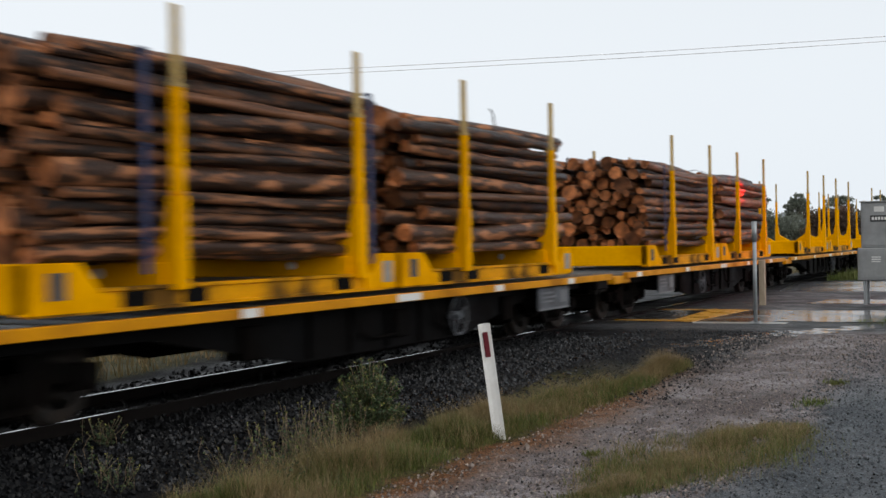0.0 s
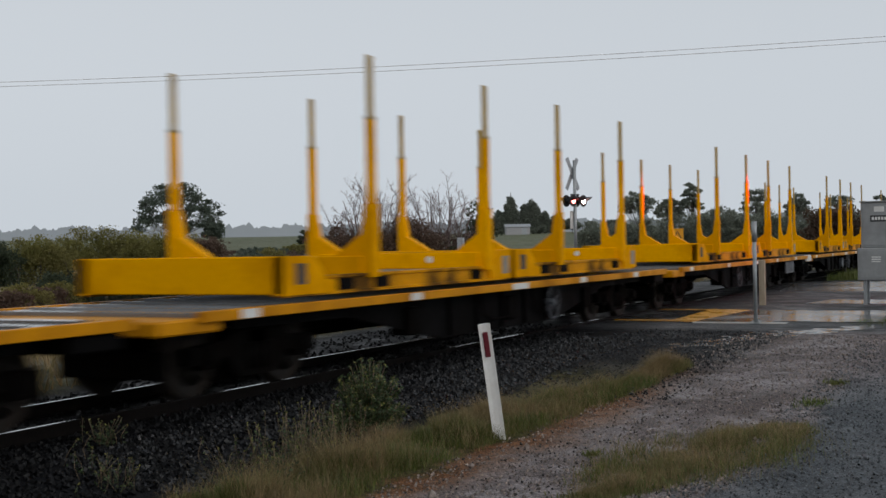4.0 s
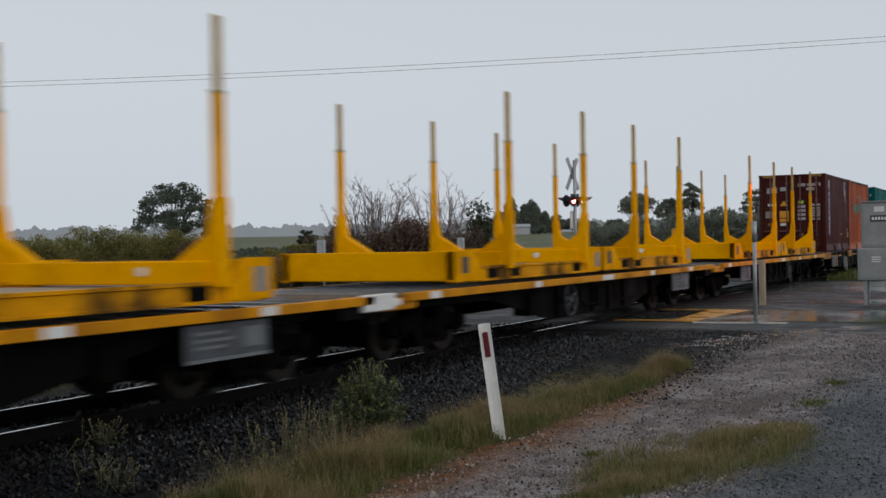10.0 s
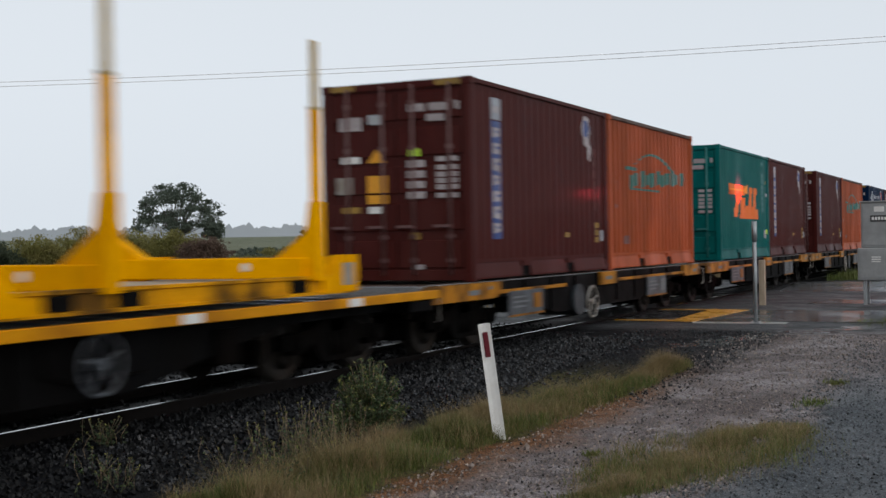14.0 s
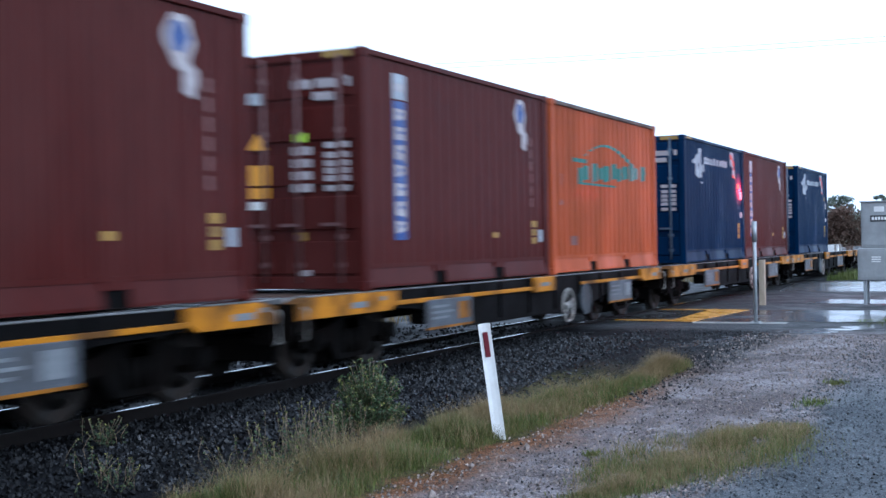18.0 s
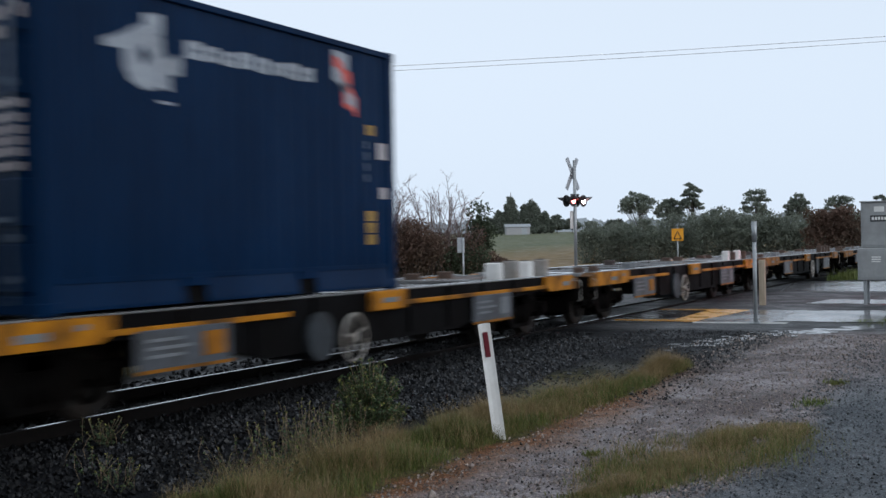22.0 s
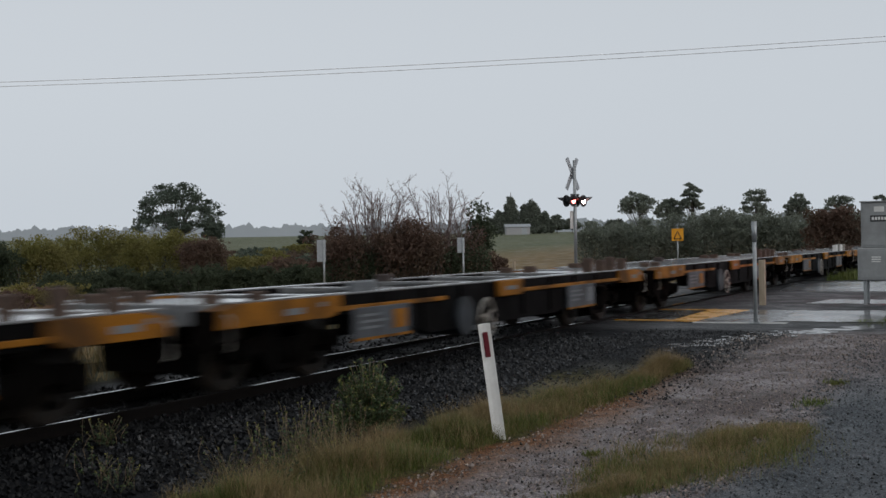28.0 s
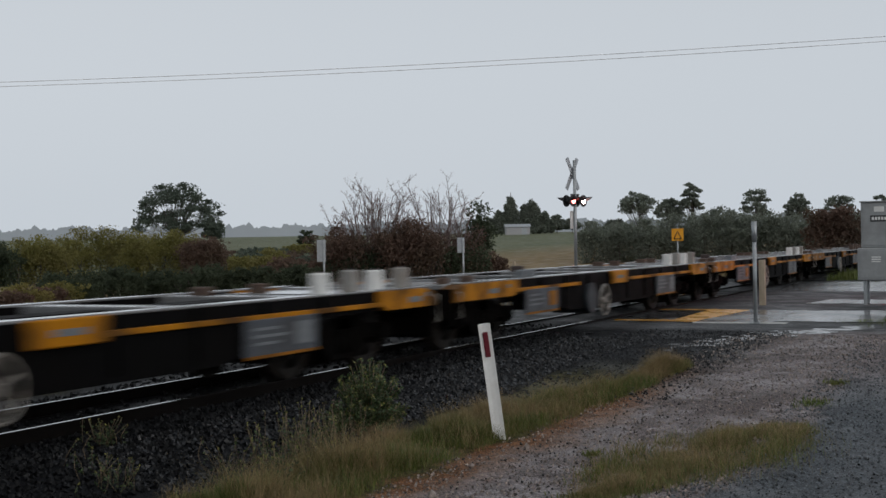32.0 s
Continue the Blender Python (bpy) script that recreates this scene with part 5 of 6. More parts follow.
def inset(x, pts):
    for (xa, da), (xb, db) in zip(pts, pts[1:]):
        if xa <= x <= xb:
            return da + (db - da) * (x - xa) / max(xb - xa, 1e-6)
    return 0.0


def decal(bm, pts, xa, xb, lo, hi, mi, y=-1.186, lift=0.004):
    """A thin marking that follows the corrugation, between the curves lo(x) and hi(x)."""
    xs = sorted({xa, xb, *[x for x, _ in pts if xa < x < xb]})
    prev = None
    piece = bmesh.new()
    bm.append((piece, mi))
    bm = piece
    for x in xs:
        yy = y + inset(x, pts) - lift
        cur = (bm.verts.new((x, yy, lo(x))), bm.verts.new((x, yy, hi(x))))
        if prev:
            bm.faces.new((prev[0], cur[0], cur[1], prev[1]))
        prev = cur


def flat(v):
    return lambda x: v


def slope(x0, z0, k):
    return lambda x: z0 + (x - x0) * k


def shipping_container(paint, depth, marks, label):
    """A twenty-foot high-cube container, doors at its leading end; origin under its leading end."""
    ob = tagged(new("shipping_container"), label, "container", group="shipping containers")
    P, D = M[paint], M["box_dark"]
    L, H, W = BOX_L, BOX_H, BOX_W
    for x0, x1 in ((0, 0.15), (L - 0.15, L)):
        for s in (-1, 1):
            bm = bmesh.new()
            y0, y1 = (W - 0.14, W) if s > 0 else (-W, -W + 0.14)
            box(bm, x0 + 0.008, x1 - 0.008, y0 + 0.006 * (s < 0), y1 - 0.006 * (s > 0), 0.1, H - 0.1, 0, 0.012)
            part("corner_post", bm, P, ob)
            for z0, z1 in ((0, 0.118), (H - 0.118, H)):
                bm = bmesh.new()
                box(bm, x0, x1 + (0.028 if x0 == 0 else 0), y0, y1, z0, z1, 0, 0.01)
                part("corner_casting", bm, P, ob)
    prof = wave_points(0.15, L - 0.15, depth)
    for s in (-1, 1):
        bm = bmesh.new()
        prev = None
        for x, d in prof:
            y = s * (W - 0.033 - d)
            cur = (bm.verts.new((x, y, 0.3)), bm.verts.new((x, y, H - 0.07)))
            if prev:
                bm.faces.new((prev[0], cur[0], cur[1], prev[1]) if s < 0 else (cur[0], prev[0], prev[1], cur[1]))
            prev = cur
        part("side_wall", bm, P, ob, "corrugated steel side wall")
        bm = bmesh.new()
        y0, y1 = (W - 0.07, W - 0.006) if s > 0 else (-W + 0.006, -W + 0.07)
        box(bm, 0.15, L - 0.15, y0, y1, H - 0.08, H - 0.012, 0, 0.008)
        part("top_rail", bm, M["rust_block"] if paint == "orange_box" else P, ob)
        bm = bmesh.new()
        box(bm, 0.15, L - 0.15, y0 + 0.02 * (s < 0), y1 - 0.02 * (s > 0), 0.262, 0.31)
        part("rail_ledge", bm, P, ob)
        a = 0.15
        for q0, q1 in ((1.86, 2.22), (3.84, 4.2), (L - 0.15, 0)):
            bm = bmesh.new()
            yo, yi = (-W + 0.004, -W + 0.075) if s < 0 else (W - 0.004, W - 0.075)
            yl = yo + (0.035 if s < 0 else -0.035)
            prism(bm, [(yo, 0.03), (yo, 0.06), (yl, 0.275), (yi, 0.275), (yi, 0.03)], "x", a, q0)
            part("bottom_rail", bm, P, ob)
            a = q1
        for q0, q1 in ((1.86, 2.22), (3.84, 4.2)):
            bm = bmesh.new()
            box(bm, q0, q1, y0, y1, 0.19, 0.272)
            box(bm, q0, q1, y0 + 0.035 * (s < 0), y1 - 0.035 * (s > 0), 0.03, 0.19, 1)
            part("fork_pocket", bm, (P, M["black_frame"]), ob, "dark fork pocket in the bottom rail")
    bm = bmesh.new()
    box(bm, 0.1, L - 0.1, -W + 0.06, W - 0.06, H - 0.045, H - 0.02)
    for x in np.arange(0.3, L - 0.3, 0.3):
        box(bm, x, x + 0.14, -W + 0.12, W - 0.12, H - 0.022, H - 0.008)
    part("roof", bm, P, ob)
    bm = bmesh.new()
    box(bm, 0.12, L - 0.12, -W + 0.07, W - 0.07, 0.06, 0.2)
    part("floor", bm, D, ob)
    bm = bmesh.new()
    box(bm, L - 0.1, L - 0.05, -W + 0.13, W - 0.13, 0.1, H - 0.1)
    for y in np.arange(-W + 0.25, W - 0.2, 0.3):
        box(bm, L - 0.052, L - 0.02, y, y + 0.13, 0.14, H - 0.14)
    part("end_wall", bm, P, ob)
    for nm, z0, z1 in (("door_header", H - 0.118, H - 0.006), ("door_sill", 0.02, 0.17)):
        bm = bmesh.new()
        box(bm, 0.02, 0.12, -W + 0.14, W - 0.14, z0, z1, 0, 0.008)
        part(nm, bm, P, ob)
    for s in (-1, 1):
        bm = bmesh.new()
        y0, y1 = (0.006, W - 0.145) if s > 0 else (-W + 0.145, -0.006)
        box(bm, 0.06, 0.1, y0, y1, 0.17, H - 0.118)
        door = part("door", bm, P, ob, "ribbed steel container door")
        for z in (0.2, 0.74, 1.28, 1.82, 2.34):
            bm = bmesh.new()
            box(bm, 0.028, 0.062, y0 + 0.012, y1 - 0.012, z, z + 0.4, 0, 0.012)
            part("door_rib", bm, P, door)
        for y in ((y0 + 0.2), (y1 - 0.28)):
            bm = bmesh.new()
            tube(bm, (0.012, y, 0.1), (0.012, y, H - 0.06), 0.024, seg=8)
            for z in (0.28, 0.62, 1.9, 2.55):
                box(bm, 0.0, 0.05, y - 0.05, y + 0.05, z, z + 0.06)
            box(bm, -0.02, 0.01, y - 0.02, y + 0.26, 0.78, 0.82)
            part("lock_rod", bm, M[{"brown_box": "rod_maroon", "teal_box": "rod_teal", "blue_box": "rod_navy"}.get(paint, "rod")], door, "scuffed vertical lock rod with handle")
        bars = [(0.21, 0.52, 2.45, 0.11, "pink_mark"), (0.55, 0.34, 2.45, 0.11, "pink_mark"), (0.96, 0.07, 2.45, 0.12, "pink_mark"), (0.51, 0.29, 2.3, 0.1, "pink_mark"), (0.22, 0.18, 1.81, 0.11, "lime"), (0.25, 0.19, 0.18, 0.07, "pink_mark")]
        bars[0] = (0.21, 0.27, 2.45, 0.11, "pink_mark")
        bars += [(0.19, 0.28, z, 0.1, "pink_mark") for z in (1.65, 1.5, 1.35, 1.2)] + [(0.66 + 0.19 * k, 0.15, z, 0.07, "pink_mark") for z in (1.72, 1.6, 1.5, 1.41, 1.32, 1.2) for k in (0, 1)] + [(0.24, 0.14, 0.61, 0.1, "hazard")]
        if s > 0:
            bars = [(0.553, 0.38, 2.22, 0.2, "pink_mark"), (0.21, 0.23, 2.3, 0.14, "sign_back"), (0.59, 0.31, 1.74, 0.1, "white"), (0.72, 0.27, 1.29, 0.25, "handbrake"), (0.14, 0.33, 1.3, 0.25, "sign_yellow"), (0.14, 0.33, 1.14, 0.13, "sign_yellow"), (0.59, 0.31, 1.01, 0.09, "hazard"), (0.24, 0.21, 1.0, 0.1, "white")]
            if paint == "brown_box":
                bm = bmesh.new()
                prism(bm, [(0.16, 1.74), (0.46, 1.74), (0.31, 1.94)], "x", 0.02, 0.03)
                part("warning_triangle", bm, M["sign_yellow"], door, "yellow warning triangle sticker")
        for ya, wd, za, ht, ink in bars:
            if paint == "teal_box" and ink not in ("pink_mark", "white") or paint == "orange_box" and za > 2 or paint == "blue_box" and ink in ("hazard", "sign_back", "lime"):
                continue
            bm = bmesh.new()
            box(bm, 0.02, 0.03, *((ya, ya + wd) if s > 0 else (-ya - wd, -ya)), za, za + ht)
            part("door_marking", bm, M[ink], door)
    if paint in ("brown_box", "blue_box"):
        for s in (-1, 1):
            bm = bmesh.new()
            box(bm, 0.012, 0.022, min(s * 0.66, s * 1.06), max(s * 0.66, s * 1.06), H - 0.1, H - 0.02)
            part("height_stripe", bm, M["hazard"], ob, "dirty yellow height marking")
            if paint == "blue_box":
                bm = bmesh.new()
                box(bm, 0.2, 0.62, min(s * (W - 0.004), s * (W - 0.008)), max(s * (W - 0.004), s * (W - 0.008)), H - 0.07, H - 0.025)
                part("height_stripe", bm, M["hazard"], ob, "dirty yellow height marking")
    pieces = []
    mats = marks(pieces, prof)
    for bm, mi in pieces:
        part("side_marking", bm, M[mats[mi]], ob, "painted emblem shape on the side wall")
    return ob


def disc(x0, r):
    return lambda x: math.sqrt(max(0.0, r * r - (x - x0) ** 2))


def maroon_marks(bm, pts):
    # a tall blue panel with a pale head and a column of pale shapes; a pale and blue emblem near the far end
    decal(bm, pts, 0.83, 1.18, flat(2.36), flat(2.68), 1)
    decal(bm, pts, 0.9, 1.1, flat(2.46), flat(2.56), 5, lift=0.007)
    decal(bm, pts, 0.84, 1.17, flat(0.6), flat(2.34), 0)
    for k in range(7):
        z, tilt = 0.68 + 0.235 * k, (0.2, -0.15, 0.05, 0.22, -0.2, 0.0, 0.18)[k]
        decal(bm, pts, 0.88, 1.13, slope(0.88, z, tilt), slope(0.88, z + 0.16, -tilt * 0.4), 5, lift=0.007)
        decal(bm, pts, 0.95, 1.02 + 0.02 * (k % 3), flat(z + 0.07), flat(z + 0.11), 0, lift=0.01)
    ring = disc(4.98, 0.25)
    decal(bm, pts, 4.73, 5.23, lambda x: 2.5 - ring(x) * 0.9, lambda x: 2.5 + ring(x), 5)
    core = disc(4.97, 0.15)
    decal(bm, pts, 4.82, 5.12, lambda x: 2.53 - core(x), lambda x: 2.53 + core(x), 0, lift=0.007)
    decal(bm, pts, 4.9, 5.25, slope(4.9, 2.26, -0.55), slope(4.9, 2.42, -0.5), 5, lift=0.006)
    decal(bm, pts, 5.02, 5.22, slope(5.02, 2.0, -0.2), slope(5.02, 2.2, -0.3), 5)
    for k in range(6):
        decal(bm, pts, 5.36, 5.46, flat(1.1 + 0.19 * k), flat(1.24 + 0.19 * k), 3)
    for k in range(3):
        decal(bm, pts, 5.4, 5.56, flat(0.52 + 0.13 * k), flat(0.62 + 0.13 * k), 4)
    decal(bm, pts, 5.7, 5.82, flat(0.55), flat(0.74), 1)
    decal(bm, pts, 3.9, 4.02, flat(0.62), flat(0.7), 4)
    return ("blue_mark", "pale_mark", "blue_mark", "pink_scuff", "hazard", "pink_mark")


def orange_marks(bm, pts):
    # a swelling arc over a falling row of plain slanted blocks
    def arc(x):
        t = min(max((x - 1.55) / 3.3, 0), 1)
        return 1.96 + 0.36 * math.sin(math.pi * t ** 0.85) - 0.06 * t

    def thick(x):
        t = min(max((x - 1.55) / 3.3, 0), 1)
        return 0.015 + 0.075 * t
    decal(bm, pts, 1.1, 1.8, flat(1.92), flat(1.99), 0)
    decal(bm, pts, 1.55, 4.85, lambda x: arc(x) - thick(x) * 0.5, lambda x: arc(x) + thick(x) * 0.5, 0)
    for k in range(11):
        xa = 1.32 + 0.37 * k
        z = 1.56 + 0.015 * k
        decal(bm, pts, xa, xa + 0.31, slope(xa, z + 0.04 * (k % 2), 0.12), slope(xa, z + 0.26 + 0.04 * (k % 3), 0.06), 0, lift=0.006)
    decal(bm, pts, 1.4, 3.4, flat(1.54), flat(1.58), 0)
    decal(bm, pts, 5.05, 5.4, flat(1.86), flat(1.93), 0)
    decal(bm, pts, 0.5, 0.62, flat(1.5), flat(1.68), 1)
    decal(bm, pts, 0.95, 1.25, flat(0.48), flat(0.64), 1)
    decal(bm, pts, 0.42, 0.55, flat(1.16), flat(1.24), 1)
    return ("teal_mark", "pink_scuff")


def teal_marks(bm, pts):
    # an emblem of plain slanted bars on a common foot
    def lean(xa, w, z0, z1, k, mi=0, lift=0.004):
        n = 5
        for i in range(n):
            za, zb = z0 + (z1 - z0) * i / n, z0 + (z1 - z0) * (i + 1) / n
            xo = xa + k * (za - z0)
            decal(bm, pts, xo, xo + w, flat(za), flat(zb), mi, lift=lift)
    decal(bm, pts, 1.1, 2.9, slope(1.1, 1.7, 0.0), slope(1.1, 1.98, -0.01), 0)
    decal(bm, pts, 1.2, 2.85, flat(1.81), flat(1.855), 1, lift=0.007)
    decal(bm, pts, 1.0, 1.3, slope(1.0, 1.7, 0.0), slope(1.0, 1.74, 0.35), 0)
    lean(1.6, 0.44, 1.12, 1.72, 0.7)
    lean(2.3, 0.46, 1.08, 1.64, 0.5)
    decal(bm, pts, 2.5, 3.3, flat(1.08), slope(2.5, 1.3, 0.2), 0, lift=0.006)
    decal(bm, pts, 2.9, 3.3, flat(1.76), slope(2.9, 1.9, 0.3), 1, lift=0.008)
    lean(3.25, 0.38, 1.08, 1.94, 0.42)
    lean(3.8, 0.38, 1.08, 1.94, 0.42)
    decal(bm, pts, 2.9, 4.6, flat(1.08), flat(1.36), 0, lift=0.005)
    for k in range(7):
        decal(bm, pts, 5.2, 5.36, flat(1.3 + 0.16 * k), flat(1.43 + 0.16 * k), 4)
    decal(bm, pts, 5.2, 5.34, flat(2.62), flat(2.72), 4)
    decal(bm, pts, 5.56, 5.66, flat(2.1), flat(2.2), 5)
    decal(bm, pts, 5.7, 5.9, flat(1.74), flat(1.84), 3)
    decal(bm, pts, 5.5, 5.7, flat(0.55), flat(0.78), 3)
    decal(bm, pts, 5.7, 5.84, flat(0.66), flat(0.8), 6)
    return ("orange_mark", "sign_yellow", "teal_box", "pale_mark", "faint_teal", "hazard", "lime")


def navy_marks(bm, pts):
    # a pale rounded emblem with lobes, a row of slanted blocks, a red and pale badge
    ring = disc(1.38, 0.3)
    decal(bm, pts, 1.08, 1.68, lambda x: 2.27 - ring(x), lambda x: 2.27 + ring(x), 0)
    eye = disc(1.36, 0.1)
    decal(bm, pts, 1.26, 1.46, lambda x: 2.29 - eye(x), lambda x: 2.29 + eye(x), 3, lift=0.007)
    decal(bm, pts, 0.8, 1.22, slope(0.8, 2.3, 0.05), slope(0.8, 2.36, 0.35), 0, lift=0.006)
    decal(bm, pts, 1.36, 1.6, slope(1.36, 2.5, 0.0), slope(1.36, 2.66, 0.15), 0, lift=0.006)
    decal(bm, pts, 1.6, 1.88, slope(1.6, 2.12, 0.15), slope(1.6, 2.26, 0.35), 0, lift=0.006)
    decal(bm, pts, 1.5, 1.74, slope(1.5, 2.02, -0.1), slope(1.5, 2.14, 0.0), 0, lift=0.006)
    decal(bm, pts, 1.55, 1.76, flat(1.87), flat(1.9), 0)
    for k in range(8):
        xa = 1.98 + 0.285 * k
        decal(bm, pts, xa, xa + 0.25, slope(xa, 2.34, 0.1 * (k % 2)), slope(xa, 2.5 - 0.015 * (k % 3), 0.12), 0)
        decal(bm, pts, xa + 0.09, xa + 0.16, flat(2.4), flat(2.44), 3, lift=0.007)
    decal(bm, pts, 4.68, 5.0, slope(4.68, 2.44, -0.5), slope(4.68, 2.78, -0.05), 0)
    decal(bm, pts, 4.7, 5.04, slope(4.7, 2.6, -0.6), slope(4.7, 2.72, -0.5), 1, lift=0.007)
    decal(bm, pts, 4.9, 5.22, slope(4.9, 2.16, -0.35), slope(4.9, 2.46, -0.55), 1)
    decal(bm, pts, 4.96, 5.18, slope(4.96, 2.2, -0.4), slope(4.96, 2.34, -0.45), 0, lift=0.007)
    for k in range(3):
        decal(bm, pts, 5.36, 5.58, flat(0.55 + 0.14 * k), flat(0.67 + 0.14 * k), 2)
    decal(bm, pts, 5.42, 5.58, flat(1.86), flat(1.98), 2)
    decal(bm, pts, 5.7, 5.88, flat(1.58), flat(1.78), 4)
    decal(bm, pts, 5.76, 5.88, flat(1.1), flat(1.24), 4)
    for k in range(4):
        decal(bm, pts, 5.36, 5.46, flat(1.3 + 0.13 * k), flat(1.39 + 0.13 * k), 5)
    return ("pale_mark", "red_mark", "hazard", "blue_box", "pink_mark", "rod_navy")


maroon = shipping_container("brown_box", 0.022, maroon_marks, "dark maroon steel container with a blue vertical panel")
orange = shipping_container("orange_box", 0.06, orange_marks, "bright orange corrugated steel container with a green emblem")
teal = shipping_container("teal_box", 0.022, teal_marks, "teal green steel container with a large orange emblem")
navy = shipping_container("blue_box", 0.026, navy_marks, "navy blue steel container with a white emblem")
PLAN = ((maroon, 0.0), (orange, 6.16), (teal, 14.89), (maroon, 21.03), (maroon, 29.42), (orange, 35.66), (navy, 44.0), (maroon, 50.15), (navy, 58.2))
used = set()
for src, x in PLAN:
    o = src if src.name not in used else copy_thing(src, pose(0, 0, 0))
    used.add(src.name)
    o.location = (0, 0, BOX_Z)
    ROLLING.append((o, FIRST_BOX + x))

# ---- plants ----


def at(az, d):
    """A place by its bearing from the rails' normal and its distance from the eye."""
    return EYE.x + d * math.sin(radians(az)), EYE.y + d * math.cos(radians(az))


def leaves(rng, n, centre, radii, size, shell=0.55):
    """n small leaf blades scattered in an ellipsoid, more near its skin."""
    v = rng.normal(size=(n, 3))
    v /= np.linalg.norm(v, axis=1)[:, None]
    r = shell + (1 - shell) * rng.rand(n) ** 0.6
    c = np.array(centre) + v * r[:, None] * np.array(radii) * rng.uniform(0.85, 1.15, (n, 1))
    a = rng.normal(size=(n, 3))
    a /= np.linalg.norm(a, axis=1)[:, None]
    b = np.cross(a, rng.normal(size=(n, 3)))
    b /= np.linalg.norm(b, axis=1)[:, None]
    s = size * rng.uniform(0.5, 1.3, (n, 1))
    return np.stack((c - a * s, c + b * s * 0.45, c + a * s, c - b * s * 0.45), 1)


def leaf_mesh(name, quads, *mats):
    q = np.concatenate(quads)
    n = len(q)
    return raw(name, q.reshape(-1, 3).tolist(), np.arange(4 * n).reshape(n, 4).tolist(), *mats)


def tree(az, d, top, crown_w, crown_lo, label, leaf, leaf_size, clumps, per, seed, name="tree", lean=0.0, cone=False, category="tree", group="trees", clump=0.085, wide_at=0.3):
    """A trunk with limbs to every part of a domed or conical crown, made of separate leaf clumps with sky between them."""
    x, y = at(az, d)
    g = height(x, y)
    rng, nr = random.Random(seed), np.random.RandomState(seed)
    ob = tagged(new(name), label, category, group=group)
    ob.location = (x, y, g)
    h, lo = top - g, crown_lo - g
    s = crown_w * clump
    bm = bmesh.new()
    fork = lo + 0.15 * (h - lo)
    tube(bm, (0, 0, -0.3), (lean, 0, fork), 0.03 * h, 0.022 * h, seg=9)
    if cone:
        tube(bm, (lean, 0, fork), (lean, 0, h * 0.97), 0.02 * h, 0.006 * h, seg=7)
    quads = []
    zw = lo + wide_at * (h - lo)
    for i in range(clumps):
        a = 2.399963 * i + rng.uniform(-0.3, 0.3)
        if cone:
            f = 1 - math.sqrt(1 - (i + 0.5) / clumps * 0.98)
            z = lo + (h - lo) * f
            rr = (crown_w * 0.5 - s * 0.5) * (1 - f) ** 0.85 * rng.uniform(0.45, 1.12)
            c = Vector((rr * math.cos(a) + lean, rr * math.sin(a), z - 0.12 * rr))
            root = Vector((lean, 0, min(z + 0.1 * rr, h * 0.95)))
        else:
            u = rng.uniform(-0.85, 1.0)
            v = math.sqrt(1 - u * u) ** (0.8 if u > 0 else 1.0)
            k = rng.uniform(0.2, 1.0) ** 0.4 * (0.96 + 0.04 * math.sin(3 * a + seed))
            up = (h - s * 0.55 - zw) if u > 0 else (zw - lo)
            c = Vector((v * k * (crown_w * 0.5 - s * 0.6) * math.cos(a) + lean, v * k * (crown_w * 0.5 - s * 0.6) * math.sin(a), zw + u * k * up))
            root = Vector((lean, 0, fork))
        if i % 3 == 0:
            mid = root.lerp(c, 0.5) + Vector((0, 0, 0.02 * h))
            sweep(bm, [root, mid, c], 0.0035 * h, 4)
        r = s * rng.uniform(0.65, 1.2)
        quads.append(leaves(nr, per, c, (r, r, r * 0.72), leaf_size, 0.15))
    part("trunk", bm, M["trunk"], ob)
    crown = new("crown", leaf_mesh("crown", quads, M[leaf]))
    crown.parent = ob
    return ob


def gum(az, d, top, w, lo, label, leaf, leaf_size, n, per, seed, group="tree belt", clump=0.13, gaps=0.5, name="gum_tree"):
    """A gum tree: forked pale limbs that carry separate flat-bottomed clumps of leaves on a rounded dome, with sky between them."""
    x, y = at(az, d)
    g = height(x, y)
    rng, nr = random.Random(seed), np.random.RandomState(seed)
    ob = tagged(new(name), label, "tree", group=group)
    ob.location = (x, y, g)
    h, base, r0 = top - g, lo - g, w * clump
    fork = base * 0.55
    bm = bmesh.new()
    tube(bm, (0, 0, -0.3), (0.02 * h, 0, fork), 0.028 * h, 0.02 * h, seg=9)
    quads = []
    for i in range(n):
        u = (i + 0.5) / n * 0.98
        a = 2.399963 * i + rng.uniform(-0.4, 0.4)
        k = rng.uniform(gaps, 1.0) if i % 5 else rng.uniform(0.1, gaps)
        r = r0 * rng.uniform(0.65, 1.15)
        v = math.sqrt(max(0.0, 1 - u * u))
        c = Vector((v * k * (w * 0.5 - 0.55 * r) * math.cos(a), v * k * (w * 0.5 - 0.55 * r) * math.sin(a), base + u * (0.45 + 0.55 * k) * (h - base - r * 0.5) + rng.uniform(-0.04, 0.02) * (h - base)))
        q = leaves(nr, per, c, (r, r, r * 0.6), leaf_size, 0.1)
        q[:, :, 2] = np.where(q[:, :, 2] < c.z - r * 0.3, c.z - r * 0.3 + (q[:, :, 2] - c.z + r * 0.3) * 0.4, q[:, :, 2])
        quads.append(q)
        root = Vector((0.02 * h, 0, fork))
        mid = root.lerp(c, 0.55) + Vector((0, 0, 0.05 * (h - base) - 0.1 * (c - root).xy.length))
        sweep(bm, [root, mid, c], 0.0055 * h if i % 5 == 0 else 0.0028 * h, 4)
    part("trunk", bm, M["trunk"], ob)
    crown = new("crown", leaf_mesh("crown", quads, M[leaf]))
    crown.parent = ob
    return ob


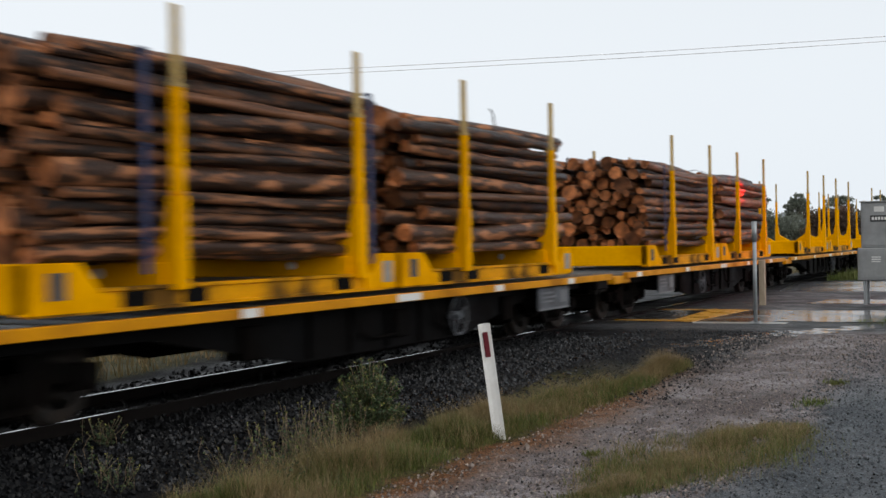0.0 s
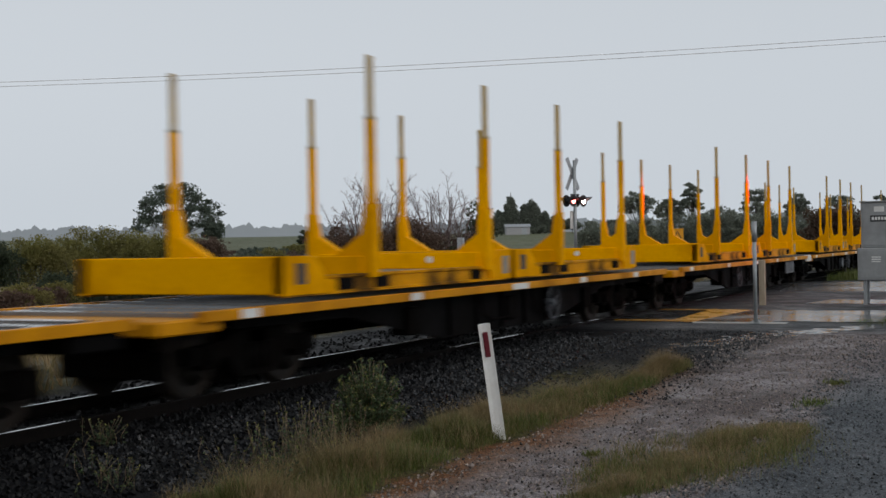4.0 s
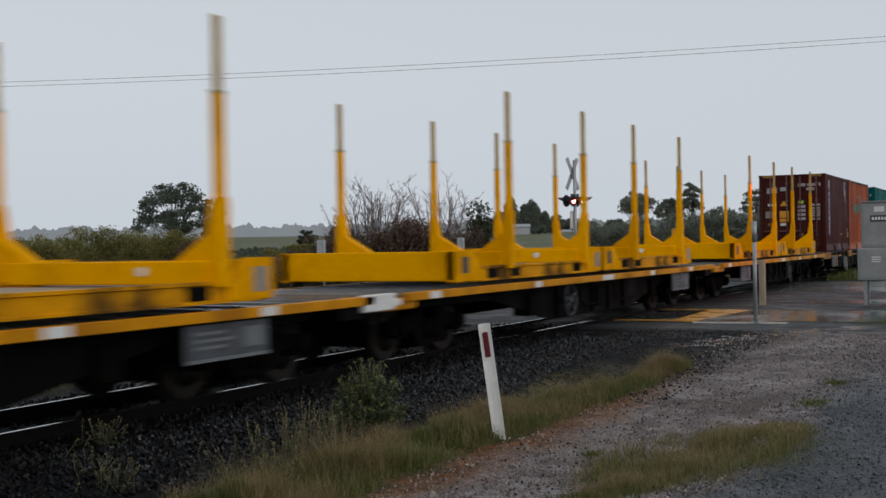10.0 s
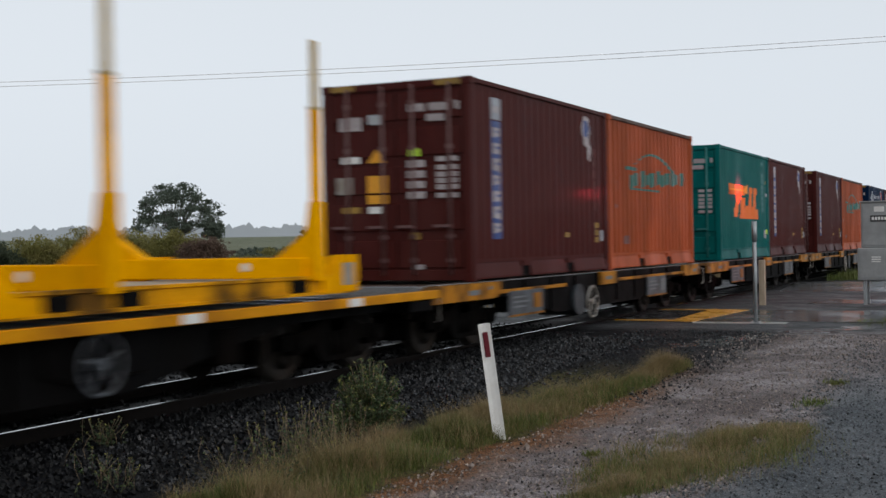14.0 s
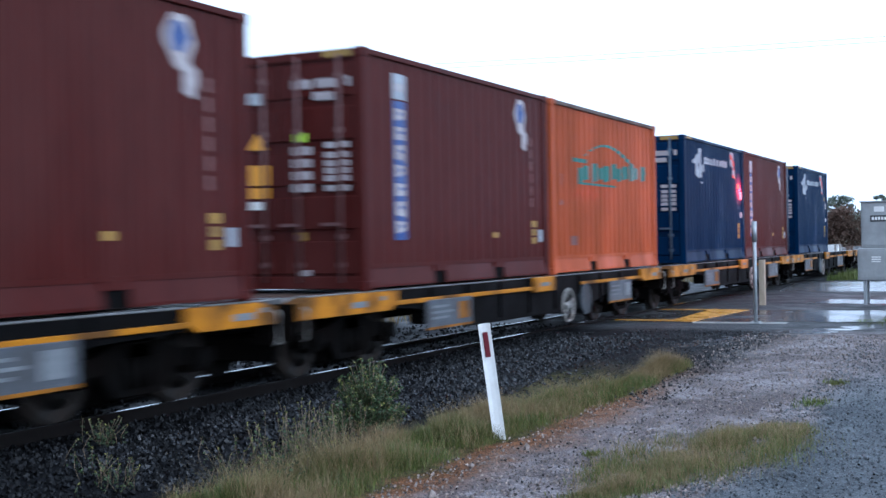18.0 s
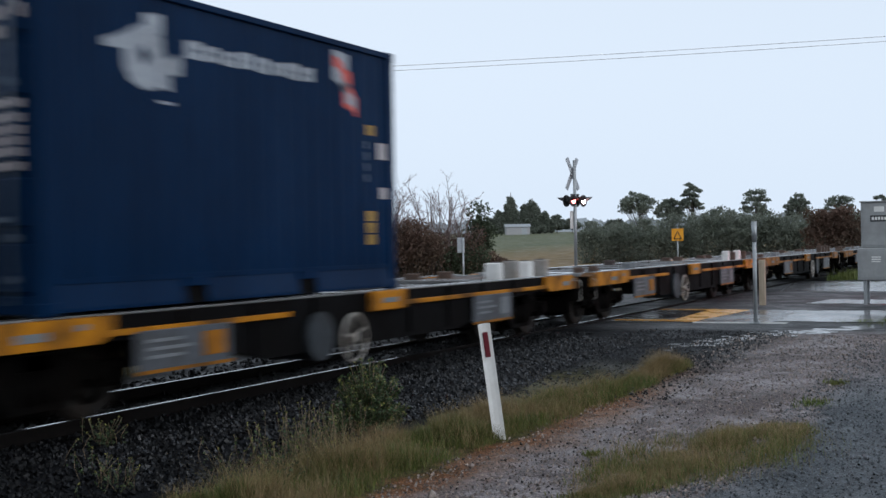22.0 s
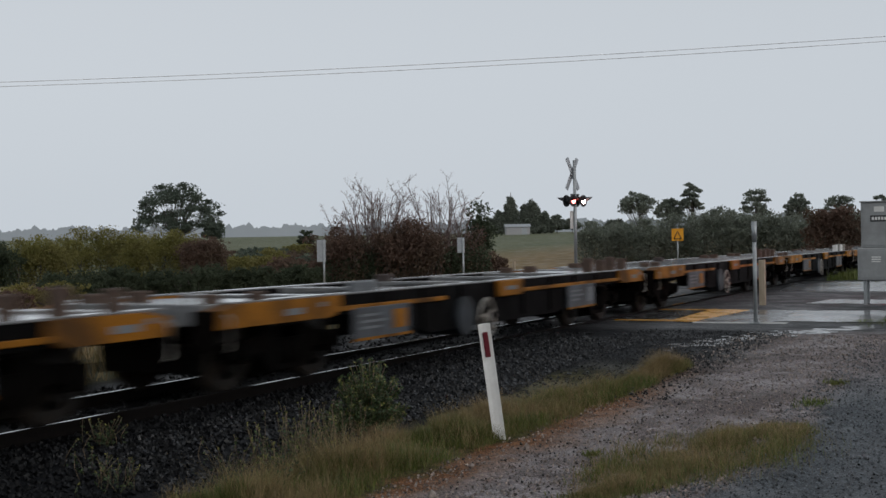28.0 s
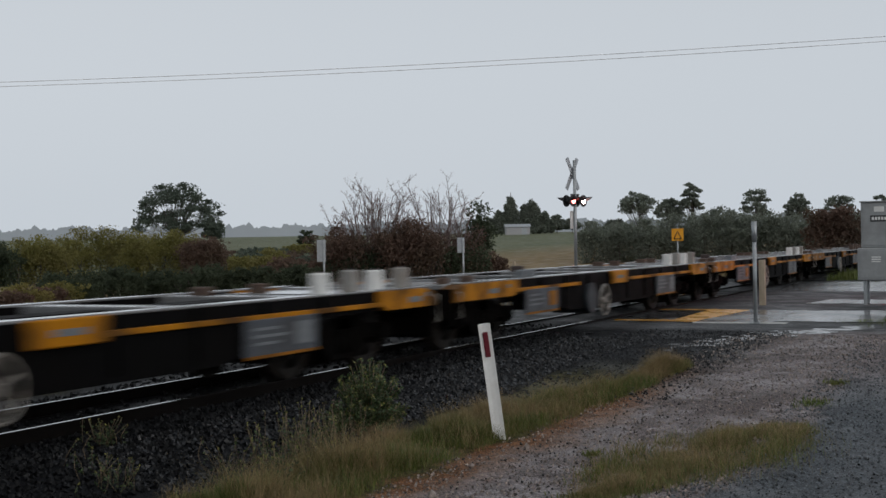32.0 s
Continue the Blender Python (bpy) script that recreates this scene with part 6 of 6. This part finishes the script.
def shrub(name, az, d, w, depth, top, label, leaf, leaf_size, n, seed, category="bush", group="", kind="", bumps=9, lo=None, even=0.1):
    """A dense bush: overlapping rounded mounds of leaves on short stems, wide along the view's width."""
    x, y = at(az, d)
    g = height(x, y)
    nr, rng = np.random.RandomState(seed), random.Random(seed)
    ob = tagged(new(name), label, category, group=group, kind=kind)
    ob.matrix_basis = pose(x, y, g, 0, 0, -az)
    h = top - g
    quads = []
    bm = bmesh.new()
    for i in range(bumps):
        u = (i + 0.5) / bumps * 2 - 1
        hh = h * (1 - even + even * math.sin(3.1 * i + seed)) * math.sqrt(1 - 0.5 * abs(u) ** 3)
        c = (u * w / 2 * 0.86, rng.uniform(-depth, depth) * 0.3, hh * 0.42)
        rad = (w / bumps * rng.uniform(1.0, 1.5), depth * 0.5, hh * 0.55)
        quads.append(leaves(nr, n // bumps, c, rad, leaf_size, 0.55))
        for k in range(7):
            q = (c[0] + rng.uniform(-0.8, 0.8) * rad[0], c[1] - rng.uniform(0.0, 0.6) * rad[1], hh * rng.uniform(0.45, 0.93))
            e = hh * rng.uniform(0.1, 0.19)
            quads.append(leaves(nr, n // bumps // 9, q, (e * 1.5, e, e * 0.8), leaf_size, 0.2))
        for k in range(3):
            sweep(bm, [(c[0] + rng.uniform(-0.2, 0.2), c[1], -0.1), (c[0] + rng.uniform(-0.3, 0.3), c[1], hh * 0.3), (c[0] + rng.uniform(-0.4, 0.4), c[1], hh * 0.6)], 0.015 + 0.005 * h, 4)
    tagged(part("stem_tangle", bm, M["trunk"], ob), kind="stuff")
    o = new("foliage", leaf_mesh("foliage", quads, M[leaf]))
    o.parent = ob
    return ob


# far ridge with its tree line, far behind everything, hazed by its own glow
rng = random.Random(8)
verts, faces, n = [], [], 1400
for i in range(n + 1):
    az = 30 + 62 * i / n
    x, y = at(az, 900)
    e = 0.88 + 0.12 * noise.noise((az * 0.35, 0, 0)) + 0.22 * max(0, noise.noise((az * 1.3, 3, 0))) ** 0.5 + 0.2 * max(0, noise.noise((az * 3.1, 5, 0))) ** 0.45 + 0.09 * max(0, noise.noise((az * 9, 8, 0))) ** 0.5 + 0.03 * noise.noise((az * 24, 7, 0))
    verts += [(x, y, -10), (x, y, 1.5 + 900 * math.tan(radians(e)))]
    if i:
        faces.append((2 * i - 2, 2 * i, 2 * i + 1, 2 * i - 1))
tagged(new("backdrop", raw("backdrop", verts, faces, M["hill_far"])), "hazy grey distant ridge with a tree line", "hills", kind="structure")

gum(52.05, 200, 12.6, 15.6, 4.6, "broad rounded gum tree with an open dark green crown", "leaf_gum", 0.24, 84, 130, 2, "trees", 0.088, 0.68)
gum(53.65, 196, 6.4, 5.4, 3.2, "small dark gum tree beside a larger one", "leaf_gum", 0.24, 22, 130, 3, "trees", 0.17)
tree(57.85, 210, 4.6, 3.2, 1.6, "small round dark shrubby tree in the paddock", "leaf_dark", 0.24, 40, 46, 4, "tree", clump=0.12)
# olive willow bushes and the dark bramble hedge beyond the line
shrub("willow_bush", 48.6, 92, 7.4, 4, 3.25, "dense olive green willow bush", "leaf_olive", 0.1, 9240, 11, group="willow bushes")
shrub("willow_bush", 51.6, 90, 6.5, 4, 3.25, "olive and russet willow bush", "leaf_olive", 0.1, 9240, 12, group="willow bushes")
shrub("willow_bush", 53.2, 86, 3.0, 3, 2.8, "russet autumn bush in a willow row", "leaf_brown", 0.1, 4840, 13, group="willow bushes")
shrub("willow_bush", 46.0, 84, 4.5, 3, 2.6, "dark green bush at the end of a row", "leaf_olive", 0.1, 5720, 14, group="willow bushes")
shrub("willow_bush", 44.0, 82, 4.0, 3, 2.3, "dark green bush beside the willows", "leaf_dark", 0.1, 5280, 15, group="willow bushes")
for i in range(6):
    shrub("bramble_hedge", 47.3 + 2.05 * i, 47 + 0.6 * (i % 3), 2.3, 2.0, 0.85 + 0.12 * (i % 2), "dark green bramble bush in a trackside row", "leaf_dark", 0.065, 4600, 30 + i, "hedge", "bramble hedge")
shrub("scrub", 55.2, 100, 5.0, 6, 1.1, "grey green scrub in the paddock", "leaf_olive", 0.14, 2200, 41, group="scrub")
shrub("scrub", 57.0, 80, 3.6, 5, 0.95, "reddish brown scrub in the paddock", "leaf_brown", 0.13, 2200, 42, group="scrub")
shrub("scrub", 58.4, 66, 2.6, 3, 0.8, "low reddish brown scrub in grass", "leaf_brown", 0.11, 1800, 43, group="scrub")


for i in range(4):
    shrub("scrub", 44.6 + 0.75 * i, 41 + 1.5 * i, 1.6, 1.5, 0.42 + 0.1 * (i % 2), "low russet and tan scrub at the field edge", ("leaf_brown", "leaf_olive")[i % 2], 0.06, 1500, 160 + i, group="scrub", bumps=4)
for i in range(7):
    shrub("scrub", 52.4 + 0.95 * i, 104 + 5 * (i % 3), 3.0, 5, 1.35 + 0.2 * math.sin(i * 1.9), "soft grey green scrub across the paddock", ("leaf_gum", "leaf_olive", "leaf_brown")[i % 3], 0.12, 1500, 170 + i, group="scrub", bumps=5)
for i in range(8):
    shrub("scrub", 44.5 + 1.9 * i, 150 + 9 * (i % 3), 6.0, 5, 1.5 + 0.5 * math.sin(i * 2.1), "grey green scrub across the far paddock", ("leaf_gum", "leaf_olive", "leaf_brown")[i % 3], 0.22, 1300, 140 + i, group="scrub")


def thicket(az, d, w, h_leaf, h_twig, seed, label, per=3200, limbs=14, skew=0.0):
    """Dark leaves below and a fan of fine bare limbs and twigs above."""
    x, y = at(az, d)
    g = height(x, y)
    rng, nr = random.Random(seed), np.random.RandomState(seed)
    ob = tagged(new("bare_tree"), label, "tree", group="bare autumn trees")
    ob.matrix_basis = pose(x, y, g, 0, 0, -az)
    H = (h_twig - g) * 0.9
    bm = bmesh.new()
    ends = []

    def branch(p, d, length, r, order):
        """A slightly bowed limb that sends out thinner ones along its outer part."""
        steps = 4
        side = Vector((rng.gauss(0, 1), rng.gauss(0, 0.6), rng.gauss(0, 0.5))) * 0.045
        line = [p]
        for k in range(steps):
            d = (d + side + Vector((0, 0, 0.02))).normalized()
            line.append(line[-1] + d * (length / steps))
        for k in range(steps):
            tube(bm, line[k], line[k + 1], r * (1 - 0.6 * k / steps), r * (1 - 0.6 * (k + 1) / steps), seg=4, cap=False)
        if order == 0:
            ends.append(line[-1])
            return
        n = rng.choice((4, 5, 6)) if order == 2 else rng.choice((2, 3, 4))
        for k in range(n):
            t = 0.28 + 0.72 * (k + rng.random()) / n
            q = line[min(int(t * steps), steps - 1)].lerp(line[min(int(t * steps) + 1, steps)], t * steps % 1)
            out = Vector((rng.gauss(0, 1), rng.gauss(0, 1), rng.gauss(0.1, 0.6))).normalized()
            branch(q, (d + out * rng.uniform(0.55, 1.05)).normalized(), length * rng.uniform(0.22, 0.4) * (1.15 - 0.3 * t), max(r * 0.42, 0.0058), order - 1)
        ends.append(line[-1])
    for k in range(limbs):
        a = -1.75 + 3.5 * (k + rng.uniform(0.1, 0.9)) / limbs
        fill = rng.uniform(0.55, 0.9) if k % 3 else 0.92
        goal = Vector((skew * 0.5 + w * 0.5 * math.sin(a) * fill, rng.gauss(0, 0.28), H * (0.6 + 0.4 * math.cos(a) * fill)))
        foot = Vector((skew + 0.25 * goal.x + rng.uniform(-0.1, 0.1), rng.uniform(-0.1, 0.1), -0.1))
        branch(foot, (goal - foot).normalized(), (goal - foot).length * 0.9, rng.uniform(0.02, 0.036), 3)
    tagged(part("branch_tangle", bm, M["twig"], ob), "fine bare red-brown branches", kind="stuff")
    o = tagged(new("last_leaves", leaf_mesh("last_leaves", [leaves(nr, 2, t, (0.07, 0.07, 0.07), 0.022) for t in ends], M["leaf_pink"])), "sparse pinkish leaves at the twig ends", kind="stuff")
    o.parent = ob
    hb = h_leaf - g
    quads = []
    for i in range(12):
        u = (i + 0.5) / 6 - 1
        c = (u * w * 0.46, rng.uniform(-0.6, 0.6), hb * rng.uniform(0.4, 0.66))
        quads.append(leaves(nr, per // 12, c, (w * 0.12, 0.9, hb * 0.36), 0.07, 0.35))
    o = new("foliage", leaf_mesh("foliage", quads, M["leaf_brown"]))
    o.parent = ob
    quads = [leaves(nr, per // 8, ((i / 3.5 - 1) * w * 0.46, -0.6, hb * 0.3), (w * 0.12, 0.8, hb * 0.34), 0.08, 0.4) for i in range(8)]
    o = new("undergrowth", leaf_mesh("undergrowth", quads, M["leaf_dark"]))
    o.parent = ob


thicket(60.85, 50, 3.35, 2.5, 4.75, 51, "half-bare autumn tree with red-brown twigs over dark bushes", 4600, 52, 0.1)
thicket(64.2, 50.5, 3.3, 2.35, 4.65, 52, "half-bare autumn tree with pale twigs over russet bushes", 4600, 36, -0.2)
shrub("bush", 62.6, 49, 2.6, 2, 2.75, "russet brown bush between bare trees", "leaf_brown", 0.08, 4200, 53, group="trackside bushes")
shrub("bush", 65.82, 52, 0.4, 0.6, 3.4, "dark columnar bush beside the bare trees", "leaf_dark", 0.09, 2600, 54, group="trackside bushes", bumps=3)
shrub("bush", 59.3, 49.5, 1.7, 1.6, 2.75, "dense russet bush at the edge of the thicket", "leaf_brown", 0.07, 3200, 56, group="trackside bushes", bumps=3)
shrub("bush", 66.5, 51, 1.0, 1.4, 1.2, "low russet bush at the end of the thicket", "leaf_brown", 0.08, 1200, 55, group="trackside bushes", bumps=3)
# conifers and a shed across the paddock
for az, top, w, sd in ((67.3, 16.4, 7.2, 61), (67.95, 13.6, 6.4, 62), (68.3, 14.7, 8.0, 63), (66.75, 11.4, 6.0, 64), (68.85, 11.0, 5.5, 65)):
    # the paled belt leaf colour stands in for haze here too
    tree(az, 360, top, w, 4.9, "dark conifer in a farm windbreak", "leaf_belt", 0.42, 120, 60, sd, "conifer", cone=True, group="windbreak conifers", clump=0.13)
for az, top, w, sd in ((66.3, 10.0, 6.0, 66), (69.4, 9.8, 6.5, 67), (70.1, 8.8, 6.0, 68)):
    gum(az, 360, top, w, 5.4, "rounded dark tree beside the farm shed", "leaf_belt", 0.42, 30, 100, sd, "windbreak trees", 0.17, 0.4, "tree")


def farm_shed(x, y, turn):
    ob = tagged(new("farm_shed"), "small pale iron farm shed across the paddock", "shed")
    g = height(x, y)
    bm = bmesh.new()
    box(bm, -1.6, 1.6, -1.2, 1.2, 0, 1.35, 0, 0.02)
    part("wall", bm, M["shed"], ob)
    bm = bmesh.new()
    prism(bm, [(-1.35, 1.35), (1.35, 1.35), (0, 1.85)], "x", -1.75, 1.75)
    part("roof", bm, M["sign_back"], ob)
    bm = bmesh.new()
    box(bm, 0.5, 1.2, -1.215, -1.19, 0.05, 1.1)
    part("door", bm, M["sign_back"], ob)
    ob.matrix_basis = pose(x, y, g - 0.05, 0, 0, turn) @ Matrix.Diagonal((2.0, 2.0, 1.6, 1))


farm_shed(*at(67.58, 340), -62)
# tree belt beyond the crossing, its haze put into the leaf colour
BELT = ((70.95, 122, 3.7, 2.4, 0.9), (72.0, 124, 4.2, 3.4, 1.2), (73.1, 122, 6.5, 4.6, 4.3), (74.55, 124, 5.9, 3.4, 3.9), (75.5, 122, 7.3, 2.5, 4.4), (76.7, 126, 5.1, 5.0, 2.0),
        (78.35, 122, 6.75, 3.5, 3.2), (80.1, 122, 5.85, 3.0, 3.3), (81.9, 124, 5.85, 4.0, 3.0), (83.6, 122, 5.5, 2.6, 2.4), (85.0, 120, 5.2, 4.6, 1.4))
for i, (az, dd, tp, cw, lo) in enumerate(BELT):
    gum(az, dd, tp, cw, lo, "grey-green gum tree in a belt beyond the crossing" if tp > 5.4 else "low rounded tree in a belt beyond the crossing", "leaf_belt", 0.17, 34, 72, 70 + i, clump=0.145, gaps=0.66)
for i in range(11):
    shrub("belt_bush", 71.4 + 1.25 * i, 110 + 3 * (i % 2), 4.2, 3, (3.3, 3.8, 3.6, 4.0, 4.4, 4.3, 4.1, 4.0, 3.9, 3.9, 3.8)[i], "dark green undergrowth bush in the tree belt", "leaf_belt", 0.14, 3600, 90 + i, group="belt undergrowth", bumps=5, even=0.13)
shrub("autumn_bush", 81.7, 98, 4.0, 3, 4.3, "red-brown autumn tree beyond the crossing", "leaf_brown", 0.15, 4600, 120, category="tree", bumps=4)

# grass blades


def blades(name, count, area, tall, material, label, seed, width=0.006):
    """Single bent blades of grass that stand on the ground."""
    r = np.random.RandomState(seed)
    vs, fs = [], []
    for _ in range(count):
        x, y, k = area(r)
        h = tall[0] + (tall[1] - tall[0]) * r.rand() ** 1.4
        h *= k
        a, lean = r.rand() * 6.28, h * r.uniform(0.2, 1.1)
        w = width * r.uniform(0.6, 1.4)
        dx, dy = math.cos(a), math.sin(a)
        z = height(x, y) - 0.01
        o = len(vs)
        vs += [(x - dy * w, y + dx * w, z), (x + dy * w, y - dx * w, z),
               (x + dx * lean * 0.35 + dy * w * 0.7, y + dy * lean * 0.35 - dx * w * 0.7, z + h * 0.6), (x + dx * lean * 0.35 - dy * w * 0.7, y + dy * lean * 0.35 + dx * w * 0.7, z + h * 0.6),
               (x + dx * lean, y + dy * lean, z + h)]
        fs += [(o, o + 1, o + 2, o + 3), (o + 3, o + 2, o + 4)]
    return tagged(new(name, raw(name, vs, fs, M[material])), label, "grass", kind="stuff")


def verge(r):
    """The verge strip between ballast and gravel track, mounded in soft tufts and tapering towards the crossing."""
    while True:
        x = 6.9 + 9.2 * r.rand() ** 1.1
        hi = np.interp(x, (6.9, 8.5, 10.8, 13.2, 15.9), (-2.9, -3.0, -3.05, -3.5, -4.0))
        lo = np.interp(x, (6.9, 8.5, 10.0, 13.2, 15.9), (-4.05, -3.95, -4.0, -4.2, -4.3))
        y = lo + (hi - lo) * r.rand() + 0.11 * r.randn()
        u = (y - lo) / (hi - lo)
        tuftiness = noise.noise((x * 1.5, y * 2.6, 2)) * 0.75 + noise.noise((x * 4.5, y * 5.5, 7)) * 0.3 + 0.5
        skirt = min(1.0, max(0.0, 0.35 + 2.4 * min(u, 1 - u)))
        if r.rand() < (0.12 + 1.0 * max(0.0, tuftiness)) * skirt:
            break
    return x, y, (0.25 + 0.95 * max(0.05, tuftiness)) * skirt * (1.12 - 0.055 * (x - 6.9))


def dry_verge(r):
    """Seed heads stand in drifts, thickest along the ballast side."""
    while True:
        x, y, k = verge(r)
        if r.rand() < 0.12 + 1.5 * max(0.0, noise.noise((x * 0.9, y * 1.6, 11)) + 0.25 * (y + 3.6)):
            return x, y, k


def tuft(r):
    while True:
        t = r.rand()
        x = 8.2 + 4.0 * t
        y = -5.6 - 0.16 * (x - 8.3) + 0.22 * r.randn() * (0.35 + math.sin(3.14 * t))
        thick = noise.noise((x * 1.8, y * 3.5, 4)) * 0.8 + 0.5
        if r.rand() < 0.1 + thick:
            break
    return x + 0.05 * r.randn(), y, (0.3 + 0.7 * max(0.0, thick)) * (0.45 + 0.6 * math.sin(3.14 * t)) * r.uniform(0.5, 1)


def far_verge(r):
    return 9 + 60 * r.rand() ** 1.6, 2.9 + 5.0 * r.rand(), 0.8 + 0.5 * r.rand()


blades("green_grass", 44000, verge, (0.05, 0.27), "grass", "wet green grass on the verge beside the ballast", 5, 0.0028)
blades("dry_grass", 36000, dry_verge, (0.1, 0.44), "grass_dry", "pale dry seed-head grass among the green", 6, 0.0013)
blades("green_tuft", 24000, tuft, (0.04, 0.2), "grass", "low green grass between the wheel tracks", 7, 0.0024)
blades("dry_tuft", 21000, tuft, (0.08, 0.32), "grass_dry", "dry grass tufts between the wheel tracks", 8, 0.0011)
blades("far_grass", 9000, far_verge, (0.1, 0.4), "grass_dry", "dry grass on the far side of the rails", 9, 0.012)
blades("crossing_grass", 6000, lambda r: (46 + 26 * r.rand(), -1.3 - 1.9 * r.rand(), 0.6 + 0.6 * r.rand()), (0.1, 0.4), "grass", "olive grass beside the rails beyond the road", 10, 0.012)
for i, (x, y, s) in enumerate(((13.5, -6.22, 0.22), (14.95, -6.25, 0.16), (23.9, -5.75, 0.75), (9.9, -5.0, 0.08), (8.0, -5.55, 0.3))):
    blades("grass_patch", int(900 * s + 120), lambda r: (x + s * r.randn() * 0.6, y + s * r.randn() * 0.4, 0.8), (0.02, 0.075), "grass", "small low green grass patch in the gravel", 200 + i)


def weed(x, y, h, w, n, seed, label, tip="weed_tip"):
    """A bushy weed: thin forked stems with many narrow leaves and olive tips."""
    rng, nr = random.Random(seed), np.random.RandomState(seed)
    ob = tagged(new("weed"), label, "weed", group="trackside weeds")
    ob.location = (x, y, height(x, y))
    bm = bmesh.new()
    lv, tp = [], []
    for i in range(n):
        a, rr = rng.random() * 6.28, w * 0.5 * math.sqrt(rng.random())
        t = Vector((rr * math.cos(a), rr * math.sin(a), h * rng.uniform(0.55, 1.0) * (1 - 0.35 * (rr / (w * 0.5)) ** 2)))
        m = Vector((t.x * 0.45, t.y * 0.45, t.z * 0.55))
        sweep(bm, [(0.02 * math.cos(a), 0.02 * math.sin(a), -0.03), m, t], 0.003, 4)
        for k in range(7):
            c = m.lerp(t, k / 6)
            lv.append(leaves(nr, 5, c, (0.035, 0.035, 0.03), 0.02, 0.2))
        tp.append(leaves(nr, 4, t, (0.018, 0.018, 0.02), 0.014, 0.1))
    tagged(part("stem_tangle", bm, M["stem"], ob), kind="stuff")
    for nm, q, mm in (("foliage", lv, "weed"), ("flower_spray", tp, tip)):
        o = tagged(new(nm, leaf_mesh(nm, q, M[mm])), kind="stuff")
        o.parent = ob


def stalks(x, y, n, h, spread, seed, label):
    """Thin upright weed stalks with a few narrow leaves and pale tips."""
    rng, nr = random.Random(seed), np.random.RandomState(seed)
    ob = tagged(new("weed"), label, "weed", group="trackside weeds")
    ob.location = (x, y, height(x, y))
    bm = bmesh.new()
    lv, tp = [], []
    for i in range(n):
        px, py = rng.gauss(0, spread * 0.4), rng.gauss(0, spread * 0.4)
        z0 = height(x + px, y + py) - height(x, y)
        t = Vector((px + rng.gauss(0, 0.07), py + rng.gauss(0, 0.07), z0 + h * rng.uniform(0.4, 1.0)))
        b0 = Vector((px, py, z0 - 0.02))
        m = b0.lerp(t, 0.55) + Vector((rng.gauss(0, 0.015), rng.gauss(0, 0.015), 0))
        sweep(bm, [b0, m, t], 0.0022, 4)
        for k in range(5):
            lv.append(leaves(nr, 2, b0.lerp(t, 0.25 + 0.16 * k), (0.025, 0.025, 0.02), 0.016, 0.2))
        tp.append(leaves(nr, 3, t, (0.012, 0.012, 0.016), 0.01, 0.1))
    tagged(part("stem_tangle", bm, M["stem"], ob), kind="stuff")
    for nm, q, mm in (("foliage", lv, "weed"), ("flower_spray", tp, "weed_tip")):
        o = tagged(new(nm, leaf_mesh(nm, q, M[mm])), kind="stuff")
        o.parent = ob


weed(10.12, -2.74, 0.8, 0.6, 150, 1, "bushy grey-green weed with olive tips beside the ballast")
weed(10.05, -2.78, 0.45, 0.75, 90, 21, "dense lower growth of a grey-green weed")
weed(9.75, -2.62, 0.42, 0.3, 22, 25, "small weed with pinkish flower tips", "leaf_pink")
stalks(8.95, -2.95, 60, 0.5, 0.45, 2, "tall thin weed stalks at the ballast edge")
stalks(8.5, -2.85, 46, 0.42, 0.5, 3, "thin straggly weeds with dry stems")
stalks(8.1, -3.05, 40, 0.3, 0.5, 4, "thin straggly weeds with dry stems")
stalks(7.75, -3.2, 40, 0.28, 0.45, 8, "brown-stemmed weeds at the grass edge")
stalks(7.15, -2.25, 18, 0.26, 0.35, 5, "sparse weed stalks growing out of the ballast")
stalks(7.3, -1.9, 12, 0.22, 0.25, 6, "sparse weed stalks growing out of the ballast")
stalks(8.15, -1.3, 26, 0.26, 0.18, 7, "small pale weed beside the rail")
stalks(9.4, -2.6, 30, 0.32, 0.4, 9, "thin weeds between grass and ballast")


def motions():
    """The train draws past at the speed it has in each half second; every wagon and load keeps its place in it, and the wheels roll."""
    for ob, x in ROLLING:
        z = ob.location.z
        walk(ob, [(0.5 * i, pose(x - run, 0, z)) for i, run in enumerate(RUN)])
    times = [i / FPS for i in range(32 * FPS + 1)]
    turned = np.degrees(np.interp(times, [0.5 * i for i in range(len(RUN))], RUN) / WHEEL_R)
    rolled = {}
    for w in [o for o in scene.objects if o.name.split(".")[0] == "wheelset"]:
        side = round(w.location.x, 2)
        if side not in rolled:
            walk(w, [(t, pose(side, 0, WHEEL_R, 0, -a, 0)) for t, a in zip(times, turned)])
            rolled[side] = w.animation_data
        else:
            w.rotation_mode = "QUATERNION"
            w.animation_data_create()
            w.animation_data.action, w.animation_data.action_slot = rolled[side].action, rolled[side].action_slot


motions()
